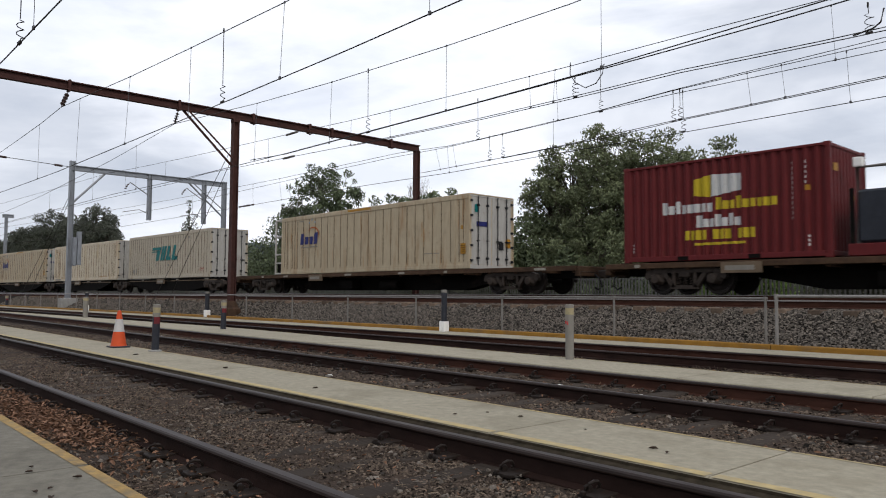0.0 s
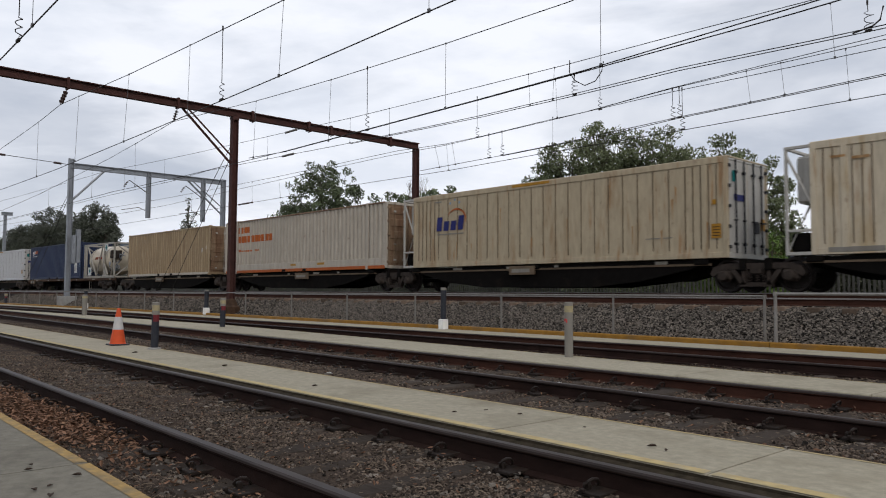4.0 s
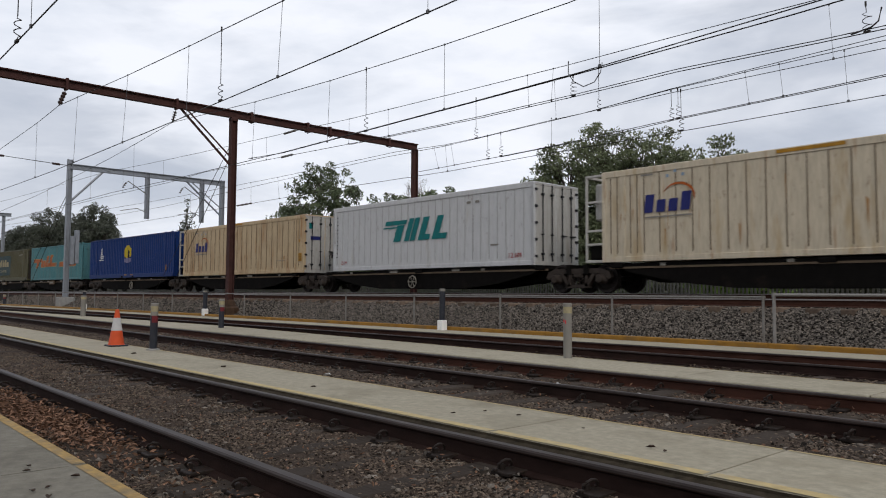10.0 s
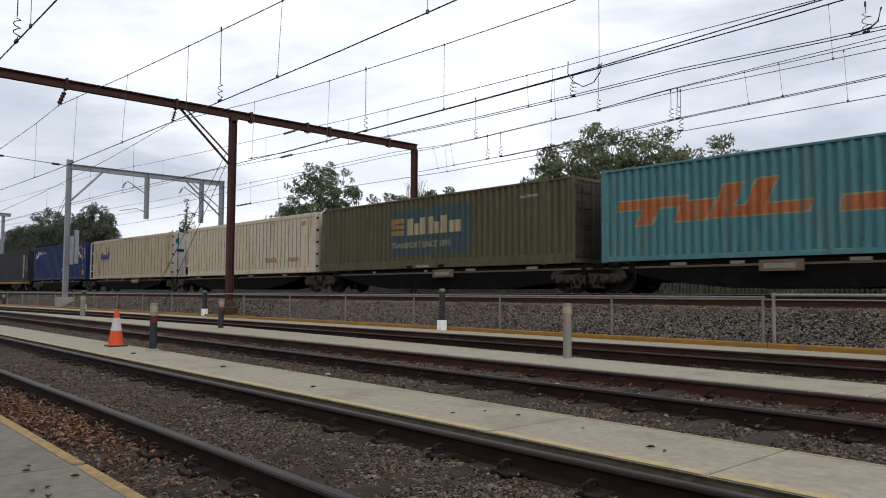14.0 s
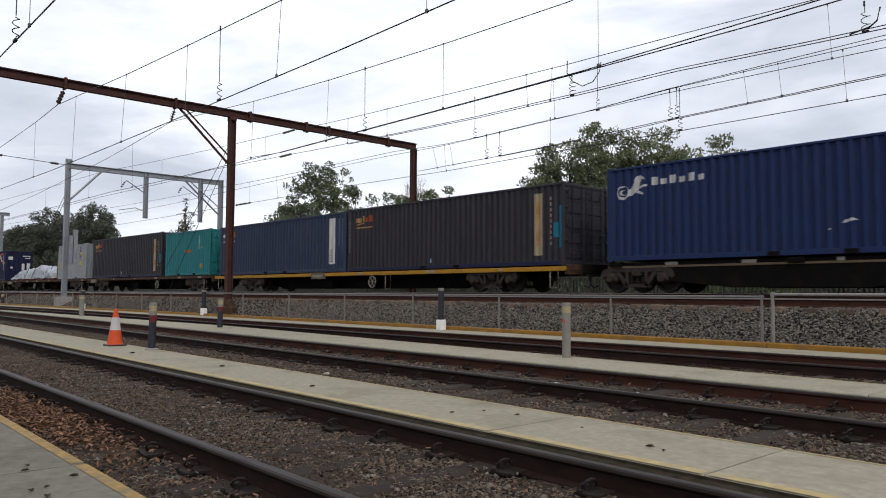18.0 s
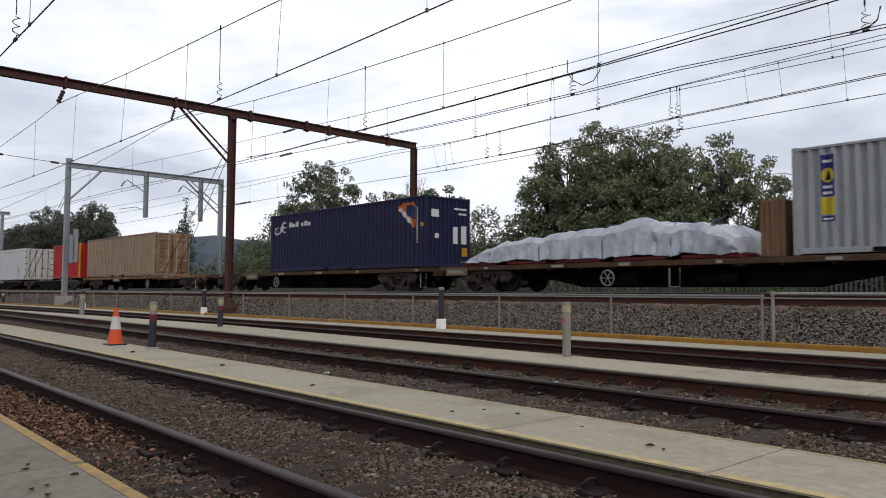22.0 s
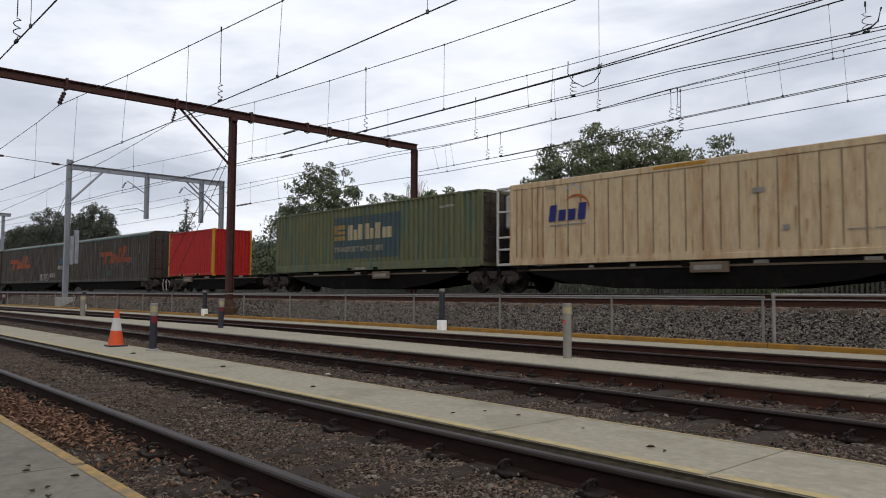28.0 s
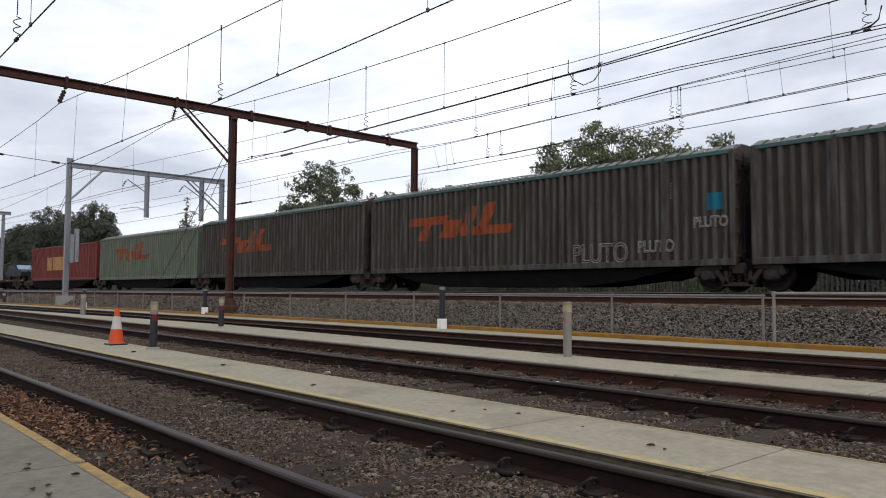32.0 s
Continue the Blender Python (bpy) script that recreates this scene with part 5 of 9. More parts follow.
tree((-36.8, 31.5, 0.3), 8.9, 0.5, "leafless grey sapling with fine twigs", 24, 100, 0.1, None, 1, 0.30, 5, bare=True, girth=0.011)
crown_tree((-35.8, 31.0, 0.3), [(-2.2, 0, 5.9, 1.5, 1.4, 1.3), (1.6, 0, 6.0, 1.9, 1.4, 1.1), (0, 0, 4.2, 3.0, 1.8, 1.6)], "green tree with a loose low crown", 25, 90, 8000, 0.13, M_LEAF_B, 3, 0.1)
for i, (x, y, h, w) in enumerate(((-49, 29, 6.3, 3.2), (-44.5, 28.6, 6.6, 3.1), (-40.5, 28.8, 6.6, 3.1), (-36.5, 28.5, 6.5, 2.9), (-32.8, 29.2, 5.6, 2.7), (-29.6, 30.0, 5.3, 2.7), (-26.3, 29.8, 4.9, 2.6),
                                  (-23.3, 29.8, 3.6, 2.2), (-20.5, 29.6, 2.2, 2.0), (-54.0, 29.5, 5.8, 3.2), (-60, 30, 4.2, 3.2))):
    bush((x, y, 0.3), h, w, "dense dark green bush behind the railway fence", 40 + i, 12500 if h > 4.7 else 6500, 0.11)
bush((-15.3, 29.0, 0.3), 3.5, 0.8, "fresh light green shrub with feathery leaves", 60, 3800, 0.085, M_LEAF_Y)
bush((-13.4, 29.6, 0.3), 3.6, 1.1, "loose green shrub below the big tree", 61, 4200, 0.085, M_LEAF_Y)
bush((-11.2, 34.0, 0.3), 4.9, 1.7, "grey-green feathery shrub with upright twigs", 62, 22000, 0.075, M_LEAF_G)
bush((-7.8, 34.5, 0.3), 5.2, 2.2, "grey-green feathery shrub with upright twigs", 63, 20000, 0.075, M_LEAF_G)
for i, (x, y, z, w, h) in enumerate(((-228, 60, 18.5, 8.0, 7.0), (-209, 61, 16.5, 8.0, 6.0), (-194, 62, 17.5, 9.5, 6.4), (-256, 57, 15.0, 8.0, 5.0), (-280, 55, 16.0, 9.0, 5.0), (-242, 58, 15.5, 7.0, 5.5), (-268, 58, 13.0, 8.0, 5.0))):
    crown_tree((x, y, 0.3), [(0, 0, z, w * 0.62, 5, h * 0.75), (w * 0.5, 0, z - 2.5, w * 0.45, 4, h * 0.6), (-w * 0.5, 0, z - 2.0, w * 0.45, 4, h * 0.65), (0, 0, z * 0.45, w * 0.8, 5, z * 0.4)],
               "tall grey-green gum tree in the distance", 70 + i, 210, 26000, 0.27, M_LEAF_FAR, 2, 0.4, clump_r=1.3)
crown_tree((-137.5, 60, 0.3), [(0, 0, 17.2, 0.8, 0.8, 2.2), (0.4, 0, 14.0, 1.7, 1.4, 2.4), (-0.6, 0, 10.5, 2.3, 1.8, 2.6), (-4.5, 0, 11.0, 1.2, 1.2, 2.0), (0, 0, 6.5, 3.2, 2.0, 3.0)], "slim conifer with short irregular branches", 80, 150, 4200, 0.2, M_LEAF_FAR, 1, 0.16, clump_r=0.5)
for i in range(6):
    bush((-41 + i * 4.6, 57 + (i % 2) * 2, 0.3), 3.8 + 0.4 * (i % 3), 2.8, "dark thicket below the road bridge", 120 + i, 4500, 0.14, M_LEAF_G)
for i in range(14):
    bush((-290 + i * 9.5, 66 + (i % 3) * 4, 0.3), 7.5 + 2.0 * (i % 4), 7.0, "dark thicket in the distance", 90 + i, 3400, 0.42, M_LEAF_FAR)


def bridge():
    """A pale concrete road bridge whose ramp climbs behind the trees."""
    top = thing("road_bridge", (0, 0, 0), "pale concrete road bridge with a balustrade and a climbing ramp", "bridge")
    y = 62.0
    prof = [(-54, 3.1), (-39.6, 4.75), (-34.8, 5.4), (-30.2, 5.55), (-26.6, 5.28), (-23, 5.12), (10, 3.9)]
    deck = Geo()
    for (xa, za), (xb, zb) in zip(prof[:-1], prof[1:]):
        deck.add([(xa, y, za - 0.4), (xb, y, zb - 0.4), (xb, y, zb), (xa, y, za), (xa, y + 8, za - 0.55), (xb, y + 8, zb - 0.55), (xb, y + 8, zb), (xa, y + 8, za)],
                 [(0, 1, 2, 3), (7, 6, 5, 4), (3, 2, 6, 7), (0, 4, 5, 1), (0, 3, 7, 4), (1, 5, 6, 2)])
    part("deck", deck, M_CONC_PALE, top)
    for x in (-37, -31, -25, -19, -13, -4, 6):
        part("pier", Geo().box(x - 0.4, x + 0.4, y + 1, y + 7, 0.0, 3.9, 0.05), M_CONC_OLD, top)
    # Dark brown strip added below the fascia as the deck's shaded underside.
    for (xa, za), (xb, zb) in zip(prof[:-1], prof[1:]):
        part("underside_shade", Geo().add([(xx, y + yy, zz) for xx, z1 in ((xa, za), (xb, zb)) for yy, zz in ((0.25, z1 - 0.41), (0.25, z1 - 1.1), (0.7, z1 - 1.1), (0.7, z1 - 0.41))],
                                 [(0, 1, 5, 4), (1, 2, 6, 5), (2, 3, 7, 6), (3, 0, 4, 7), (0, 3, 2, 1), (4, 5, 6, 7)]), M_FRAME_BR, top, "dark brown strip for the shaded deck underside")



bridge()


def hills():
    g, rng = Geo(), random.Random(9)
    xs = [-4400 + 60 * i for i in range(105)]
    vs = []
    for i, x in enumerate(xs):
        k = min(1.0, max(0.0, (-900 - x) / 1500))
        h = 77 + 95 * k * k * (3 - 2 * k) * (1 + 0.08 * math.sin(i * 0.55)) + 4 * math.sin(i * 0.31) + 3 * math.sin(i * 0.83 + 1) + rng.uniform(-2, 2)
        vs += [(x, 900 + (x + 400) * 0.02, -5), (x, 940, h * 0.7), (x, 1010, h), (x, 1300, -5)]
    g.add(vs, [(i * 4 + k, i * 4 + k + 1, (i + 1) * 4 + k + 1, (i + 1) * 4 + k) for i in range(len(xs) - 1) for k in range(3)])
    single("far_hills", g, M_HILL, "far wooded hills on the horizon, tinted with haze", "hills", kind="structure")


hills()
# ---- the freight train ----
W2 = 1.22
MOVERS = []     # (thing, place along the train, height)
WHEELS = []     # (wheelset, place along the train, place on the bogie)

M_MAROON = paint("maroon_container_paint", (0.118, 0.0165, 0.0175), (0.085, 0.02, 0.02), 0.3)
M_BEIGE = paint("aged_cream_reefer_paint", (0.50, 0.378, 0.228), (0.34, 0.195, 0.092), 0.5)
M_CREAM = paint("stained_cream_paint", (0.54, 0.465, 0.345), (0.41, 0.29, 0.14), 0.42)
M_BEIGE2 = paint("dirty_cream_reefer_paint", (0.43, 0.357, 0.243), (0.29, 0.18, 0.09), 0.42)
M_REEFW = paint("white_reefer_paint", (0.53, 0.53, 0.525), (0.43, 0.39, 0.32), 0.28, 0.5, 0.05)
M_TOLLG = paint("dusty_white_paint", (0.435, 0.385, 0.298), (0.31, 0.235, 0.15), 0.35)
M_DOORW = paint("white_door_paint", (0.422, 0.408, 0.374), (0.30, 0.26, 0.21), 0.35)
M_TAN = paint("tan_container_paint", (0.275, 0.20, 0.122), (0.20, 0.12, 0.065), 0.33)
M_TAN2 = paint("dull_tan_container_paint", (0.245, 0.178, 0.122), (0.17, 0.095, 0.058), 0.38)
M_TANDOOR = paint("rust_stained_tan_doors", (0.24, 0.165, 0.105), (0.12, 0.05, 0.027), 0.7)
M_RAILC = paint("pale_grey_container_paint", (0.42, 0.375, 0.31), (0.33, 0.27, 0.20), 0.3)
M_BLUE1 = paint("faded_navy_container_paint", (0.0277, 0.0392, 0.0779), (0.04, 0.045, 0.07), 0.45)
M_DARK = paint("sooty_dark_container_paint", (0.030, 0.028, 0.034), (0.022, 0.020, 0.024), 0.5)
M_WOLF = paint("bright_blue_container_paint", (0.0085, 0.031, 0.136), (0.016, 0.028, 0.085), 0.3)
M_TEAL = paint("teal_container_paint", (0.068, 0.180, 0.195), (0.10, 0.155, 0.145), 0.52)
M_OLIVE = paint("grimy_olive_green_paint", (0.082, 0.075, 0.040), (0.058, 0.048, 0.03), 0.5)
M_OLIVE2 = paint("faded_olive_green_paint", (0.104, 0.106, 0.052), (0.060, 0.100, 0.080), 0.62)
M_CPC = paint("royal_blue_container_paint", (0.015, 0.0289, 0.0895), (0.02, 0.03, 0.07), 0.3)
M_TEAL20 = paint("turquoise_container_paint", (0.018, 0.155, 0.168), (0.035, 0.14, 0.14), 0.38)
M_GREY20 = paint("light_grey_container_paint", (0.255, 0.272, 0.282), (0.25, 0.24, 0.22), 0.35)
M_NAVY = paint("dark_navy_container_paint", (0.0159, 0.0186, 0.0497), (0.018, 0.018, 0.035), 0.3)
M_RED = paint("bright_red_container_paint", (0.346, 0.0206, 0.0191), (0.26, 0.03, 0.03), 0.25)
M_YEL = paint("yellow_post_paint", (0.442, 0.213, 0.0147), (0.35, 0.17, 0.03), 0.25)
M_VAN = mat("sooty_green_van_paint", (0.041, 0.034, 0.028), 0.65, 0, 0.45, 2.6, (0.074, 0.076, 0.062), 0.42, 0.7, (7, 7, 0.22), 0.08, 18, 0, 0.1)
def ridge_dust_light(m, ridge_tint, face, depth, amount):
    """Dust and painted light on a corrugated wall's outer ridges, broken up along them."""
    n, l = m.node_tree.nodes, m.node_tree.links
    base = n["Principled BSDF"].inputs["Base Color"]
    under = base.links[0].from_socket
    co, sep, ab, mr = n.new("ShaderNodeTexCoord"), n.new("ShaderNodeSeparateXYZ"), n.new("ShaderNodeMath"), n.new("ShaderNodeMapRange")
    ab.operation = "ABSOLUTE"
    mr.inputs["From Min"].default_value, mr.inputs["From Max"].default_value = face - depth * 0.6, face
    mp, nz, rp = n.new("ShaderNodeMapping"), n.new("ShaderNodeTexNoise"), n.new("ShaderNodeValToRGB")
    mp.inputs["Scale"].default_value = (2.2, 0.1, 0.35)
    nz.inputs["Scale"].default_value, nz.inputs["Detail"].default_value, nz.inputs["Roughness"].default_value = 1.6, 8, 0.7
    rp.color_ramp.elements[0].position, rp.color_ramp.elements[1].position = 0.40, 0.66
    mul, amt, mx = n.new("ShaderNodeMath"), n.new("ShaderNodeMath"), n.new("ShaderNodeMixRGB")
    mul.operation = amt.operation = "MULTIPLY"
    amt.inputs[1].default_value = amount
    mx.inputs["Color2"].default_value = (*ridge_tint, 1)
    l.new(co.outputs["Object"], sep.inputs["Vector"])
    l.new(sep.outputs["Y"], ab.inputs[0])
    l.new(ab.outputs["Value"], mr.inputs["Value"])
    l.new(co.outputs["Object"], mp.inputs["Vector"])
    l.new(mp.outputs["Vector"], nz.inputs["Vector"])
    l.new(nz.outputs["Fac"], rp.inputs["Fac"])
    l.new(mr.outputs["Result"], mul.inputs[0])
    l.new(rp.outputs["Color"], mul.inputs[1])
    l.new(mul.outputs["Value"], amt.inputs[0])
    l.new(amt.outputs["Value"], mx.inputs["Fac"])
    l.new(under, mx.inputs["Color1"])
    l.new(mx.outputs["Color"], base)
    return m


def rust_runs(m, rust, amount):
    """Narrow rust runs that start at the ribs and fade down the wall."""
    n, l = m.node_tree.nodes, m.node_tree.links
    base = n["Principled BSDF"].inputs["Base Color"]
    under = base.links[0].from_socket
    co, mp, nz, rp = n.new("ShaderNodeTexCoord"), n.new("ShaderNodeMapping"), n.new("ShaderNodeTexNoise"), n.new("ShaderNodeValToRGB")
    mp.inputs["Scale"].default_value = (4.2, 4.2, 0.42)
    nz.inputs["Scale"].default_value, nz.inputs["Detail"].default_value, nz.inputs["Roughness"].default_value = 1.5, 5, 0.55
    rp.color_ramp.elements[0].position, rp.color_ramp.elements[1].position = 0.595, 0.70
    amt, mx = n.new("ShaderNodeMath"), n.new("ShaderNodeMixRGB")
    amt.operation = "MULTIPLY"
    amt.inputs[1].default_value = amount
    mx.inputs["Color2"].default_value = (*rust, 1)
    l.new(co.outputs["Object"], mp.inputs["Vector"])
    l.new(mp.outputs["Vector"], nz.inputs["Vector"])
    l.new(nz.outputs["Fac"], rp.inputs["Fac"])
    l.new(rp.outputs["Color"], amt.inputs[0])
    l.new(amt.outputs["Value"], mx.inputs["Fac"])
    l.new(under, mx.inputs["Color1"])
    l.new(mx.outputs["Color"], base)


for _m, _k in ((M_BEIGE, 0.7), (M_BEIGE2, 0.6), (M_CREAM, 0.5)):
    rust_runs(_m, (0.27, 0.125, 0.04), _k)
ridge_dust_light(M_VAN, (0.165, 0.165, 0.148), W2 - 0.01, 0.075, 0.45)
# Ridges lighter than grooves: corrugation's light and shade put into the paint.
for _m, _c, _k in ((M_TAN, (0.43, 0.335, 0.205), 0.85), (M_TAN2, (0.36, 0.285, 0.205), 0.8), (M_RAILC, (0.47, 0.43, 0.37), 0.5), (M_TEAL, (0.085, 0.225, 0.235), 0.5), (M_OLIVE, (0.112, 0.102, 0.06), 0.5),
                   (M_OLIVE2, (0.155, 0.155, 0.078), 0.5), (M_BLUE1, (0.045, 0.058, 0.098), 0.5), (M_DARK, (0.052, 0.048, 0.056), 0.6), (M_TEAL20, (0.04, 0.20, 0.21), 0.4), (M_GREY20, (0.32, 0.335, 0.345), 0.4)):
    ridge_dust_light(_m, _c, W2 - 0.012, 0.068, _k)
M_EAVES = paint("green_eaves_paint", (0.065, 0.125, 0.112), (0.07, 0.06, 0.05), 0.45)
D_VIOLET = paint("faded_violet_spray", (0.095, 0.085, 0.105), (0.08, 0.065, 0.065), 0.5)
M_VANDOOR = paint("rusty_van_doors", (0.0491, 0.0404, 0.0346), (0.12, 0.05, 0.03), 0.45)
M_VANROOF = paint("bleached_van_roof", (0.173, 0.173, 0.156), (0.12, 0.12, 0.11), 0.5)
M_VANG = ridge_dust_light(paint("pale_green_van_paint", (0.098, 0.118, 0.088), (0.12, 0.14, 0.10), 0.45), (0.19, 0.21, 0.17), W2 - 0.01, 0.075, 0.6)
M_REDOLD = paint("faded_brick_red_paint", (0.15, 0.0317, 0.026), (0.13, 0.04, 0.035), 0.45)
M_TANK = mat("cream_tank_shell", (0.46, 0.40, 0.31), 0.35, 0.1, 0.1, 3, (0.34, 0.30, 0.25), 0.35, 1.2, (1.5, 1, 0.8), 0.05, 20)
M_TANKFR = paint("grey_tank_frame_paint", (0.34, 0.32, 0.279), (0.28, 0.22, 0.16), 0.35)
M_TARP = mat("silver_tarpaulin", (0.33, 0.35, 0.385), 0.32, 0, 0.2, 4, (0.19, 0.21, 0.25), 0.5, 1.6, (1, 1, 1), 0.7, 11, 0, 0.45)
M_STRAP = mat("blue_strap", (0.025, 0.04, 0.10), 0.6)
M_CRATE = mat("crate_plywood", (0.16, 0.092, 0.052), 0.8, 0, 0.25, 6, (0.21, 0.13, 0.08), 0.4, 2, (1, 1, 0.3), 0.1)
M_BLUELOAD = mat("dark_blue_wrapped_load", (0.020, 0.023, 0.030), 0.5, 0, 0.25, 4, (0.04, 0.036, 0.032), 0.4, 1.5, (1, 1, 1), 0.3, 12)
M_STEEL_GY = mat("grey_lock_rod", (0.33, 0.31, 0.27), 0.5, 0.2, 0.2, 8, (0.20, 0.155, 0.115), 0.4, 4, (1, 1, 0.4), 0.05)
M_RUBBER = mat("black_rubber", (0.018, 0.018, 0.018), 0.7)
D_NAVY = paint("navy_marking", (0.0214, 0.026, 0.13), (0.06, 0.06, 0.18), 0.2)
D_ORANGE = paint("orange_marking", (0.398, 0.0994, 0.0229), (0.36, 0.13, 0.06), 0.35)
D_OCHRE = paint("ochre_label", (0.383, 0.191, 0.0229), (0.36, 0.2, 0.06), 0.35)
D_TEAL = paint("teal_marking", (0.00612, 0.153, 0.153), (0.02, 0.16, 0.16), 0.2)
D_WHITE = paint("white_marking", (0.52, 0.52, 0.505), (0.40, 0.38, 0.36), 0.3)
D_SKY = paint("pale_blue_marking", (0.23, 0.321, 0.421), (0.36, 0.44, 0.5), 0.3)
D_YELLOW = paint("yellow_marking", (0.474, 0.36, 0.0229), (0.42, 0.33, 0.06), 0.25)
D_BLACK = paint("black_marking", (0.0168, 0.0168, 0.0199), (0.05, 0.05, 0.05), 0.2)
D_RED = paint("red_marking_paint", (0.321, 0.0268, 0.0229), (0.28, 0.05, 0.04), 0.25)
D_SLATE = paint("faded_slate_blue_panel", (0.0459, 0.0727, 0.0803), (0.075, 0.085, 0.05), 0.5)
D_BUFF = paint("faded_buff_marking", (0.337, 0.283, 0.176), (0.20, 0.18, 0.09), 0.4)
D_CYAN = paint("blue_spray_patch", (0.012, 0.135, 0.205), (0.02, 0.10, 0.16), 0.3)
D_SPRAY = paint("chalky_spray_lines", (0.36, 0.35, 0.33), (0.24, 0.22, 0.20), 0.4)
D_DUSTOR = paint("sooty_orange_marking", (0.27, 0.062, 0.023), (0.085, 0.045, 0.034), 0.62)
D_FADEOR = paint("weathered_orange_marking", (0.36, 0.115, 0.045), (0.16, 0.16, 0.13), 0.5)
D_PEACH = paint("weathered_peach_edge", (0.30, 0.245, 0.135), (0.15, 0.19, 0.17), 0.55)
D_FADEOC = paint("faded_ochre_emblem", (0.26, 0.17, 0.055), (0.14, 0.12, 0.06), 0.5)
D_PLUM = paint("plum_grey_marking", (0.17, 0.16, 0.27), (0.09, 0.09, 0.16), 0.4)
D_GRIME = paint("grey_patch", (0.23, 0.214, 0.184), (0.2, 0.18, 0.15), 0.4)


def wave(x, x0, pitch, depth, flat=0.30):
    """How far a trapezoid corrugation lies behind the outer plane at x."""
    u = ((x - x0) / pitch) % 1.0
    a, b = flat, (1 - 2 * flat) / 2
    if u < a:
        return 0.0
    if u < a + b:
        return depth * (u - a) / b
    if u < 2 * a + b:
        return depth
    return depth * (1 - (u - 2 * a - b) / b)


def wave_stops(x0, x1, pitch, flat=0.30):
    b, xs, x = (1 - 2 * flat) / 2, [], x0
    while x < x1:
        for u in (0, flat, flat + b, 2 * flat + b):
            if x + u * pitch < x1:
                xs.append(x + u * pitch)
        x += pitch
    return xs + [x1]


class Wall:
    """The near face of a container: its corrugation, so that markings follow it."""

    def __init__(self, x0, x1, pitch, depth, face=-W2):
        self.x0, self.x1, self.pitch, self.depth, self.face = x0, x1, pitch, depth, face

    def y(self, x):
        return self.face + (wave(x, self.x0, self.pitch, self.depth) if self.depth and self.x0 < x < self.x1 else 0.0)

    def stops(self):
        return wave_stops(self.x0, self.x1, self.pitch) if self.depth else [self.x0, self.x1]


def clip_x(poly, xa, xb):
    for keep, lim in ((lambda p: p[0] >= xa, xa), (lambda p: p[0] <= xb, xb)):
        out = []
        for i, p in enumerate(poly):
            q = poly[(i + 1) % len(poly)]
            if keep(p):
                out.append(p)
            if keep(p) != keep(q):
                t = (lim - p[0]) / (q[0] - p[0])
                out.append((lim, p[1] + t * (q[1] - p[1])))
        poly = out
        if len(poly) < 3:
            return []
    return poly


def decal(parent, wall, polys, material, name="marking", label="", lift=0.004):
    """Painted shapes that follow the corrugated wall; the blocks of a mark are parts of their own."""
    if name in ("brand_mark", "number_bar", "warning_label", "small_patch", "worn_patch", "rust_run", "placard", "badge") and len(polys) > 1:
        for p in polys:
            ob = decal(parent, wall, [p], material, name, label, lift)
        return ob
    g, st = Geo(), wall.stops()
    for poly in polys:
        lo, hi = min(p[0] for p in poly), max(p[0] for p in poly)
        cuts = [lo] + [s for s in st if lo + 1e-4 < s < hi - 1e-4] + [hi]
        for a, b in zip(cuts[:-1], cuts[1:]):
            q = clip_x(list(poly), a, b)
            if len(q) >= 3:
                g.add([(x, wall.y(min(max(x, a + 1e-5), b - 1e-5)) - lift, z) for x, z in q], [tuple(range(len(q)))])
    if not g.f:
        return None
    seen, order = {}, []
    for p in g.v:
        order.append(seen.setdefault(tuple(round(c, 3) for c in p), len(seen)))
    g.v, g.f = list(seen), [tuple(order[i] for i in q) for q in g.f]
    g.f = [q for q in g.f if len(set(q)) == len(q)]
    return part(name, g, material, parent, label)


def rect(x, z, w, h):
    return [(x, z), (x + w, z), (x + w, z + h), (x, z + h)]


def slant(x, z, w, h, k=0.25):
    return [(x, z), (x + w, z), (x + w + k * h, z + h), (x + k * h, z + h)]


def wordmark(x, z, w, h, pattern, k=0.0, gap=0.16):
    """A word as plain blocks: A tall, a low, space none."""
    n = len(pattern)
    step = w / n
    return [slant(x + i * step, z, step * (1 - gap), h * (1.0 if c == "A" else 0.68), k) for i, c in enumerate(pattern) if c != " "]


def writing(text, size, material, parent, x, z, y, name="writing", stretch=1.0, stroke=0.0):
    """Readable words with the built-in font, lying on the wall."""
    cu = bpy.data.curves.new("writing", "FONT")
    cu.body, cu.size = text, size
    if stroke:
        cu.fill_mode, cu.bevel_depth, cu.bevel_resolution = "NONE", stroke, 0
    tmp = new("writing_source", cu)
    dg = bpy.context.evaluated_depsgraph_get()
    me = bpy.data.meshes.new_from_object(tmp.evaluated_get(dg))
    bpy.data.objects.remove(tmp)
    me.transform(Matrix(((stretch, 0, 0, 0), (0, 0, -1, 0), (0, 1, 0, 0), (0, 0, 0, 1))))
    me.materials.clear()
    me.materials.append(material)
    return part(name, me, material, parent, at=(x, y, z))


def corr_panel(x0, x1, z0, z1, pitch, depth, face, sign):
    """A corrugated sheet with thickness; sign -1: it faces the yard."""
    xs = wave_stops(x0, x1, pitch)
    g, n = Geo(), len(xs)
    ys = [face - sign * (wave(min(max(x, x0), x1 - 1e-6), x0, pitch, depth)) for x in xs]
    g.add([(x, y, z) for x, y in zip(xs, ys) for z in (z0, z1)], [(2 * i, 2 * i + 2, 2 * i + 3, 2 * i + 1) for i in range(n - 1)])
    return g


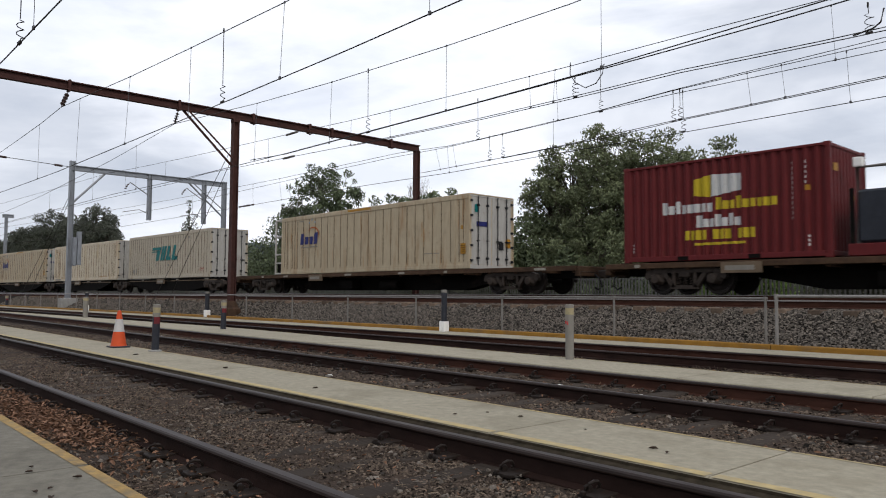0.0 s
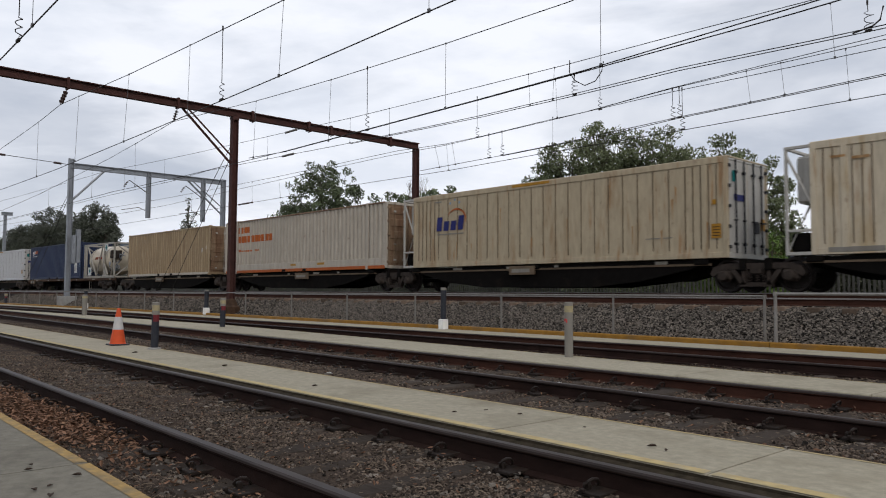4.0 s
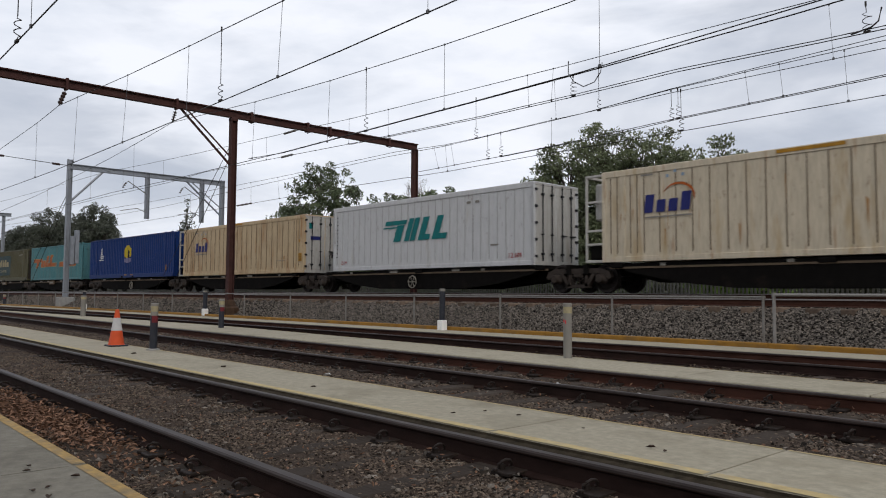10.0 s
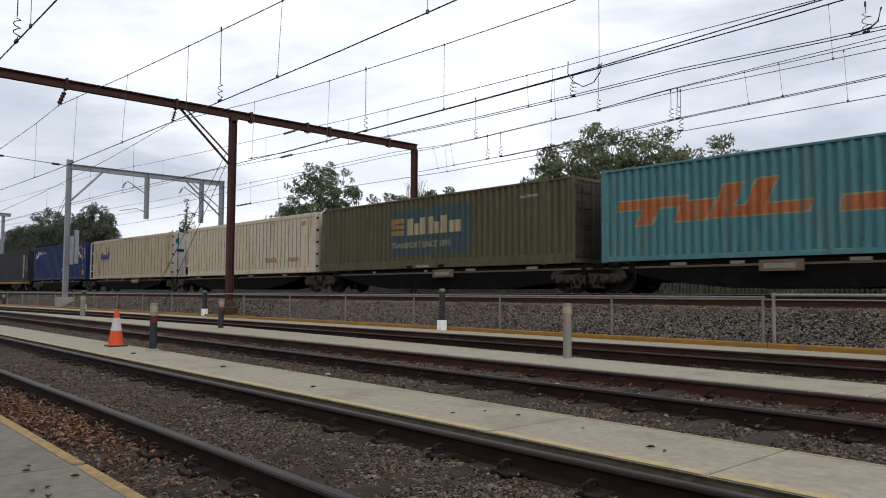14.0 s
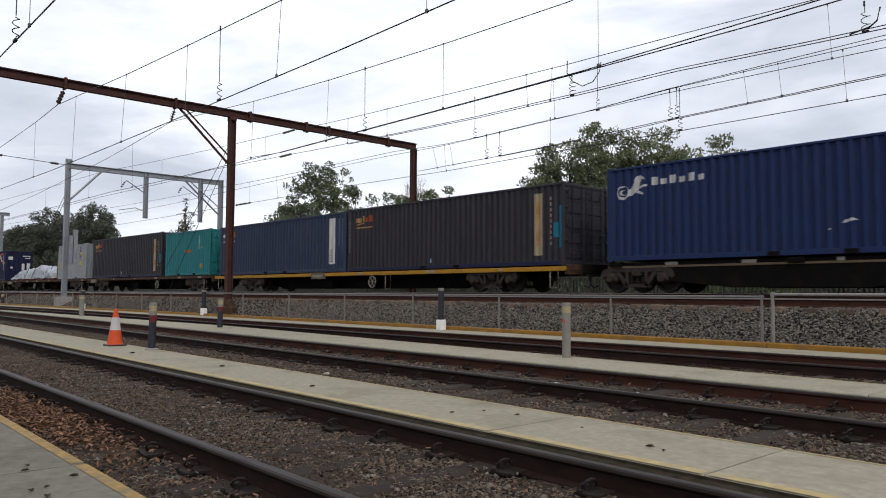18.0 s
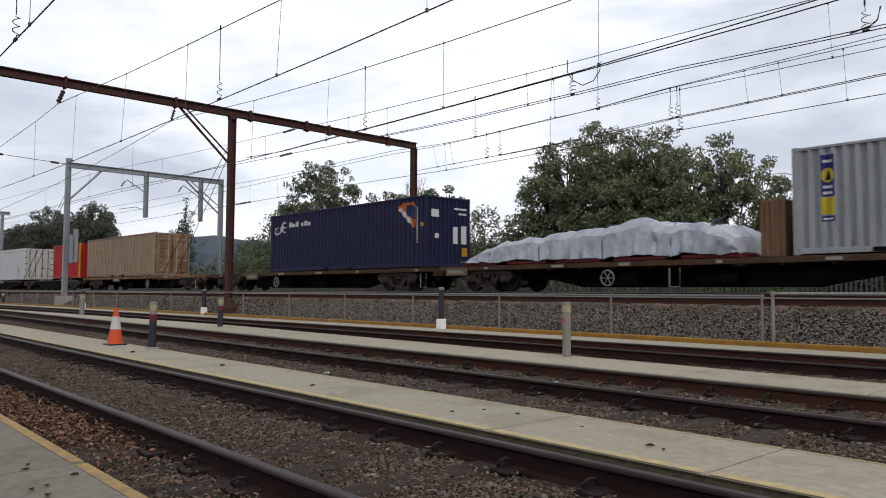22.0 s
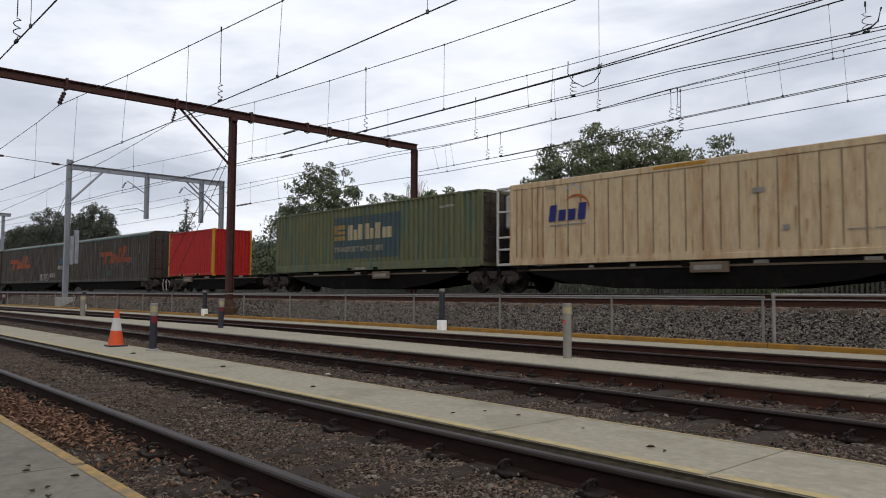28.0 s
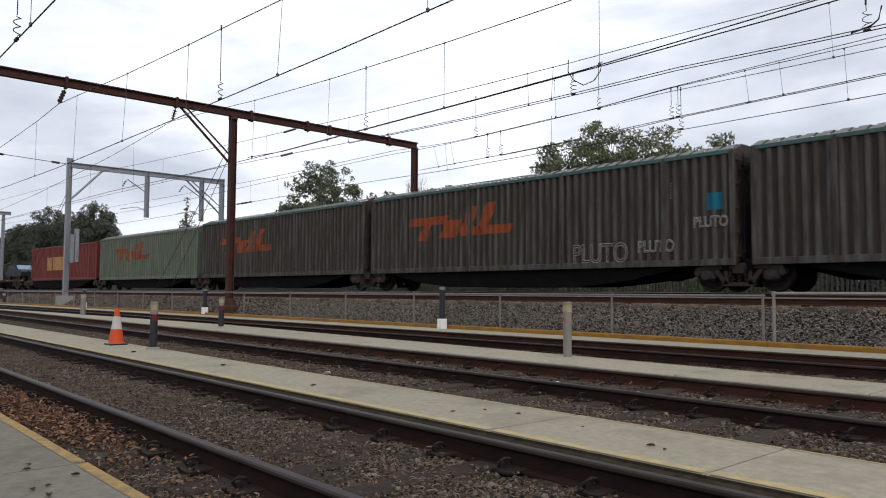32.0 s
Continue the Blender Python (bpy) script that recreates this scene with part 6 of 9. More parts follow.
def corr_end(x, y0, y1, z0, z1, pitch, depth, sign):
    ys = wave_stops(y0, y1, pitch)
    g, n = Geo(), len(ys)
    g.add([(x - sign * wave(min(max(y, y0), y1 - 1e-6), y0, pitch, depth), y, z) for y in ys for z in (z0, z1)], [(2 * i, 2 * i + 2, 2 * i + 3, 2 * i + 1) for i in range(n - 1)])
    return g


def door_pair(top, x, H, paint_mat, rods, hinge_mat, ribbed, sign=1, z0=0.16):
    """Two cargo doors with lock rods, handles and hinges on the end wall at x."""
    z1 = H - 0.12
    for s in (-1, 1):
        ya, yb = sorted((s * 0.02, s * (W2 - 0.13)))
        door = part("door", Geo().box(min(x, x - sign * 0.05), max(x, x - sign * 0.05), ya, yb, z0, z1, 0.008), paint_mat, top)
        for k in range(5 if ribbed else 0):
            zc = z0 + (z1 - z0) * (k + 0.5) / 5
            part("door_panel", Geo().box(min(x, x + sign * 0.03), max(x, x + sign * 0.03), ya + 0.09, yb - 0.09, zc - 0.16, zc + 0.16, 0.02), paint_mat, door)
        for q in (0.26, 0.72):
            yy = s * (W2 - 0.13) * q
            bar = paint_mat if paint_mat is M_TANDOOR and q > 0.5 else rods
            part("lock_rod", Geo().tube([(x + sign * 0.05, yy, z0 - 0.02), (x + sign * 0.05, yy, z1 + 0.04)], 0.022, 6), bar, door, "grey lock rod" if bar is M_STEEL_GY else "dark lock rod")
            part("rod_handle", Geo().box(min(x, x + sign * 0.09), max(x, x + sign * 0.09), yy - 0.05, yy + 0.22 * s if s > 0 else yy + 0.05, 1.05, 1.09, 0.008), rods, door)
            for zc in (z1 - 0.31, z0 + 0.24):
                part("rod_bracket", Geo().box(min(x, x + sign * 0.085), max(x, x + sign * 0.085), yy - 0.06, yy + 0.06, zc - 0.04, zc + 0.04, 0.01), rods, door)
        for k in range(5):
            zc = z0 + 0.15 + (z1 - z0 - 0.3) * k / 4
            yy = s * (W2 - 0.10)
            part("hinge", Geo().box(min(x, x + sign * 0.05), max(x, x + sign * 0.05), yy - 0.07, yy + 0.07, zc - 0.045, zc + 0.045, 0.012), hinge_mat, door)


def shell(name, L, H, label, group, at=None):
    return thing(name, at or (0, 0, 0), label, "shipping container" if name != "covered_van" else "freight van", group)


def castings(top, L, H, material, half=None):
    xs = (-L / 2, L / 2 - 0.178)
    g = Geo().box(0, 0.178, -0.081, 0.081, 0, 0.118, 0.012).mesh("corner_casting", material)
    for x in (xs if half is None else (-half, half - 0.178)):
        for y in (-W2 + 0.079, W2 - 0.079):
            for z in (-0.012, H - 0.106):
                part("corner_casting", g, material, top, at=(x, y, z))


def container(L, H, colour, label, end="door", door_mat=None, rods=None, posts=None, base=None, roof=None, inset=None, pockets=True, pitch=0.278, depth=0.068, skirt=0.0, group="train containers"):
    """A corrugated steel box: sheets, posts, rails, castings, doors. inset: corner posts set in from the ends, as on long boxes."""
    top = shell("shipping_container", L, H, label, group)
    posts, base, roof = posts or colour, base or colour, roof or colour
    x0, x1 = -L / 2 + 0.12, L / 2 - 0.12
    zb = 0.16 + skirt
    part("side_wall", corr_panel(x0, x1, zb, H - 0.07, pitch, depth, -W2 + 0.012, -1), colour, top)
    part("side_wall", corr_panel(x0, x1, zb, H - 0.07, pitch, depth, W2 - 0.012, 1), colour, top)
    ridge = Geo()
    ridge.box(-L / 2 + 0.1, L / 2 - 0.1, -W2 + 0.05, W2 - 0.05, H - 0.045, H - 0.03)
    k = -L / 2 + 0.35
    while k < L / 2 - 0.35:
        ridge.box(k, k + 0.10, -W2 + 0.10, W2 - 0.10, H - 0.03, H - 0.012, 0.008)
        k += 0.21 * 2
    part("roof", ridge, roof, top)
    part("floor", Geo().box(-L / 2 + 0.1, L / 2 - 0.1, -W2 + 0.06, W2 - 0.06, 0.05, 0.14), M_FRAME_BK, top)
    for s in (-1, 1):
        ya, yb = sorted((s * (W2 - 0.06), s * W2))
        part("top_rail", Geo().box(-L / 2 + 0.15, L / 2 - 0.15, ya, yb, H - 0.08, H - 0.01, 0.008), roof, top)
        part("bottom_rail", Geo().box(-L / 2 + 0.15, L / 2 - 0.15, ya, yb, 0.02, 0.165, 0.01), base, top)
        if skirt:
            part("lower_side_panel", Geo().box(-L / 2 + 0.12, L / 2 - 0.12, min(s * (W2 - 0.05), s * (W2 - 0.004)), max(s * (W2 - 0.05), s * (W2 - 0.004)), 0.165, 0.17 + skirt, 0.008), colour, top)
        for e in (-1, 1):
            xa, xb = sorted((e * (L / 2 - 0.13), e * L / 2))
            part("corner_post", Geo().box(xa, xb, ya - 0.02 * (s > 0), yb + 0.02 * (s < 0), 0.05, H - 0.05, 0.012), posts, top)
            if inset:
                part("inset_post", Geo().box(e * inset - 0.09, e * inset + 0.09, min(s * (W2 - 0.06), s * (W2 + 0.006)), max(s * (W2 - 0.06), s * (W2 + 0.006)), 0.0, H - 0.03, 0.012), posts, top)
    castings(top, L, H, posts, inset + 0.09 if inset else None)
    if pockets:
        for xx in ((-1.05, 1.05) if L < 8 else (-0.95, 0.95)):
            # Solid black block stands in for the shade inside the hollow pocket.
            part("fork_pocket", Geo().box(xx - 0.17, xx + 0.17, -W2 - 0.003, -W2 + 0.2, 0.03, 0.145), M_FRAME_BK, top, "fork-lift pocket, its inner shade drawn as a black block")
    part("front_wall", corr_end(-L / 2 + 0.02, -W2 + 0.1, W2 - 0.1, 0.16, H - 0.09, 0.25, 0.045, -1), colour, top)
    if end == "door":
        part("end_frame", Geo().box(L / 2 - 0.1, L / 2 - 0.005, -W2 + 0.1, W2 - 0.1, H - 0.13, H - 0.02, 0.01).box(L / 2 - 0.1, L / 2 - 0.005, -W2 + 0.1, W2 - 0.1, 0.03, 0.16, 0.01), posts, top)
        door_pair(top, L / 2 - 0.03, H, door_mat or colour, rods or (M_STEEL_GY if door_mat is M_TANDOOR else door_mat or colour), door_mat or colour, True)
    else:
        part("end_frame", Geo().box(L / 2 - 0.1, L / 2 - 0.005, -W2 + 0.1, W2 - 0.1, H - 0.10, H - 0.02, 0.01).box(L / 2 - 0.1, L / 2 - 0.005, -W2 + 0.1, W2 - 0.1, 0.03, 0.16, 0.01), roof, top)
        part("end_wall", corr_end(L / 2 - 0.02, -W2 + 0.1, W2 - 0.1, 0.16, H - 0.09, 0.22, 0.075, 1), colour, top)
    return top, Wall(x0, x1, pitch, depth, -W2 + 0.012)


def reefer(L, H, colour, label, frame=0.65, ribs=0.53, door_mat=None, dark_rods=True, seed=0, ladder="rungs", fine=True):
    """A smooth insulated box with thin ribs, white doors, and an open machinery frame at one end."""
    top = shell("refrigerated_container", L, H, label, "train containers")
    rng = random.Random(seed)
    part("body", Geo().box(-L / 2 + 0.02, L / 2 - 0.03, -W2 + 0.02, W2 - 0.02, 0.14, H - 0.05, 0.015), colour, top)
    part("roof", Geo().box(-L / 2, L / 2, -W2 + 0.01, W2 - 0.01, H - 0.052, H, 0.015), colour, top)
    rib_mat = M_RIB_W if colour is M_REEFW else M_RIB
    rib = Geo().box(-0.012, 0.012, -0.014, 0.004, 0.26, H - 0.21, 0.004).mesh("wall_rib", rib_mat)
    xs, x = [], -L / 2 + 0.32
    while x < L / 2 - 0.3:
        xs.append(x)
        e = min(x + L / 2, L / 2 - x)
        x += ribs * (0.45 if fine and e < 1.4 else 1.0)
    for x in xs:
        part("wall_rib", rib, rib_mat, top, at=(x, -W2 + 0.018, 0))
    for s in (-1, 1):
        ya, yb = sorted((s * (W2 - 0.05), s * (W2 + 0.004)))
        part("top_rail", Geo().box(-L / 2, L / 2, ya, yb, H - 0.20, H - 0.01, 0.012), colour, top)
        part("bottom_rail", Geo().box(-L / 2, L / 2, ya, yb, 0.0, 0.17, 0.012), colour, top)
        for xx in (-L / 2 + 0.07, L / 2 - 0.07, -6.0, 6.0):
            if abs(xx) < L / 2:
                part("post", Geo().box(xx - 0.075, xx + 0.075, ya - 0.003 * (s < 0), yb + 0.003 * (s > 0), 0.0, H - 0.02, 0.012), colour, top)
    door_pair(top, L / 2 - 0.02, H, door_mat or M_DOORW, D_BLACK if dark_rods else M_STEEL_GY, D_BLACK if dark_rods else M_STEEL_GY, False)
    for z0, z1 in ((0.0, 0.155), (H - 0.12, H - 0.055)):
        part("door_sill", Geo().box(L / 2 - 0.12, L / 2 - 0.005, -W2 + 0.03, W2 - 0.03, z0, z1, 0.01), door_mat or M_DOORW, top)
    if frame:
        a, b = -L / 2 - frame, -L / 2
        g = Geo()
        for y in (-W2 + 0.04, W2 - 0.04):
            g.box(a, a + 0.07, y - 0.04, y + 0.04, 0.0, H - 0.05, 0.01).box(a, b, y - 0.04, y + 0.04, 0.0, 0.09, 0.01).box(a, b, y - 0.04, y + 0.04, H - 0.13, H - 0.05, 0.01)
        g.box(a, a + 0.07, -W2, W2, H - 0.13, H - 0.05, 0.01).box(a, a + 0.07, -W2, W2, 0.0, 0.09, 0.01)
        part("machinery_frame", g, M_DOORW, top, "open white steel end frame")
        if ladder == "rungs":
            for z in (0.55, 0.98, 1.9):
                part("rung", Geo().box(a + 0.05, b, -W2 + 0.01, -W2 + 0.07, z, z + 0.07, 0.01), M_DOORW, top)
        else:
            part("brace", Geo().tube([(a + 0.05, -W2 + 0.04, 0.1), (b, -W2 + 0.04, 1.3), (a + 0.05, -W2 + 0.04, 2.6)], 0.035, 6), M_DOORW, top)
            part("rung", Geo().box(a + 0.05, b, -W2 + 0.01, -W2 + 0.07, 0.6, 0.67, 0.01), M_DOORW, top)
        part("fuel_tank", Geo().box(a + 0.10, b - 0.05, -W2 + 0.1, W2 - 0.3, 0.1, 0.58, 0.05), M_FRAME_BK, top)
        part("cooling_unit", Geo().box(a + 0.22, b - 0.02, -W2 + 0.22, W2 - 0.22, 1.35, H - 0.3, 0.06), M_DOORW, top)
    return top, Wall(-L / 2, L / 2, 0.3, 0, -W2 - 0.004)


M_RIB_W = mat("pale_rib_sealant", (0.33, 0.325, 0.31), 0.8, 0, 0.1, 8, (0.29, 0.28, 0.25), 0.4, 3, (1, 1, 0.4), 0)
M_RIB = mat("brown_rib_sealant", (0.115, 0.082, 0.052), 0.8, 0, 0.25, 8, (0.20, 0.115, 0.05), 0.4, 3, (1, 1, 0.4), 0)


def van(L, H, colour, label, door_mat, roof_mat, ridge=0.22):
    """A long ribbed freight body with a low ridged roof."""
    top = shell("covered_van", L, H, label, "covered vans")
    x0, x1, he = -L / 2 + 0.14, L / 2 - 0.14, H - ridge
    part("side_wall", corr_panel(x0, x1, 0.22, he, 0.30, 0.075, -W2 + 0.01, -1), colour, top)
    part("side_wall", corr_panel(x0, x1, 0.22, he, 0.30, 0.075, W2 - 0.01, 1), colour, top)
    g = Geo()
    n = int(L / 0.42)
    for i in range(n):
        a, b = -L / 2 + L * i / n, -L / 2 + L * (i + 0.62) / n
        c = -L / 2 + L * (i + 1) / n
        for xa, xb, dz in ((a, b, 0.0), (b, c, -0.03)):
            g.add([(xa, -W2, he + dz), (xb, -W2, he + dz), (xb, -0.72, H + dz), (xa, -0.72, H + dz), (xa, 0.72, H + dz), (xb, 0.72, H + dz), (xa, W2, he + dz), (xb, W2, he + dz)],
                  [(0, 1, 2, 3), (3, 2, 5, 4), (4, 5, 7, 6)])
    part("roof", g, roof_mat, top, "bleached ribbed roof sheets")
    for s in (-1, 1):
        ya, yb = sorted((s * (W2 - 0.06), s * (W2 + 0.008)))
        part("eaves_rail", Geo().box(-L / 2, L / 2, ya, yb, he - 0.10, he + 0.02, 0.012), M_EAVES if colour is M_VAN else colour, top)
        part("bottom_rail", Geo().box(-L / 2, L / 2, ya, yb, 0.05, 0.24, 0.012), colour, top)
        for xx in (-L / 2 + 0.08, L / 2 - 0.08, -6.0, 6.0, -2.2, 2.2):
            part("post", Geo().box(xx - 0.08, xx + 0.08, ya - 0.004 * (s < 0), yb + 0.004 * (s > 0), 0.05, he, 0.012), colour, top)
        gable = [(-W2 + 0.02, 0.1), (W2 - 0.02, 0.1), (W2 - 0.02, he), (0.72, H - 0.01), (-0.72, H - 0.01), (-W2 + 0.02, he)]
        xx = s * (L / 2 - 0.03)
        part("end_wall", Geo().add([(xx, y, z) for y, z in gable] + [(xx - s * 0.04, y, z) for y, z in gable], [tuple(range(6)), tuple(range(11, 5, -1))] + [(k, (k + 1) % 6, 6 + (k + 1) % 6, 6 + k) for k in range(6)]), door_mat, top)
    door_pair(top, L / 2, he, door_mat, D_BLACK, door_mat, True)
    return top, Wall(x0, x1, 0.30, 0.075, -W2 + 0.01)


def tank_box():
    """A tank in a 20-foot frame."""
    L, H = 6.06, 2.6
    top = shell("tank_container", L, H, "cream tank in a pale grey steel frame with diagonal braces", "train containers")
    a, b = -2.45, 1.25
    prof = [(0.02, a - 0.42), (0.45, a - 0.38), (0.85, a - 0.22), (1.06, a + 0.05), (1.09, a + 0.3), (1.09, b - 0.3), (1.06, b - 0.05), (0.85, b + 0.22), (0.45, b + 0.36), (0.02, b + 0.40)]
    part("tank_shell", Geo().lathe(prof, 40, (0.1, 0, 1.33), "x"), M_TANK, top)
    for xx in (a + 0.5, b - 0.55):
        part("tank_band", Geo().lathe([(1.095, xx), (1.12, xx + 0.02), (1.12, xx + 0.1), (1.095, xx + 0.12)], 40, (0.1, 0, 1.33), "x"), M_TANKFR, top)
    for s in (-1, 1):
        y = s * (W2 - 0.06)
        for z0, z1 in ((0.0, 0.16), (H - 0.12, H)):
            part("long_rail", Geo().box(-L / 2, L / 2, y - 0.05, y + 0.05, z0, z1, 0.012), M_TANKFR, top)
        for xx in (-L / 2 + 0.07, L / 2 - 0.07, -2.62, 1.02):
            part("post", Geo().box(xx - 0.07, xx + 0.07, y - 0.05, y + 0.05, 0.0, H, 0.012), M_TANKFR, top)
        for p, q in (((-2.35, 2.45), (-0.55, 0.2)), ((0.75, 2.45), (-0.45, 0.2)), ((1.1, 1.0), (1.75, 0.22)), ((2.95, 1.15), (2.35, 0.22)), ((1.1, 1.85), (1.6, 2.45))):
            part("brace", Geo().tube([(p[0], y, p[1]), (q[0], y, q[1])], 0.055, 6), M_TANKFR, top)
        part("saddle", Geo().prism([(0.75, 0.15), (1.45, 0.15), (1.3, 0.62), (1.15, 0.62)], y - 0.03, y + 0.03), M_TANKFR, top)
    for xx in (-L / 2 + 0.07, L / 2 - 0.07):
        for z0 in (0.0, H - 0.12):
            part("cross_rail", Geo().box(xx - 0.06, xx + 0.06, -W2, W2, z0, z0 + 0.12, 0.012), M_TANKFR, top)
        part("end_brace", Geo().tube([(xx, -W2 + 0.1, 0.1), (xx, 0, 1.0), (xx, W2 - 0.1, 0.1)], 0.045, 6).tube([(xx, -W2 + 0.1, H - 0.1), (xx, 0, 1.7), (xx, W2 - 0.1, H - 0.1)], 0.045, 6), M_TANKFR, top)
    part("valve_cabinet", Geo().box(1.55, 2.05, -0.95, -0.25, 1.45, 2.05, 0.04), M_BOGIE, top, "dark gauge cabinet")
    part("pump_body", Geo().lathe([(0.05, -0.35), (0.22, -0.3), (0.24, 0.2), (0.12, 0.3), (0.12, 0.5)], 14, (2.15, -0.7, 0.72), "x"), M_GALV, top, "grey pump body")
    part("valve_wheel", Geo().lathe([(0.15, -0.02), (0.17, 0.0), (0.15, 0.02)], 14, (1.75, -1.02, 1.05), "y"), M_GALV, top)
    for k, pts in enumerate((((1.5, -0.9, 0.45), (1.9, -0.95, 0.5), (2.3, -0.8, 0.9), (2.6, -0.6, 1.3), (2.75, -0.4, 1.9)), ((1.55, -0.7, 1.2), (2.0, -0.8, 1.25), (2.5, -0.85, 1.15), (2.8, -0.7, 0.6)),
                             ((2.2, -0.5, 1.5), (2.5, -0.6, 1.75), (2.8, -0.3, 1.6)), ((1.45, -0.95, 0.85), (1.75, -1.0, 0.8), (2.0, -0.95, 0.6)), ((2.4, -0.9, 0.3), (2.45, -0.9, 0.9), (2.8, -0.85, 1.0)))):
        part("pipe", Geo().tube(pts, (0.05, 0.04, 0.035, 0.045, 0.03)[k], 8), M_GALV_DK if k % 2 else M_GALV, top)
    for x, y, z in ((1.9, -0.98, 0.5), (2.35, -0.85, 1.2), (2.6, -0.6, 1.35), (2.1, -0.9, 1.2)):
        part("flange", Geo().lathe([(0.04, -0.04), (0.10, -0.035), (0.10, 0.035), (0.04, 0.04)], 10, (x, y, z), "x"), M_BOGIE, top)
    w = Wall(-9, 9, 1, 0, -W2 - 0.004)
    part("brand_patch", Geo().prism(slant(-1.05, 1.40, 0.22, 0.2, 0.9), -1.11, -1.085).prism(slant(-0.75, 1.40, 0.22, 0.2, 0.9), -1.11, -1.085), D_DUSTOR, top)
    part("brand_patch", Geo().prism(rect(-0.2, 1.40, 0.15, 0.2), -1.11, -1.085).prism(rect(-0.01, 1.40, 0.15, 0.2), -1.11, -1.085).prism(rect(0.18, 1.40, 0.15, 0.2), -1.11, -1.085), D_RED, top)
    decal(top, w, [rect(1.25, 1.98, 0.6, 0.5)], D_WHITE, "placard")
    decal(top, w, [[(1.55, 2.03), (1.74, 2.23), (1.55, 2.43), (1.36, 2.23)]], D_TEAL, "placard", "green diamond sign", 0.008)
    decal(top, w, [rect(-2.05, 0.2, 0.7, 0.62)], D_WHITE, "placard")
    decal(top, w, [[(-1.7, 0.36), (-1.52, 0.54), (-1.7, 0.72), (-1.88, 0.54)]], D_TEAL, "placard", "green diamond sign", 0.008)
    return top


def swoosh(cx, cz, r, a0, a1, width, n=12, squash=0.8):
    out = []
    for i in range(n):
        p, q = radians(a0 + (a1 - a0) * i / n), radians(a0 + (a1 - a0) * (i + 1) / n)
        w0, w1 = width * math.sin(math.pi * (i + 0.15) / (n + 0.3)), width * math.sin(math.pi * (i + 1.15) / (n + 1.3))
        out.append([(cx + r * math.cos(p), cz + squash * r * math.sin(p)), (cx + r * math.cos(q), cz + squash * r * math.sin(q)),
                    (cx + (r - w1) * math.cos(q), cz + squash * (r - w1) * math.sin(q)), (cx + (r - w0) * math.cos(p), cz + squash * (r - w0) * math.sin(p))])
    return out


def mark_reefer(top, wall, L, x, z, dots=True, sticker=True, gold=True, rust=True, seed=0):
    """Blue block mark with an orange arc, orange label, faint lines, rust runs."""
    decal(top, wall, wordmark(x, z, 1.6, 0.54, "AaaA", 0.12, 0.26), D_NAVY, "brand_mark", "dark blue block mark")
    decal(top, wall, swoosh(x + 1.15, z + 0.42, 0.52, 160, -20, 0.09), D_ORANGE, "brand_arc", "orange arc", 0.007)
    if dots:
        decal(top, wall, [rect(x + 0.75 + 0.25 * i, z + 1.0 + 0.12 * (i % 2), 0.09, 0.09) for i in range(3)], D_SKY, "brand_dot")
    decal(top, wall, [rect(x + 0.05, z - 0.16, 1.5, 0.045)], D_GRIME, "brand_line")
    decal(top, wall, [rect(x - 0.1, z + 1.12, 0.4, 0.05)], D_GRIME, "small_print")
    if gold:
        decal(top, wall, [rect(x + 4.0, 2.72, 1.7, 0.09)], D_OCHRE, "roof_label", "narrow ochre label", 0.010)
    if sticker:
        decal(top, wall, [rect(L / 2 - 0.49, 0.56, 0.29, 0.40), rect(L / 2 - 0.46, 1.5, 0.12, 0.14)], D_OCHRE, "warning_label", "ochre warning label", 0.007)
        decal(top, wall, [rect(L / 2 - 0.46, 0.62 + 0.08 * k, 0.23, 0.02) for k in range(4)], D_BLACK, "small_print", "", 0.010)
    decal(top, wall, [rect(L / 2 - 2.6, 0.62, 0.5, 0.03), rect(L / 2 - 2.0, 0.62, 0.3, 0.03)], D_GRIME, "small_print")
    if rust:
        rng = random.Random(seed)
        runs = []
        for _ in range(14):
            xx, zz, w = rng.uniform(-L / 2 + 0.4, L / 2 - 0.6), rng.uniform(0.7, 2.5), rng.uniform(0.03, 0.08)
            runs.append([(xx, zz), (xx + w, zz + rng.uniform(-0.1, 0.1)), (xx + w * 0.6, zz - rng.uniform(0.3, 0.9)), (xx + w * 0.3, zz - rng.uniform(0.3, 0.7))])
        decal(top, wall, runs, D_RUN, "rust_run", "", 0.0035)
    part("door_mark", Geo().box(L / 2 + 0.002, L / 2 + 0.006, -0.85, -0.25, 1.62, 1.80), D_NAVY, top)
    part("door_label", Geo().box(L / 2 + 0.002, L / 2 + 0.006, 0.75, 1.02, 0.85, 1.2), D_OCHRE, top)
    part("door_label", Geo().box(L / 2 + 0.002, L / 2 + 0.006, -0.95, -0.72, 2.15, 2.45), D_TEAL, top)
    part("paper_holder", Geo().box(L / 2 + 0.0, L / 2 + 0.03, 0.38, 0.62, 0.75, 1.05, 0.01), D_BLACK, top)


D_RUN = mat("rust_run_stain", (0.31, 0.175, 0.075), 0.7, 0, 0.3, 6, (0.38, 0.28, 0.17), 0.5, 3, (1, 1, 0.4), 0)


def lines_v(x, z0, z1, w=0.05, n=9):
    """Vertical row of small unreadable characters as bars."""
    step = (z1 - z0) / n
    return [rect(x, z0 + i * step, w * 0.55, step * 0.6) for i in range(n)]


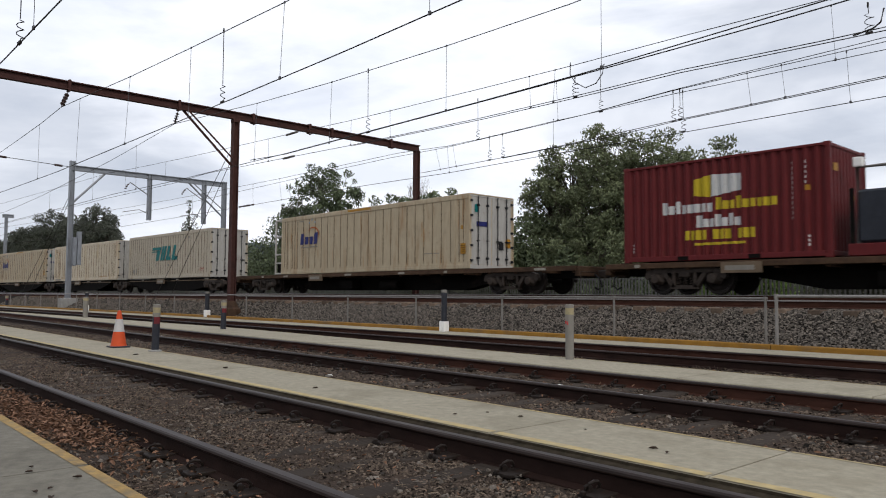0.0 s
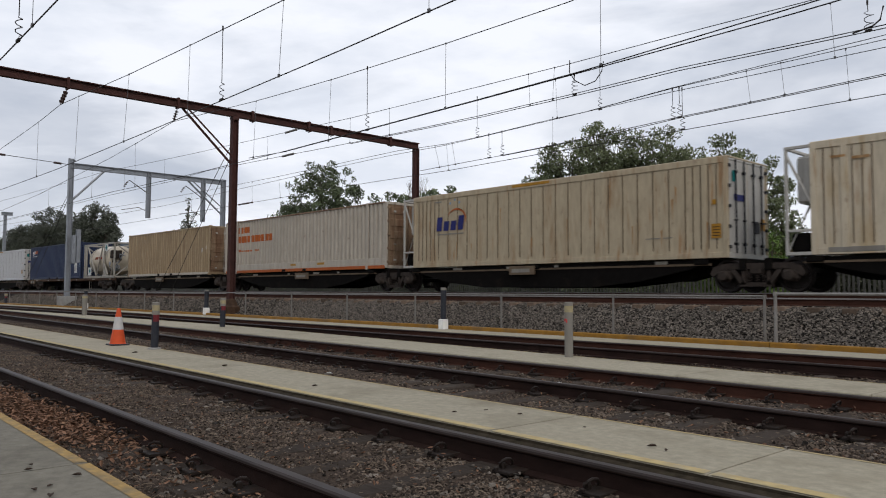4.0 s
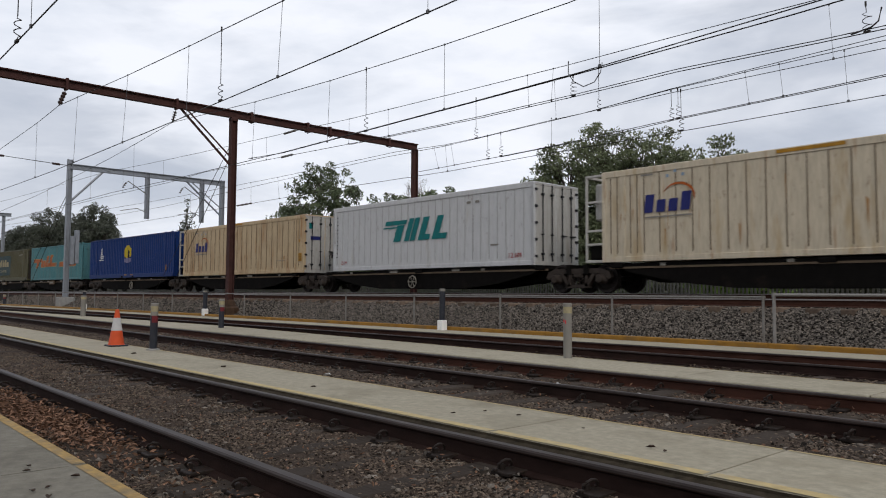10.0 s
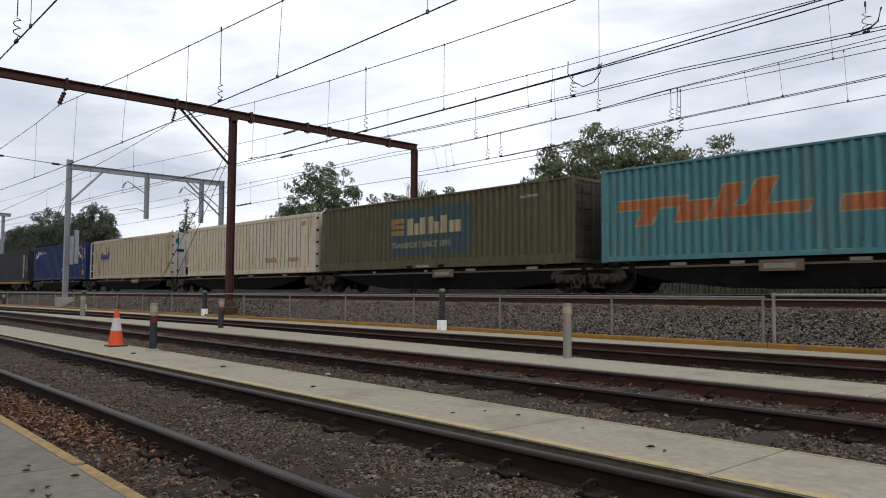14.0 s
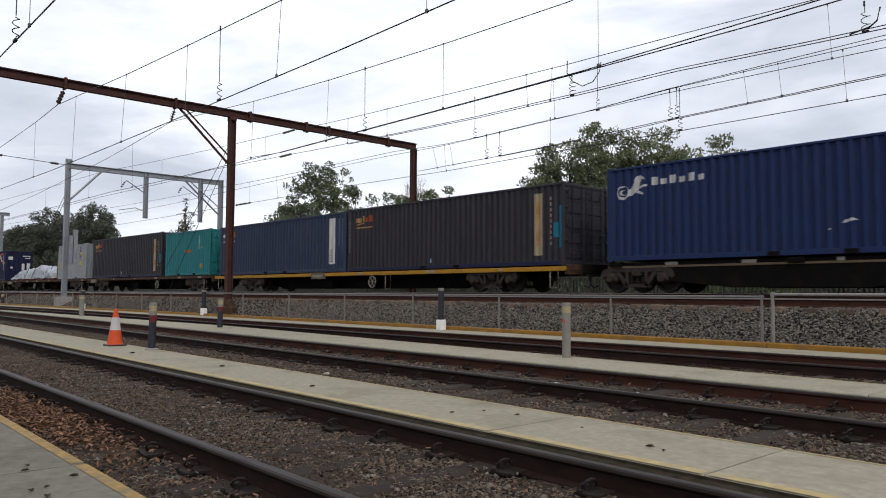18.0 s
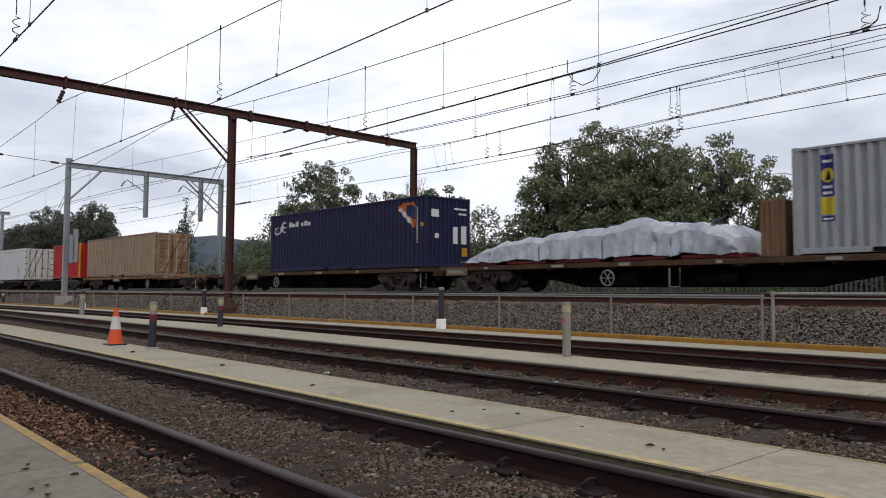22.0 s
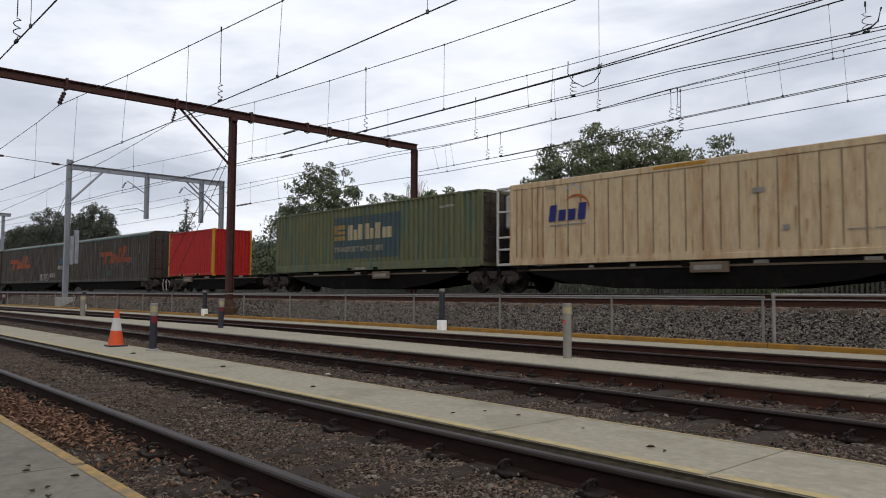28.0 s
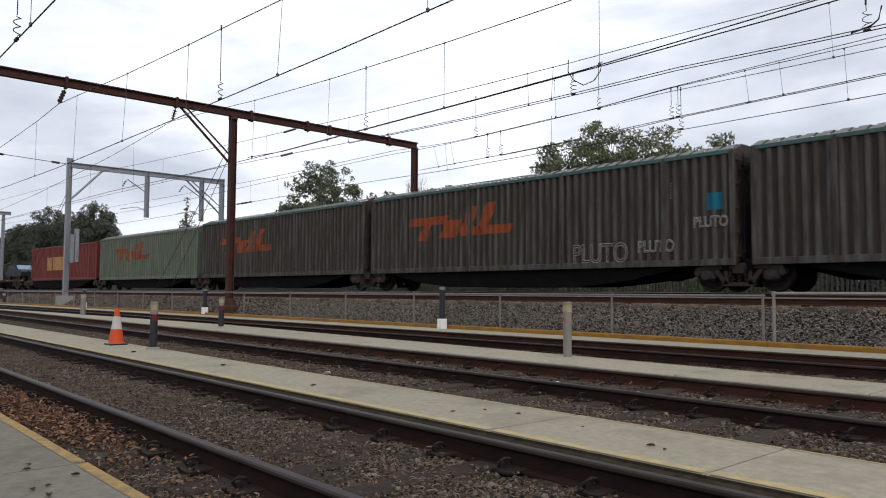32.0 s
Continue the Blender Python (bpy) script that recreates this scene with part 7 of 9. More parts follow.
# ---- wagons ----
def wheelset_geo():
    g = Geo().tube([(0, -1.0, 0), (0, 1.0, 0)], 0.08, 10)
    for s in (-1, 1):
        prof = [(0.10, s * 0.66), (0.20, s * 0.69), (0.36, s * 0.71), (0.40, s * 0.685), (0.485, s * 0.685), (0.485, s * 0.715), (0.46, s * 0.725), (0.455, s * 0.815), (0.39, s * 0.815), (0.36, s * 0.75), (0.20, s * 0.77), (0.13, s * 0.84), (0.10, s * 0.84)]
        g.lathe(prof, 24, axis="y")
        for k in range(3):
            a = 2 * math.pi * k / 3
            g.box(0.27 * math.cos(a) - 0.03, 0.27 * math.cos(a) + 0.03, s * 0.775 - 0.012, s * 0.775 + 0.012, 0.27 * math.sin(a) - 0.03, 0.27 * math.sin(a) + 0.03, 0.008)
    return g.mesh("wheelset", M_WHEEL)


def side_frame_geo():
    g = Geo()
    y0, y1 = -0.09, 0.09
    g.prism([(-1.30, 0.52), (-1.22, 0.70), (-0.92, 0.80), (0.92, 0.80), (1.22, 0.70), (1.30, 0.52), (1.22, 0.44), (0.88, 0.64), (-0.88, 0.64), (-1.22, 0.44)], y0, y1)
    g.prism([(-0.72, 0.63), (-0.56, 0.63), (-0.26, 0.22), (-0.42, 0.22)], y0, y1)
    g.prism([(0.72, 0.63), (0.56, 0.63), (0.26, 0.22), (0.42, 0.22)], y0, y1)
    g.prism([(-0.46, 0.17), (0.46, 0.17), (0.40, 0.28), (-0.40, 0.28)], y0, y1)
    for s in (-1, 1):
        g.box(s * 0.34 - 0.05, s * 0.34 + 0.05, y0, y1, 0.25, 0.64, 0.01)
        g.box(s * 0.9 - 0.24, s * 0.9 + 0.24, y0 - 0.03, y1 + 0.02, 0.30, 0.66, 0.09)
        g.lathe([(0.02, -0.20), (0.12, -0.19), (0.15, -0.12), (0.15, 0.02)], 16, (s * 0.9, 0, 0.46), "y")
    return g.mesh("side_frame", M_BOGIE)


WHEEL_MESH, FRAME_MESH = wheelset_geo(), side_frame_geo()
SPRING_MESH = Geo().tube([(0.055 * math.cos(i * 1.05), 0.055 * math.sin(i * 1.05), 0.28 + 0.011 * i) for i in range(22)], 0.016, 5).mesh("spring", M_BOGIE)
BOLSTER_MESH = Geo().box(-0.18, 0.18, -1.12, 1.12, 0.50, 0.70, 0.03).box(-0.3, 0.3, -0.3, 0.3, 0.70, 0.80, 0.03).mesh("bolster", M_BOGIE)
HANDWHEEL = Geo().tube([(0.24 * math.cos(2 * math.pi * i / 20), 0, 0.24 * math.sin(2 * math.pi * i / 20)) for i in range(21)], 0.020, 6)
for _i in range(6):
    _a = math.pi * _i / 3
    HANDWHEEL.tube([(0, 0.02, 0), (0.24 * math.cos(_a), 0, 0.24 * math.sin(_a))], 0.013, 5)
HANDWHEEL = HANDWHEEL.mesh("hand_brake_wheel", M_PLATE)


def bogie(wagon, x, s_abs):
    """A three-piece bogie; its wheelsets turn."""
    z = TRAIN_RAIL_Z - DECK_Z
    b = part("bogie", BOLSTER_MESH, M_BOGIE, wagon, at=(x, 0, z))
    for s in (-1, 1):
        part("side_frame", FRAME_MESH, M_BOGIE, b, at=(0, s * 1.03, 0))
        for sx in (-0.2, 0.0, 0.2):
            part("spring", SPRING_MESH, M_BOGIE, b, at=(sx, s * 1.03, 0))
    for wx in (-0.9, 0.9):
        ws = part("wheelset", WHEEL_MESH, M_WHEEL, b, "turning steel wheels on an axle", at=(wx, 0, 0.485))
        WHEELS.append((ws, s_abs, wx))
    return b


def side_marks(wagon, L, y, z, seed, n=5):
    rng = random.Random(seed)
    for i in range(n):
        x = -L / 2 + L * (i + 0.5 + rng.uniform(-0.25, 0.25)) / n
        w = rng.choice((0.18, 0.4, 0.5))
        part("side_plate", Geo().box(x, x + w, y - 0.008, y + 0.01, z, z + 0.09), M_PLATE, wagon, "small white side plate")


def wagon(left, right, bogies, style, seed, label, hand=None, board=None, steps=()):
    """left, right: ends of its frame along the train; bogies: places along the train."""
    c, L = (left + right) / 2, right - left
    top = thing("container_wagon", (c, TRACK_Y, DECK_Z), label, "wagon", "train wagons")
    rng = random.Random(seed)
    if style == "pack":
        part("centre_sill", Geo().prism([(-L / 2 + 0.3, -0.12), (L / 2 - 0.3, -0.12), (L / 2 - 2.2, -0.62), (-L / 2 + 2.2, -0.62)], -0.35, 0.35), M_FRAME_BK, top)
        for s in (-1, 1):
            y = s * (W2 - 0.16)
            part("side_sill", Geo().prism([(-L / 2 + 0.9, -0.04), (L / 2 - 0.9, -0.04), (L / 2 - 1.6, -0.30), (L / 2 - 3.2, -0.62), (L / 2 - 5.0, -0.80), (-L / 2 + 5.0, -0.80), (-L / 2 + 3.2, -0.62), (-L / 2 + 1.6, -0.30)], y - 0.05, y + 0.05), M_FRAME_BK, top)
            part("side_strip", Geo().box(-L / 2 + 0.9, L / 2 - 0.9, y + s * 0.05 - 0.02, y + s * 0.05 + 0.02, -0.20, -0.14, 0.005), M_DULLRAIL, top, "thin tan side strip")
        part("air_reservoir", Geo().lathe([(0.05, -0.95), (0.21, -0.88), (0.24, -0.8), (0.24, 0.8), (0.21, 0.88), (0.05, 0.95)], 16, (-L / 2 + 4.3, -0.62, -0.44), "x"), M_FRAME_BD, top, "rust-brown air reservoir")
        part("brake_cylinder", Geo().lathe([(0.05, -0.4), (0.19, -0.36), (0.19, 0.3), (0.08, 0.34), (0.05, 0.6)], 14, (L / 2 - 4.6, -0.66, -0.46), "x"), M_BOGIE, top)
        part("brake_rod", Geo().tube([(-L / 2 + 2.6, -0.6, -0.42), (L / 2 - 2.6, -0.6, -0.40)], 0.022, 6), M_BOGIE, top)
        part("brake_valve", Geo().box(-0.9, -0.45, -0.95, -0.62, -0.62, -0.28, 0.04).box(-0.75, -0.6, -1.0, -0.9, -0.5, -0.36, 0.02), M_BOGIE, top)
        for x in (-L / 2 + 3.1, -L / 2 + 5.5, L / 2 - 5.5, L / 2 - 3.1):
            part("outrigger", Geo().prism([(x - 0.07, -0.08), (x + 0.07, -0.08), (x + 0.05, -0.46), (x - 0.05, -0.46)], -W2 + 0.2, -0.35), M_FRAME_BD, top)
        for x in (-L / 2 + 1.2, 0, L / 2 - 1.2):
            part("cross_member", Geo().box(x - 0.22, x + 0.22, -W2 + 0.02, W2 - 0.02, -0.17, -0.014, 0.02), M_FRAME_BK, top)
        ysill = -W2 + 0.09
        side_marks(top, L - 4, ysill, -0.135, seed, 4)
    else:
        deck = M_FRAME_BR if style == "rust" else M_FRAME_BD
        mt = M_FRAME_YL if style == "yellow" else deck
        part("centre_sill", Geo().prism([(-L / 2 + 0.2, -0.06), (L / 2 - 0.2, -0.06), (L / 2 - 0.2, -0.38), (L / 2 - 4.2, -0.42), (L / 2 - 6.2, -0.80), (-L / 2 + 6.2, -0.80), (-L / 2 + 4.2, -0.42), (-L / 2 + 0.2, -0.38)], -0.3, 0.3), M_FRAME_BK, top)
        for s in (-1, 1):
            y = s * (W2 - 0.03)
            part("side_sill", Geo().box(-L / 2, L / 2, y - 0.05, y + 0.05, -0.24 if style == "yellow" else -0.185, -0.085 if style == "yellow" else -0.02, 0.012), mt, top)
        nb = int(L / 1.3)
        for i in range(nb + 1):
            x = -L / 2 + 0.15 + (L - 0.3) * i / nb
            part("cross_member", Geo().box(x - 0.08, x + 0.08, -W2 + 0.08, W2 - 0.08, -0.24, -0.03, 0.012), deck, top)
        part("deck_strip", Geo().box(-L / 2 + 0.1, L / 2 - 0.1, -0.55, 0.55, -0.06, -0.02, 0.008), deck, top)
        part("brake_cylinder", Geo().lathe([(0.2, -0.6), (0.22, -0.5), (0.22, 0.5), (0.2, 0.6)], 14, (1.2, -0.55, -0.58), "x"), M_FRAME_BK, top)
        part("brake_box", Geo().box(-2.2, -1.2, -0.9, -0.4, -0.75, -0.35, 0.03), M_FRAME_BK, top)
        side_marks(top, L, -W2 - 0.03, -0.2 if style == "yellow" else -0.15, seed, 6)
        for x in (-L / 2 + 0.7, L / 2 - 0.7):
            part("twistlock_block", Geo().box(x - 0.12, x + 0.12, -W2 - 0.03, -W2 + 0.18, -0.02, -0.004, 0.003), M_BOGIE, top)
    for e in (-1, 1):
        part("headstock", Geo().box(e * L / 2 - 0.1, e * L / 2 + 0.1, -W2 + 0.06, W2 - 0.06, -0.36, -0.03, 0.02), M_FRAME_BK if style == "pack" else deck, top)
        part("coupler", Geo().box(min(e * L / 2, e * (L / 2 + 0.42)), max(e * L / 2, e * (L / 2 + 0.42)), -0.14, 0.14, -0.42, -0.14, 0.05), M_BOGIE, top)
        xe = e * (L / 2 + 0.12)
        part("brake_hose", Geo().tube([(xe, -0.35, -0.3), (xe + e * 0.18, -0.36, -0.42), (xe + e * 0.24, -0.33, -0.68), (xe + e * 0.12, -0.30, -0.80), (xe - e * 0.05, -0.3, -0.72)], 0.03, 6), M_RUBBER, top, "black rubber brake hose")
        part("uncoupling_lever", Geo().tube([(xe - e * 0.02, -0.2, -0.22), (xe - e * 0.02, -W2 + 0.12, -0.22), (xe + e * 0.02, -W2 + 0.06, -0.52)], 0.016, 5), M_BOGIE, top)
    for s_abs in bogies:
        bogie(top, s_abs - c, s_abs)
    if hand is not None:
        part("hand_brake_wheel", HANDWHEEL, M_PLATE, top, "pale spoked hand brake wheel", at=(hand - c, -W2 - 0.02, -0.52))
        part("brake_bracket", Geo().box(hand - c - 0.06, hand - c + 0.06, -W2 - 0.0, -W2 + 0.25, -0.58, -0.2, 0.01), M_FRAME_BK, top)
    if board is not None:
        part("number_board", Geo().box(board - c, board - c + 1.15, -W2 - 0.045, -W2 + 0.02, -0.36, -0.06, 0.008), M_DULLRAIL, top, "dirty pale board")
        part("number_bar", Geo().box(board - c + 0.12, board - c + 0.95, -W2 - 0.049, -W2 - 0.02, -0.28, -0.15), D_GRIME, top)
    for x in steps:
        part("step", Geo().tube([(x - c - 0.17, -W2 + 0.02, -0.25), (x - c - 0.17, -W2 + 0.02, -0.80), (x - c + 0.17, -W2 + 0.02, -0.80), (x - c + 0.17, -W2 + 0.02, -0.25)], 0.018, 6), M_PLATE, top, "pale bent-rod step")
    MOVERS.append((top, c, DECK_Z))
    return top


wagon(-14.0, 5.6, (-11.4, 3.0), "flat", 1, "long brown flat wagon carrying a maroon container", board=-10.2)
wagon(-38.6, -15.2, (-18.2, -35.8), "flat", 2, "long brown flat wagon, partly empty", board=-31.2)
W_PACK = "black skeletal wagon of an articulated set"


def pack(joints, seed, hands=(), boards=()):
    """Articulated wagons that share bogies at their joints."""
    n, made = len(joints) - 1, []
    for i in range(n):
        r, l = joints[i], joints[i + 1]
        h = [q for q in hands if l < q < r]
        b = [q for q in boards if l < q < r]
        made.append(wagon(l + (0.35 if i < n - 1 else -1.9), r - (0.35 if i else -1.9), ((r, l) if i == 0 else (l,)), "pack", seed + i, W_PACK, h[0] if h else None, b[0] if b else None))
    return made


pack((-41.6, -56.0, -71.4, -86.9, -102.3, -116.6), 10, (), (-49.3, -64.8, -80.2, -94.5, -111.5))
wagon(-138.6, -118.7, (-120.9, -136.1), "flat", 20, "dark brown flat wagon with a tank and a blue container", None, -137.8, (-123.5,))
pack((-140.9, -154.4, -169.9, -185.7, -201.0, -215.1), 30, (-147.4, -178.1, -207.96))
wagon(-234.0 + 3.2, -217.5, (-219.1, -230.5), "pack", 40, W_PACK, None, -225.0)
pack((-230.9, -246.2, -262.5, -277.6, -289.4), 42, (), (-238.0, -269.0))
wagon(-317.4, -292.0, (-295.5, -313.2), "yellow", 50, "flat wagon with a yellow side sill and white markings", -302.44, -307.2, (-301.4, -292.5, -316.8))
wagon(-337.8, -317.9, (-320.1, -335.3), "flat", 51, "brown flat wagon with two containers", -325.25, -337.2, (-318.6,))
wagon(-358.0, -338.2, (-340.6, -355.6), "flat", 52, "brown flat wagon with a grey container and a sheeted load", -350.2, -357.6, (-347.9, -339.0))
wagon(-378.4, -358.4, (-360.8, -375.8), "flat", 53, "brown flat wagon, half empty, with a navy container", -370.31, -373.4, (-359.0,))
wagon(-398.8, -378.8, (-380.9, -396.3), "rust", 54, "brown flat wagon, half empty, with a tan container", -386.63, -392.6, (-379.6,))
pack((-401.1, -412.1, -427.8, -443.4, -458.8, -470.5), 60, (), (-420.0, -435.5, -450.4, -469.4))
vans = pack((-475.0, -491.6, -508.4, -525.0, -541.4, -558.0), 70)
for _x in (9.55, 10.05):
    part("end_step", Geo().tube([(_x, -W2 + 0.05, -0.15), (_x - 0.1, -W2 + 0.05, -0.45), (_x, -W2 + 0.05, -0.85), (_x + 0.32, -W2 + 0.05, -0.85), (_x + 0.36, -W2 + 0.05, -0.4), (_x + 0.25, -W2 + 0.05, -0.2)], 0.024, 6), M_DOORW, vans[0], "pale bent-rod end step")
wagon(-579.0, -558.9, (-561.2, -576.5), "flat", 80, "low brown flat wagon carrying a car")


# ---- what the wagons carry ----
def load(ob, left, right, z=0.0):
    MOVERS.append((ob, (left + right) / 2, DECK_Z + z))
    return ob


H1 = 2.90
# maroon 20-foot box
t, w = container(6.06, H1, M_MAROON, "maroon corrugated 20-foot container with yellow and white lettering bars", "corr")
load(t, -13.34, -7.28)
decal(t, w, [[(-0.71, 1.86), (-0.21, 1.79), (-0.21, 2.42), (-0.71, 2.31)]], D_YELLOW, "brand_sign", "yellow block")
decal(t, w, [[(-0.20, 1.79), (0.71, 1.92), (0.71, 2.37), (-0.20, 2.42)]], D_WHITE, "brand_sign", "white block")
decal(t, w, wordmark(-1.7, 1.38, 1.6, 0.36, "AaAaaaaa"), D_WHITE, "brand_mark")
decal(t, w, wordmark(-0.03, 1.42, 1.72, 0.34, "AaaAaaaaa"), D_YELLOW, "brand_mark")
decal(t, w, wordmark(-0.62, 0.95, 1.31, 0.34, "AaaAaAa"), D_WHITE, "brand_mark")
decal(t, w, wordmark(-1.0, 0.60, 2.1, 0.27, "AAAA AAA AAA"), D_YELLOW, "number_bar", "yellow bars")
decal(t, w, [rect(-0.7, 0.44, 1.5, 0.07), rect(-0.9, 0.06, 1.8, 0.07)], D_YELLOW, "small_print", "", 0.008)
decal(t, w, lines_v(2.05, 1.0, 2.55, 0.07, 12) + lines_v(2.4, 1.9, 2.55, 0.06, 5) + lines_v(2.45, 0.3, 0.62, 0.07, 3) + lines_v(-2.75, 0.3, 0.6, 0.06, 3), D_WHITE, "number_bar")
decal(t, w, [rect(2.4, 1.72, 0.1, 0.14)], D_OCHRE, "warning_label")
part("warning_label", Geo().box(3.0, 3.012, -0.95, -0.7, 2.2, 2.4).box(3.0, 3.012, 0.2, 0.4, 1.55, 1.7), D_OCHRE, t)

# open rack with a dark wrapped load
t = thing("flat_rack", (0, 0, 0), "red open flat rack with a dark wrapped load", "flat rack", "train containers")
load(t, -6.95, -0.9)
part("base", Geo().box(-3.0, 3.0, -W2, W2, 0.0, 0.3, 0.02), M_MAROON, t)
part("bundle", Geo().box(-2.8, 2.8, -W2 + 0.1, W2 - 0.1, 0.32, 1.62, 0.06), M_BLUELOAD, t, "dark blue wrapped bundle")
for xx in (-2.9, -1.6, 0.0, 1.6, 2.9):
    part("stake", Geo().box(xx - 0.05, xx + 0.05, -W2 + 0.02, -W2 + 0.09, 0.2, 1.66, 0.01), M_FRAME_BK, t)
part("rail_loop", Geo().tube([(-2.95, -0.6, 0.3), (-2.95, -0.6, 2.25), (-1.9, -0.6, 2.25), (-1.75, -0.6, 2.15), (-1.75, -0.6, 1.7)], 0.05, 8), M_GALV_DK, t)
part("lamp_box", Geo().box(-3.02, -2.8, -0.72, -0.5, 2.25, 2.5, 0.02), M_WHITE, t)


def rand_like(left, right, colour, label, seed, zb=0.0, H=2.85, **kw):
    t, w = reefer(right - left, H, colour, label, seed=seed, **kw)
    load(t, left, right, zb)
    return t, w


L_RE = "cream ribbed reefer container with dark blue mark and orange arc"
t, w = rand_like(-33.85, -20.15, M_BEIGE2, L_RE, 1)
mark_reefer(t, w, 13.7, -5.05, 1.42, seed=1)
t, w = reefer(12.3, H1, M_TOLLG, "dusty white insulated container with a teal slanted mark", 0, 0.36, seed=2, fine=False)
load(t, -54.2, -41.9)


def teal_mark(t, w, x, z, sc=1.0):
    decal(t, w, [slant(x, z + 0.62 * sc, 1.25 * sc, 0.16 * sc, 0.4), slant(x + 0.5 * sc, z, 0.42 * sc, 0.60 * sc, 0.4)], D_TEAL, "brand_mark", "teal slanted blocks")
    decal(t, w, [slant(x + 1.12 * sc, z, 0.28 * sc, 0.82 * sc, 0.4), slant(x + 1.45 * sc, z, 0.28 * sc, 0.82 * sc, 0.4), slant(x + 1.9 * sc, z, 0.33 * sc, 0.82 * sc, 0.4), slant(x + 2.2 * sc, z, 0.32 * sc, 0.2 * sc, 0.4),
                 slant(x + 2.65 * sc, z, 0.33 * sc, 0.82 * sc, 0.4), slant(x + 2.95 * sc, z, 0.45 * sc, 0.2 * sc, 0.4)], D_TEAL, "brand_mark", "teal slanted blocks")
    decal(t, w, [slant(x - 0.1 * sc, z + 0.50 * sc, 1.0 * sc, 0.05 * sc, 0.4)], D_TEAL, "brand_line")


teal_mark(t, w, -2.15, 1.16, 1.12)
decal(t, w, [rect(-5.3, 0.35, 0.3, 0.3), rect(-4.8, 0.4, 0.2, 0.3), rect(-1.6, 0.8, 0.15, 0.14), rect(0.3, 0.75, 0.25, 0.14), rect(2.7, 2.45, 0.22, 0.09), rect(3.2, 2.45, 0.22, 0.09)], D_GRIME, "small_patch")
writing("12.5M", 0.25, D_RED, t, 4.75, 0.40, -W2 - 0.006)
t, w = rand_like(-69.9, -56.3, M_CREAM, "stained cream insulated container with close ribs", 3, H=2.88, ribs=0.5, ladder="brace")
decal(t, w, [rect(-6.3, 2.4, 0.35, 0.06), rect(-5.8, 2.32, 0.4, 0.07), rect(3.4, 0.25, 1.5, 0.05), rect(-5.0, 0.22, 1.3, 0.04)], D_RUN, "small_print")
part("dent_panel", Geo().box(-6.4, -5.1, -W2 - 0.012, -W2 + 0.01, 0.05, 0.18, 0.01), D_GRIME, t)
t, w = rand_like(-85.5, -72.1, M_BEIGE2, L_RE, 4, door_mat=M_DOORW, ladder="brace")
mark_reefer(t, w, 13.4, -5.3, 1.4, seed=4)
t, w = container(14.8, H1, M_RAILC, "pale grey corrugated 48-foot container with orange lettering blocks", "door", M_TANDOOR, base=D_ORANGE, inset=6.0, pitch=0.30, skirt=0.30, roof=M_TANDOOR)
load(t, -102.1, -87.3)
decal(t, w, wordmark(-5.97, 2.2, 1.35, 0.33, "AAAA"), D_ORANGE, "brand_mark", "orange blocks")
decal(t, w, wordmark(-5.95, 1.68, 3.75, 0.36, "AAAAAAAAAA"), D_ORANGE, "brand_mark", "orange blocks")
decal(t, w, wordmark(-5.75, 1.18, 2.2, 0.13, "Aaaaaaaa aa aaaa"), D_ORANGE, "small_print")
decal(t, Wall(-9, 9, 1, 0, -W2), [rect(-0.3, 0.3, 0.5, 0.1), rect(2.1, 0.3, 0.6, 0.1)], D_OCHRE, "warning_label")
t, w = container(12.25, H1, M_TAN, "tan corrugated 40-foot container with rust-stained doors", "door", M_TANDOOR, base=M_RAILC)
load(t, -116.3, -104.05)
decal(t, w, [rect(5.05, 1.35, 0.16, 0.25), rect(5.6, 1.5, 0.12, 0.22)], D_WHITE, "placard")
decal(t, w, [rect(-3.4 + 3.1 * k, 2.55, 0.07, 0.14) for k in range(4)], D_RUN, "rust_run")
load(tank_box(), -124.95, -118.9)
t, w = container(12.3, H1, M_BLUE1, "faded navy 40-foot container with a white strip", "door", M_BLUE1)
load(t, -138.05, -125.75)


def sea_mark(t, w, x, z, white, tint):
    decal(t, w, wordmark(x, z, 0.72, 0.28, "aaaA"), white, "brand_mark")
    decal(t, w, wordmark(x + 0.75, z, 0.58, 0.28, "aaAA"), tint, "brand_mark")
    decal(t, w, [[(x, z - 0.12), (x + 0.35, z - 0.03), (x + 0.7, z - 0.06), (x + 0.35, z - 0.10)], rect(x, z - 0.26, 1.3, 0.05)], white, "brand_line")


sea_mark(t, w, -5.65, 2.28, D_WHITE, D_ORANGE)
decal(t, w, [rect(4.84, 0.45, 0.44, 2.15)], D_WHITE, "white_strip", "tall white strip")
decal(t, w, [rect(4.90, 0.5 + 0.1 * k, 0.3, 0.04) for k in range(6)], D_GRIME, "small_print", "", 0.007)
decal(t, w, lines_v(5.5, 1.2, 2.5, 0.05, 11) + lines_v(5.75, 0.9, 2.6, 0.04, 12), D_SKY, "number_bar")
t, w = rand_like(-152.9, -139.95, M_REEFW, "white reefer container with a dark blue mark and orange arc", 6, ribs=0.85, fine=False, ladder="brace")
mark_reefer(t, w, 12.95, -5.4, 1.42, seed=6, rust=False)
t, w = rand_like(-168.85, -155.3, M_CREAM, "stained cream reefer container with dark blue mark and orange arc", 7)
mark_reefer(t, w, 13.55, -5.25, 1.45, seed=7)
decal(t, w, [rect(1.8 + 0.32 * k, 0.55 + 0.015 * k, 0.09, 0.05) for k in range(14)], D_WHITE, "patch_spot")
t, w = reefer(12.15, H1, M_REEFW, "clean white insulated container with a teal slanted mark", 0, 0.42, seed=8, fine=False)
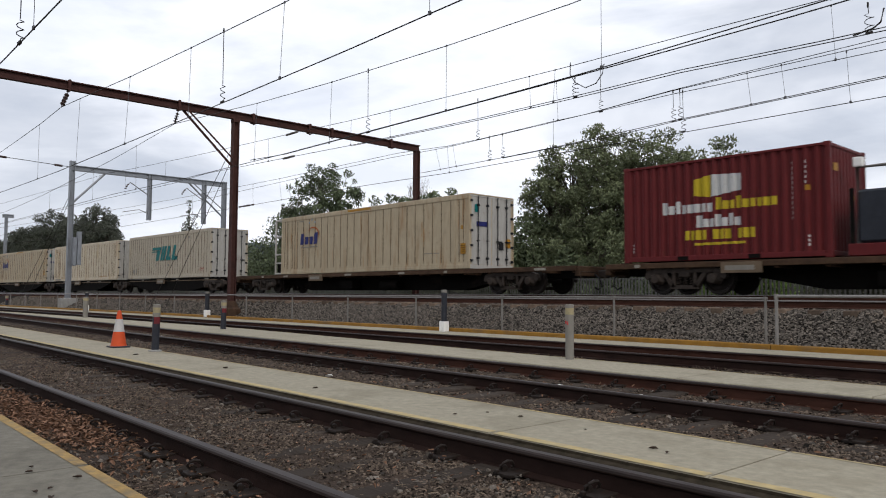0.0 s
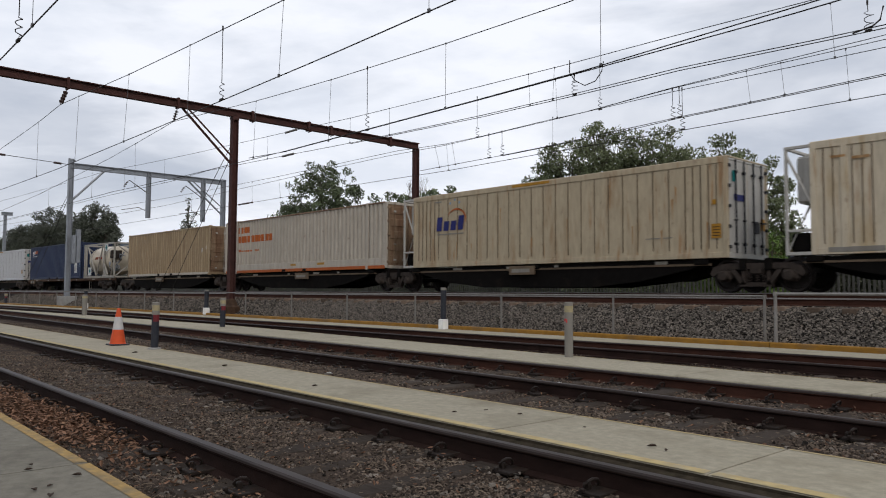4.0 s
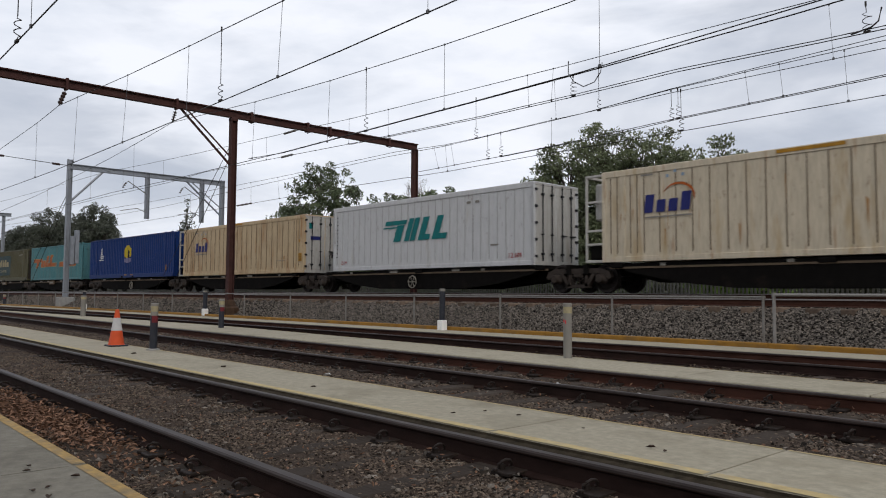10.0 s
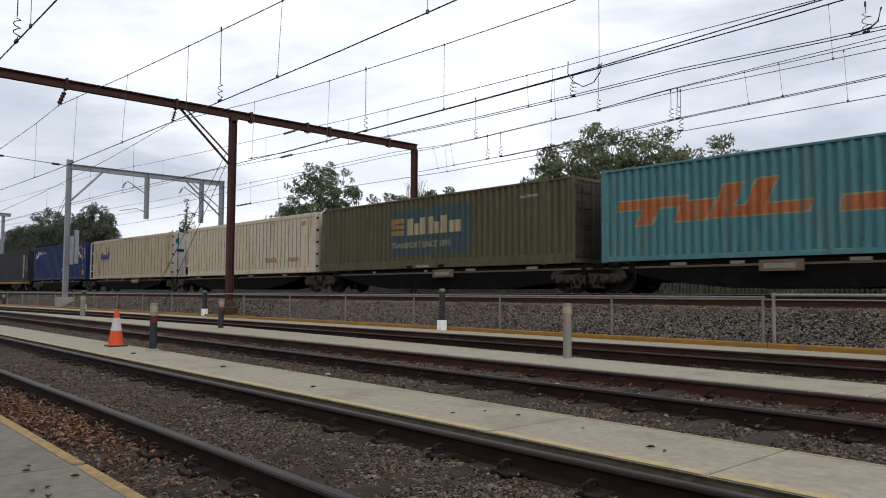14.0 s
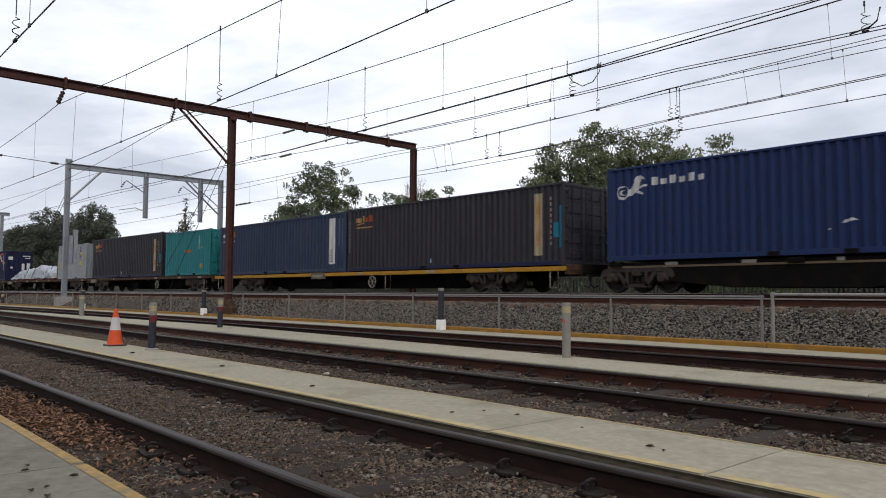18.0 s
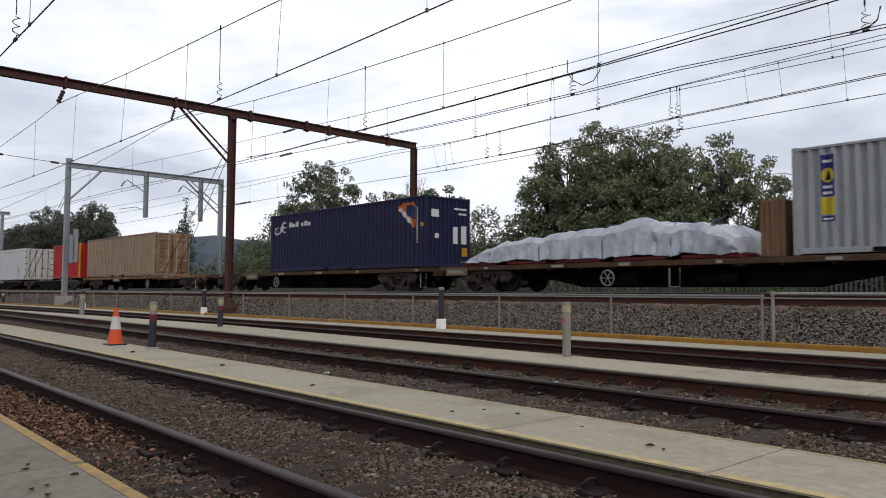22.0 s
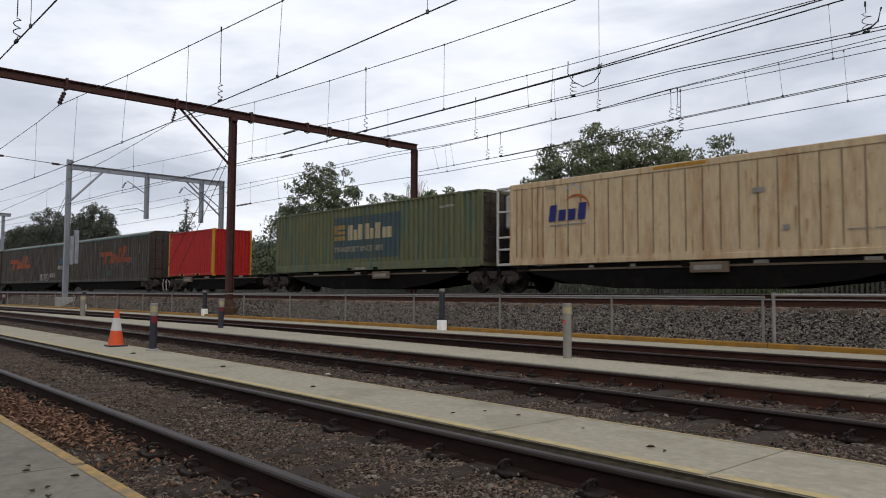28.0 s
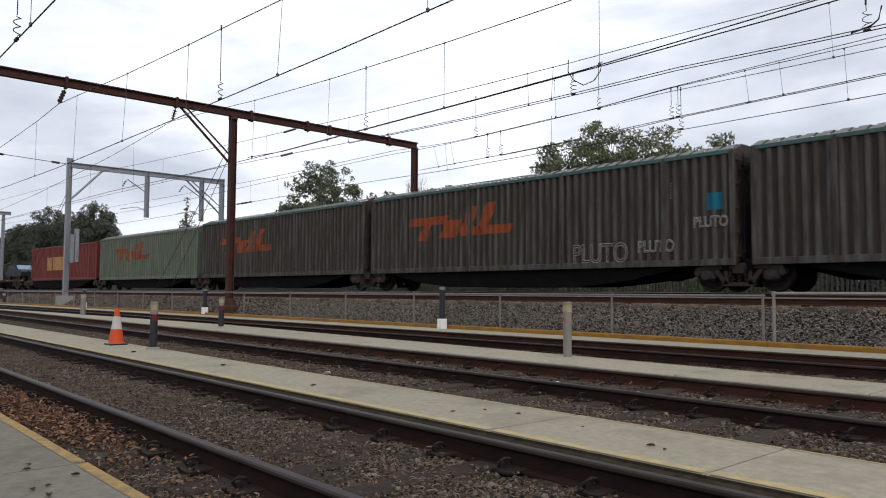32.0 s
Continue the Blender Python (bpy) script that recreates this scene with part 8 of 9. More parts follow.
load(t, -183.8, -171.65)
teal_mark(t, w, -2.2, 1.15, 1.12)
writing("12.6M", 0.26, D_RED, t, 4.85, 0.28, -W2 - 0.006)
writing("12.6M", 0.20, D_RED, t, -5.45, 0.30, -W2 - 0.006)
decal(t, w, [rect(-5.75, 0.6 + 0.18 * k, 0.07, 0.07) for k in range(11)], D_BLACK, "rivet_row")
decal(t, w, lines_v(-4.4, 0.3, 1.4, 0.03, 9) + lines_v(3.1, 0.6, 2.0, 0.03, 10) + [rect(2.75, 2.38, 0.22, 0.09), rect(3.2, 2.38, 0.22, 0.09), rect(4.0, 0.75, 0.4, 0.06)], D_GRIME, "small_print")
t, w = rand_like(-199.95, -186.35, M_BEIGE, L_RE, 9)
mark_reefer(t, w, 13.6, -5.12, 1.4, seed=9)
t, w = container(14.7, H1, M_WOLF, "bright blue corrugated 48-foot container with a round yellow badge", "door", M_WOLF, inset=6.0, pitch=0.30, skirt=0.12)
load(t, -216.1, -201.4)
disc = [(0.60 * math.cos(2 * math.pi * i / 24), 0.50 * math.sin(2 * math.pi * i / 24)) for i in range(24)]
decal(t, w, [[(-0.08 + x, 1.80 + z) for x, z in disc]], D_YELLOW, "badge", "round yellow badge")
decal(t, w, [[(-0.32, 1.35), (0.36, 1.35), (0.20, 1.75), (-0.12, 2.22), (-0.26, 1.95), (-0.24, 1.6)]], D_BLACK, "badge_shape", "", 0.007)
decal(t, w, [[(-0.66, 1.14), (-0.1, 1.04), (0.52, 1.16), (0.52, 1.36), (-0.1, 1.42), (-0.66, 1.36)]], D_PLUM, "badge_base", "", 0.009)
decal(t, w, [rect(-5.40, 1.34, 0.86, 0.07), rect(-5.24, 1.46, 0.54, 0.10), [(-5.34, 1.60), (-4.60, 1.60), (-4.70, 1.70), (-5.24, 1.70)], [(-5.22, 1.74), (-4.72, 1.74), (-4.82, 1.90), (-5.12, 1.90)], rect(-5.08, 1.93, 0.22, 0.12),
             [(-5.08, 2.08), (-4.86, 2.08), (-4.97, 2.36)]], D_WHITE, "badge", "white stepped emblem")
decal(t, w, lines_v(5.55, 0.95, 2.45, 0.04, 12) + lines_v(5.95, 1.9, 2.45, 0.05, 5), D_SKY, "number_bar")
decal(t, w, [rect(5.85, 0.42, 0.42, 0.38), rect(5.9, 1.72, 0.13, 0.13)], D_OCHRE, "warning_label")
decal(t, Wall(-9, 9, 1, 0, -W2), [rect(-0.55, 0.18, 0.42, 0.07), rect(0.55, 0.18, 0.42, 0.07)], D_OCHRE, "warning_label", "", 0.008)
t, w = container(12.25, H1, M_TEAL, "teal corrugated 40-foot container with a large orange block mark", "door", M_TEAL, pockets=False)
load(t, -230.05, -217.8)


def orange_mark(t, w, x, z, sc, material, edge=None, tall=1.0):
    shapes = [slant(x, z + 0.55 * sc, 1.75 * sc, 0.3 * sc, 0.5), slant(x + 0.45 * sc, z, 0.40 * sc, 0.58 * sc, 0.5), slant(x + 1.45 * sc, z + 0.05 * sc, 0.75 * sc, 0.62 * sc, 0.5),
              slant(x + 2.3 * sc, z + 0.08 * sc, 0.42 * sc, 1.0 * sc, 0.5), slant(x + 3.0 * sc, z + 0.1 * sc, 0.42 * sc, 1.05 * sc, 0.5), slant(x + 2.6 * sc, z + 0.08 * sc, 1.75 * sc, 0.30 * sc, 0.5)]
    shapes = [[(a - 0.5 * (b - z) * (1 - tall), z + (b - z) * tall) for a, b in p] for p in shapes]
    if edge:
        big = []
        for p in shapes:
            cx, cz = sum(q[0] for q in p) / 4, sum(q[1] for q in p) / 4
            big.append([(cx + (a - cx) * 1.0 + (0.05 if a > cx else -0.05), cz + (b - cz) + (0.045 if b > cz else -0.045)) for a, b in p])
        decal(t, w, big, edge, "brand_edge", "thin yellow edge")
    decal(t, w, shapes, material, "brand_mark", "orange slanted blocks", 0.008)


orange_mark(t, w, -5.45, 1.1, 1.3, D_FADEOR, D_PEACH, 0.68)
decal(t, w, [slant(0.88, 1.06, 3.95, 0.46, 0.3)], D_PEACH, "brand_edge")
decal(t, w, [slant(0.95, 1.11, 3.83, 0.36, 0.3)], D_FADEOR, "brand_mark", "long orange bar", 0.008)
LS = "olive green corrugated container with faded slate panel and ochre emblem"


def sadleir_like(left, right, colour):
    t, w = container(right - left, H1, colour, LS, "door", M_VANDOOR, inset=6.1, pitch=0.30, skirt=0.18)
    load(t, left, right)
    decal(t, w, [rect(-2.32, 0.55, 4.87, 1.88)], D_SLATE, "sign_panel", "faded slate blue sign panel")
    decal(t, w, [rect(-2.22, 1.40, 0.82, 0.2), rect(-2.22, 1.68, 0.82, 0.14), rect(-2.22, 1.9, 0.82, 0.2), rect(-2.22, 1.72, 0.25, 0.3)], D_FADEOC, "brand_sign", "ochre square emblem", 0.008)
    decal(t, w, wordmark(-1.16, 1.38, 3.3, 0.68, "AaAAaAaa", 0, 0.2), D_BUFF, "brand_mark", "buff blocks", 0.008)
    writing("TRANSPORT SINCE 1895", 0.34, D_BUFF, t, -2.16, 0.86, -W2 + 0.002, stretch=0.98)
    decal(t, w, [rect(5.0, 2.35, 0.25, 0.09), rect(5.35, 2.37, 0.45, 0.09)], D_GRIME, "number_bar")
    decal(t, Wall(-9, 9, 1, 0, -W2), [rect(-0.55, 0.05, 0.8, 0.1)], M_PLATE, "placard", "", 0.01)
    return t


sadleir_like(-245.9, -231.1, M_OLIVE)
t, w = rand_like(-260.4, -246.5, M_CREAM, "stained cream insulated container with close ribs", 11, H=2.88, ribs=0.36, fine=False, ladder="brace")
decal(t, w, [rect(2.3, 0.6, 1.1, 0.2), rect(4.6, 0.62, 0.9, 0.16), rect(-6.3, 2.45, 0.3, 0.06), rect(5.7, 2.3, 0.4, 0.2)], D_RUN, "worn_patch")
t, w = rand_like(-276.45, -262.9, M_BEIGE2, L_RE, 12)
mark_reefer(t, w, 13.55, -5.18, 1.42, seed=12)
decal(t, w, swoosh(-1.2, 0.75, 0.3, 200, -30, 0.04) + swoosh(-6.0, 0.6, 0.25, 0, 200, 0.04) + [[(2.5, 1.05), (4.6, 1.2), (4.6, 1.23), (2.5, 1.08)]], D_RUN, "scribble")
t, w = container(12.25, H1, M_CPC, "royal blue corrugated container with white emblem and orange badge", "corr")
load(t, -290.35, -278.1)


def dragon(t, w, x, z, k):
    """A curled white emblem: a coiled tail, a body, a neck with a head and two forelegs."""
    shapes = swoosh(x + 0.18, z + 0.12, 0.24, 40, 400, 0.09, 14, 0.9) + swoosh(x + 0.18, z + 0.12, 0.10, 60, 330, 0.06, 10, 0.9)
    shapes += [[(x + 0.34, z - 0.02), (x + 0.62, z + 0.06), (x + 0.78, z + 0.24), (x + 0.70, z + 0.40), (x + 0.52, z + 0.34), (x + 0.40, z + 0.18)],
               [(x + 0.60, z + 0.30), (x + 0.74, z + 0.30), (x + 0.82, z + 0.52), (x + 0.70, z + 0.60), (x + 0.60, z + 0.48)],
               [(x + 0.70, z + 0.52), (x + 0.96, z + 0.46), (x + 0.92, z + 0.54), (x + 0.76, z + 0.62)],
               [(x + 0.72, z + 0.20), (x + 1.02, z + 0.26), (x + 1.00, z + 0.32), (x + 0.74, z + 0.28)],
               [(x + 0.66, z + 0.08), (x + 0.90, z + 0.00), (x + 0.92, z + 0.05), (x + 0.70, z + 0.15)]]
    decal(t, w, shapes, D_WHITE, "emblem", "white curled emblem")
    decal(t, w, wordmark(x + 1.0 + 0.25 * k, z + 0.26, 2.15 * k, 0.24, "AaAaAa", 0, 0.3), D_WHITE, "brand_mark")


def badge(t, w, x, z):
    decal(t, w, [[(x, z + 0.75), (x + 0.35, z + 0.95), (x + 1.05, z + 0.95), (x + 1.25, z + 0.65), (x + 1.25, z), (x + 1.05, z - 0.1)]], D_ORANGE, "badge", "slanted orange badge")
    decal(t, w, [[(x + 0.5, z + 0.55), (x + 0.65, z + 0.85), (x + 1.02, z + 0.85), (x + 1.15, z + 0.62), (x + 1.15, z + 0.2)]], M_CPC, "badge_shape", "", 0.007)
    decal(t, w, [[(x + 0.12, z + 0.7), (x + 0.3, z + 0.78), (x + 1.0, z + 0.12), (x + 0.9, z + 0.02)]], D_WHITE, "badge_shape", "", 0.008)


dragon(t, w, -5.75, 2.0, 0.82)
badge(t, w, 4.1, 1.68)
decal(t, w, lines_v(5.45, 0.9, 2.5, 0.05, 14) + lines_v(5.75, 1.9, 2.5, 0.05, 5) + [[(0.75, 0.78), (1.1, 0.84), (1.0, 0.9), (0.8, 0.86)], [(0.4, 0.62), (0.5, 0.64), (0.45, 0.67)]], D_WHITE, "number_bar")
decal(t, w, [rect(5.35, 0.38, 0.4, 0.36), rect(5.75, 1.65, 0.1, 0.12)], D_OCHRE, "warning_label")


def dark_box(left, right, patch, h=H1, zb=0.0):
    t, w = container(right - left, h, M_DARK, "soot-dark corrugated 40-foot container with a rusty white strip", "door", M_DARK, base=M_NAVY)
    load(t, left, right, zb)
    sea_mark(t, w, -5.6, h - 0.62, D_RUN, D_DUSTOR)
    decal(t, w, [rect(4.76, 0.36, 0.42, 2.12)], D_BUFF, "white_strip", "tall rust-stained strip")
    decal(t, w, [rect(4.90, 0.7, 0.14, 1.5)], D_RUN, "worn_patch", "", 0.007)
    decal(t, w, lines_v(5.5, 0.7, 2.4, 0.05, 9), D_GRIME, "number_bar")
    decal(t, w, lines_v(-6.0, 0.85, 2.3, 0.10, 8), D_GRIME, "number_bar", "", 0.006)
    decal(t, w, [rect(-0.6, 0.25, 0.05, 0.18), rect(0.6, 0.25, 0.05, 0.18)], D_SKY, "scuff")
    if patch:
        decal(t, w, [rect(5.85, 0.6, 0.16, 1.4), rect(5.6, 0.95, 0.3, 0.5)], D_CYAN, "spray_patch", "blue spray paint")
    return t


dark_box(-304.3, -292.05, True, 2.78, -0.06)
t, w = container(12.3, 2.74, M_BLUE1, "faded navy 40-foot container with a white strip", "door", M_BLUE1)
load(t, -316.8, -304.48, -0.06)
sea_mark(t, w, -5.75, 2.12, D_WHITE, D_ORANGE)
decal(t, w, [rect(4.76, 0.38, 0.46, 2.12)], D_WHITE, "white_strip", "tall white strip")
decal(t, w, [rect(4.83, 0.48 + 0.09 * k, 0.3, 0.04) for k in range(7)], D_GRIME, "small_print", "", 0.007)
decal(t, w, lines_v(5.5, 1.2, 2.5, 0.06, 11) + lines_v(5.78, 0.9, 2.5, 0.04, 12), D_SKY, "number_bar")
t, w = container(6.1, 2.72, M_TEAL20, "turquoise corrugated 20-foot container with faded orange marks", "door", M_TEAL20)
load(t, -324.1, -318.0)
decal(t, w, wordmark(-0.35, 1.42, 0.95, 0.14, "AAAAA"), D_ORANGE, "brand_mark")
decal(t, w, [rect(1.75, 0.42, 0.24, 0.28), rect(1.9, 1.6, 0.1, 0.1)], D_OCHRE, "warning_label")
decal(t, w, lines_v(1.6, 1.6, 2.4, 0.05, 8), D_WHITE, "number_bar")
dark_box(-336.95, -324.75, True)
t, w = container(6.15, 2.75, M_GREY20, "light grey corrugated 20-foot container with blue and yellow strips", "corr")
load(t, -344.5, -338.35)
for xx in (-2.37, 1.62):
    decal(t, w, [rect(xx, 1.45, 0.32, 1.05), rect(xx, 0.82, 0.32, 0.14)], D_NAVY, "badge", "blue vertical sign")
    decal(t, w, [[(xx + 0.16 + 0.15 * math.cos(a * 0.524), 1.98 + 0.19 * math.sin(a * 0.524)) for a in range(12)]], D_YELLOW, "badge_shape", "", 0.007)
    decal(t, w, [rect(xx, 1.0, 0.32, 0.42)], D_YELLOW, "badge_shape", "yellow panel", 0.006)
    decal(t, w, [[(xx + 0.08, 1.86), (xx + 0.26, 1.86), (xx + 0.16, 2.12)]], D_BLACK, "badge_shape", "", 0.009)
    decal(t, w, [rect(xx + 0.05, 2.3, 0.22, 0.07), rect(xx + 0.05, 1.65, 0.22, 0.07), rect(xx + 0.05, 1.5, 0.22, 0.07), rect(xx + 0.05, 0.86, 0.22, 0.05)], D_WHITE, "small_print", "", 0.009)
decal(t, w, [rect(2.15, 1.75, 0.12, 0.12)], D_OCHRE, "warning_label")

t = thing("plywood_crate", (0, 0, 0), "tall slatted timber crate with a wire cage top", "crate")
load(t, -345.5, -344.75)
part("panel", Geo().box(-0.32, 0.32, -0.95, 0.95, 0.0, 1.5, 0.01), M_CRATE, t)
for xx in (-0.3, -0.15, 0.0, 0.15, 0.3):
    part("batten", Geo().box(xx - 0.03, xx + 0.03, -0.985, -0.95, 0.0, 1.58, 0.006), M_CRATE, t)
for zz in (0.06, 0.75, 1.42):
    part("batten", Geo().box(-0.33, 0.33, -0.97, -0.951, zz, zz + 0.07, 0.005), M_CRATE, t)


part("wire_cage", Geo().tube([(-0.3, -0.9, 1.5), (-0.3, -0.9, 2.2), (0.3, -0.9, 2.2), (0.3, -0.9, 1.5)], 0.012, 5).tube([(-0.3, 0.9, 1.5), (-0.3, 0.9, 2.2), (0.3, 0.9, 2.2), (0.3, 0.9, 1.5)], 0.012, 5)
     .tube([(-0.3, -0.9, 2.2), (-0.3, 0.9, 2.2)], 0.012, 5).tube([(0.3, -0.9, 2.2), (0.3, 0.9, 2.2)], 0.012, 5).tube([(0, -0.9, 1.5), (0, -0.9, 2.2)], 0.01, 5), M_GALV_DK, t)


def tarp_load():
    """A sheeted load: bulky humps drawn tight by straps, with a ruffled hem."""
    L = 10.9
    t = thing("sheeted_load", (0, 0, 0), "silver grey tarpaulin tied over a long lumpy load", "sheeted load")
    load(t, -356.85, -345.95)
    hs = [(-5.45, 0.10), (-5.0, 0.30), (-4.5, 0.52), (-3.9, 0.74), (-3.0, 0.88), (-2.0, 0.98), (-0.5, 1.08), (1.0, 1.20), (2.0, 1.30), (2.5, 1.32), (3.0, 1.18), (3.6, 1.10), (4.5, 1.02), (5.0, 0.90), (5.3, 0.62), (5.45, 0.10)]
    nx, ny = 150, 33
    vs, fs = [], []
    for i in range(nx + 1):
        x = -L / 2 + L * i / nx
        h = 0.93 * float(np.interp(x, [a for a, _ in hs], [b for _, b in hs])) + 0.05 * noise.noise((x * 1.7, 3.0, 0.0))
        tight = min(1.0, min(abs(x - q) for q in (-3.9, -1.6, 1.0, 3.4)) / 0.35)
        for j in range(ny):
            u = -1 + 2 * j / (ny - 1)
            a = abs(u)
            y = (W2 - 0.02) * math.copysign(min(1.0, a * 1.35) ** 0.9, u)
            z = 0.12 + (h - 0.12) * (1 - max(0.0, (a - 0.62) / 0.38) ** 1.25)
            f = noise.noise((x * 1.1, u * 1.6, 1.0)) * 0.17 + noise.noise((x * 3.2 + 2 * u, u * 1.5, 4.0)) * 0.05 + abs(noise.noise((x * 2.0 - 3 * u, 7.0, 0.0))) * 0.06 - abs(noise.noise((x * 4.2 + 5 * u, u * 3.0, 2.0))) * 0.09 + abs(noise.noise((x * 7.0 - 4 * u, u * 6.0, 9.0))) * 0.045
            hem = max(0.0, (a - 0.8) / 0.2)
            y += math.copysign((f - 0.05) * tight * 0.8 + hem * 0.06 * math.sin(x * 9 + 2 * math.sin(x * 3)), u) * (0.4 + a)
            z += f * tight * (1 - 0.4 * a) - (1 - tight) * 0.05
            vs.append((x, y, max(z, 0.06)))
    for i in range(nx):
        for j in range(ny - 1):
            fs.append((i * ny + j, i * ny + j + 1, (i + 1) * ny + j + 1, (i + 1) * ny + j))
    part("tarpaulin", Geo().add(vs, fs), M_TARP, t)
    for x in (-3.9, -1.6, 1.0, 3.4):
        h = float(np.interp(x, [a for a, _ in hs], [b for _, b in hs]))
        part("strap", Geo().tube([(x, -W2, 0.02), (x, -W2 - 0.01, h * 0.55), (x, -W2 + 0.3, h - 0.02), (x, 0, h + 0.03), (x, W2 - 0.3, h - 0.02), (x, W2, 0.02)], 0.012, 6), M_STRAP, t, "blue tie-down strap")
    for a, b in (((3.6, 0.1), (5.0, 1.2)), ((3.3, 0.1), (4.8, 1.1))):
        part("tie_rope", Geo().tube([(a[0], -W2 - 0.02, a[1]), (b[0], -W2 + 0.25, b[1])], 0.02, 5), M_STRAP, t)
    for x in (-4.5, -2.2, 0.0, 2.3, 4.6):
        part("bearer", Geo().box(x - 0.9, x + 0.9, -W2 + 0.03, W2 - 0.03, 0.0, 0.11, 0.01), M_MAROON, t, "red timber bearer")


tarp_load()
t, w = container(12.2, H1, M_NAVY, "dark navy corrugated container with white emblem and orange badge", "corr")
load(t, -371.0, -358.8)
dragon(t, w, -5.65, 1.95, 1.0)
badge(t, w, 4.2, 1.72)
decal(t, w, lines_v(5.5, 1.0, 2.5, 0.05, 14), D_WHITE, "number_bar")
decal(t, w, [rect(5.72, 1.65, 0.14, 0.16)], D_OCHRE, "warning_label")
for _m in ((-0.95, -0.55, 2.05, 2.35), (-0.75, -0.55, 1.2, 1.38), (0.3, 1.0, 2.4, 2.48), (0.55, 1.0, 2.2, 2.28), (0.25, 0.5, 1.0, 1.7), (0.7, 1.0, 1.0, 1.75)):
    part("end_mark", Geo().box(6.09, 6.10, *_m), D_WHITE, t)
part("end_label", Geo().box(6.09, 6.10, 0.75, 1.05, 0.5, 0.85), D_OCHRE, t)
t, w = container(12.2, H1, M_TAN2, "dull tan corrugated container with rusty doors and orange base rail", "door", M_TANDOOR, base=M_TANDOOR, roof=M_TANDOOR)
load(t, -397.95, -385.75)
decal(t, w, wordmark(-5.3, 2.3, 0.9, 0.18, "AAAA") + wordmark(-5.3, 2.05, 2.4, 0.2, "AAAA AAAAA"), D_RUN, "brand_mark", "faded orange blocks")
decal(t, w, [rect(-0.6, 0.32, 0.5, 0.08), rect(2.1, 0.32, 0.5, 0.08)], D_OCHRE, "warning_label")
for left, right in ((-405.62, -399.5), (-471.7, -465.55)):
    t, w = container(right - left, 2.75, M_RED, "bright red corrugated 20-foot container with yellow corner posts", "corr", posts=M_YEL)
    load(t, left, right)
    part("yellow_band", Geo().box(2.80, 2.95, -W2 - 0.002, -W2 + 0.02, 0.17, 2.66, 0.005), M_YEL, t, "broad yellow corner band")
    decal(t, w, [rect(-2.75, 2.0, 0.09, 0.5)], D_WHITE, "placard")
    decal(t, w, lines_v(1.7, 0.7, 2.5, 0.05, 15) + lines_v(1.95, 1.9, 2.5, 0.05, 5), D_WHITE, "number_bar")
    decal(t, w, [rect(1.95, 1.65, 0.09, 0.12)], D_BUFF, "warning_label")
    decal(t, Wall(-9, 9, 1, 0, -W2), [rect(-1.35, 0.03, 0.1, 0.11), rect(-0.86, 0.03, 0.1, 0.11), rect(0.76, 0.03, 0.1, 0.11), rect(1.25, 0.03, 0.1, 0.11)], D_YELLOW, "pocket_mark", "", 0.008)
t, w = rand_like(-426.8, -413.15, M_REEFW, "plain white insulated container with faint ribs", 15, ribs=0.95, fine=False, ladder="brace")
decal(t, w, [rect(5.2, 0.6, 0.28, 0.4)], D_OCHRE, "warning_label", "", 0.007)
decal(t, w, lines_v(-6.3, 1.6, 2.45, 0.04, 8) + [rect(5.2, 1.45, 0.06, 0.14), rect(5.0, 0.3, 0.6, 0.03)], D_GRIME, "number_bar")
decal(t, w, [rect(1.6, 2.55, 0.9, 0.06)], D_OCHRE, "roof_label")
decal(t, w, [rect(-6.05, 2.72, 0.14, 0.1), rect(-5.9, 0.05, 0.14, 0.1)], D_RED, "corner_mark", "", 0.012)
t, w = rand_like(-442.45, -428.7, M_BEIGE, "rust-streaked cream reefer container with dark blue mark and orange arc", 16)
mark_reefer(t, w, 13.75, -5.1, 1.44, seed=16)
decal(t, w, [rect(1.9, 1.75, 0.35, 0.13), rect(2.7, 0.7, 0.18, 0.14)], D_GRIME, "small_patch")
sadleir_like(-458.6, -443.8, M_OLIVE2)


def toll_van(left, right, colour, door, roof, mark, label, H=3.46, zb=-0.27, tall=0.85):
    t, w = van(right - left, H, colour, label, door, roof)
    load(t, left, right, zb)
    orange_mark(t, w, -(right - left) / 2 + mark, 1.32, 1.28, D_DUSTOR, None, tall)
    return t, w


LV = "soot-covered green ribbed freight van with a faded orange mark"
t, w = toll_van(-491.15, -474.9, M_VAN, M_VANDOOR, M_VANROOF, 7.55, LV)
decal(t, w, [rect(0.6, 0.5, 0.9, 0.35), rect(5.4, 0.9, 0.4, 0.8)], D_SLATE, "worn_patch")
decal(t, w, lines_v(6.5, 2.0, 2.55, 0.06, 6), D_GRIME, "number_bar")
for _i, (_x, _z, _r) in enumerate(((1.9, 1.35, 0.42), (2.7, 1.55, 0.33), (3.6, 1.25, 0.38), (4.5, 1.45, 0.30), (5.2, 1.2, 0.34))):
    decal(t, w, swoosh(_x, _z, _r, 30 + 60 * _i, 330 + 60 * _i, 0.10), D_VIOLET, "graffiti", "faded violet spray lines")
t, w = toll_van(-508.0, -491.6, M_VAN, M_VANDOOR, M_VANROOF, 2.5, LV)
decal(t, w, [rect(7.36, 1.62, 0.46, 0.48)], D_CYAN, "spray_patch", "square blue patch")
decal(t, w, lines_v(6.2, 2.05, 2.55, 0.06, 6), D_GRIME, "number_bar")
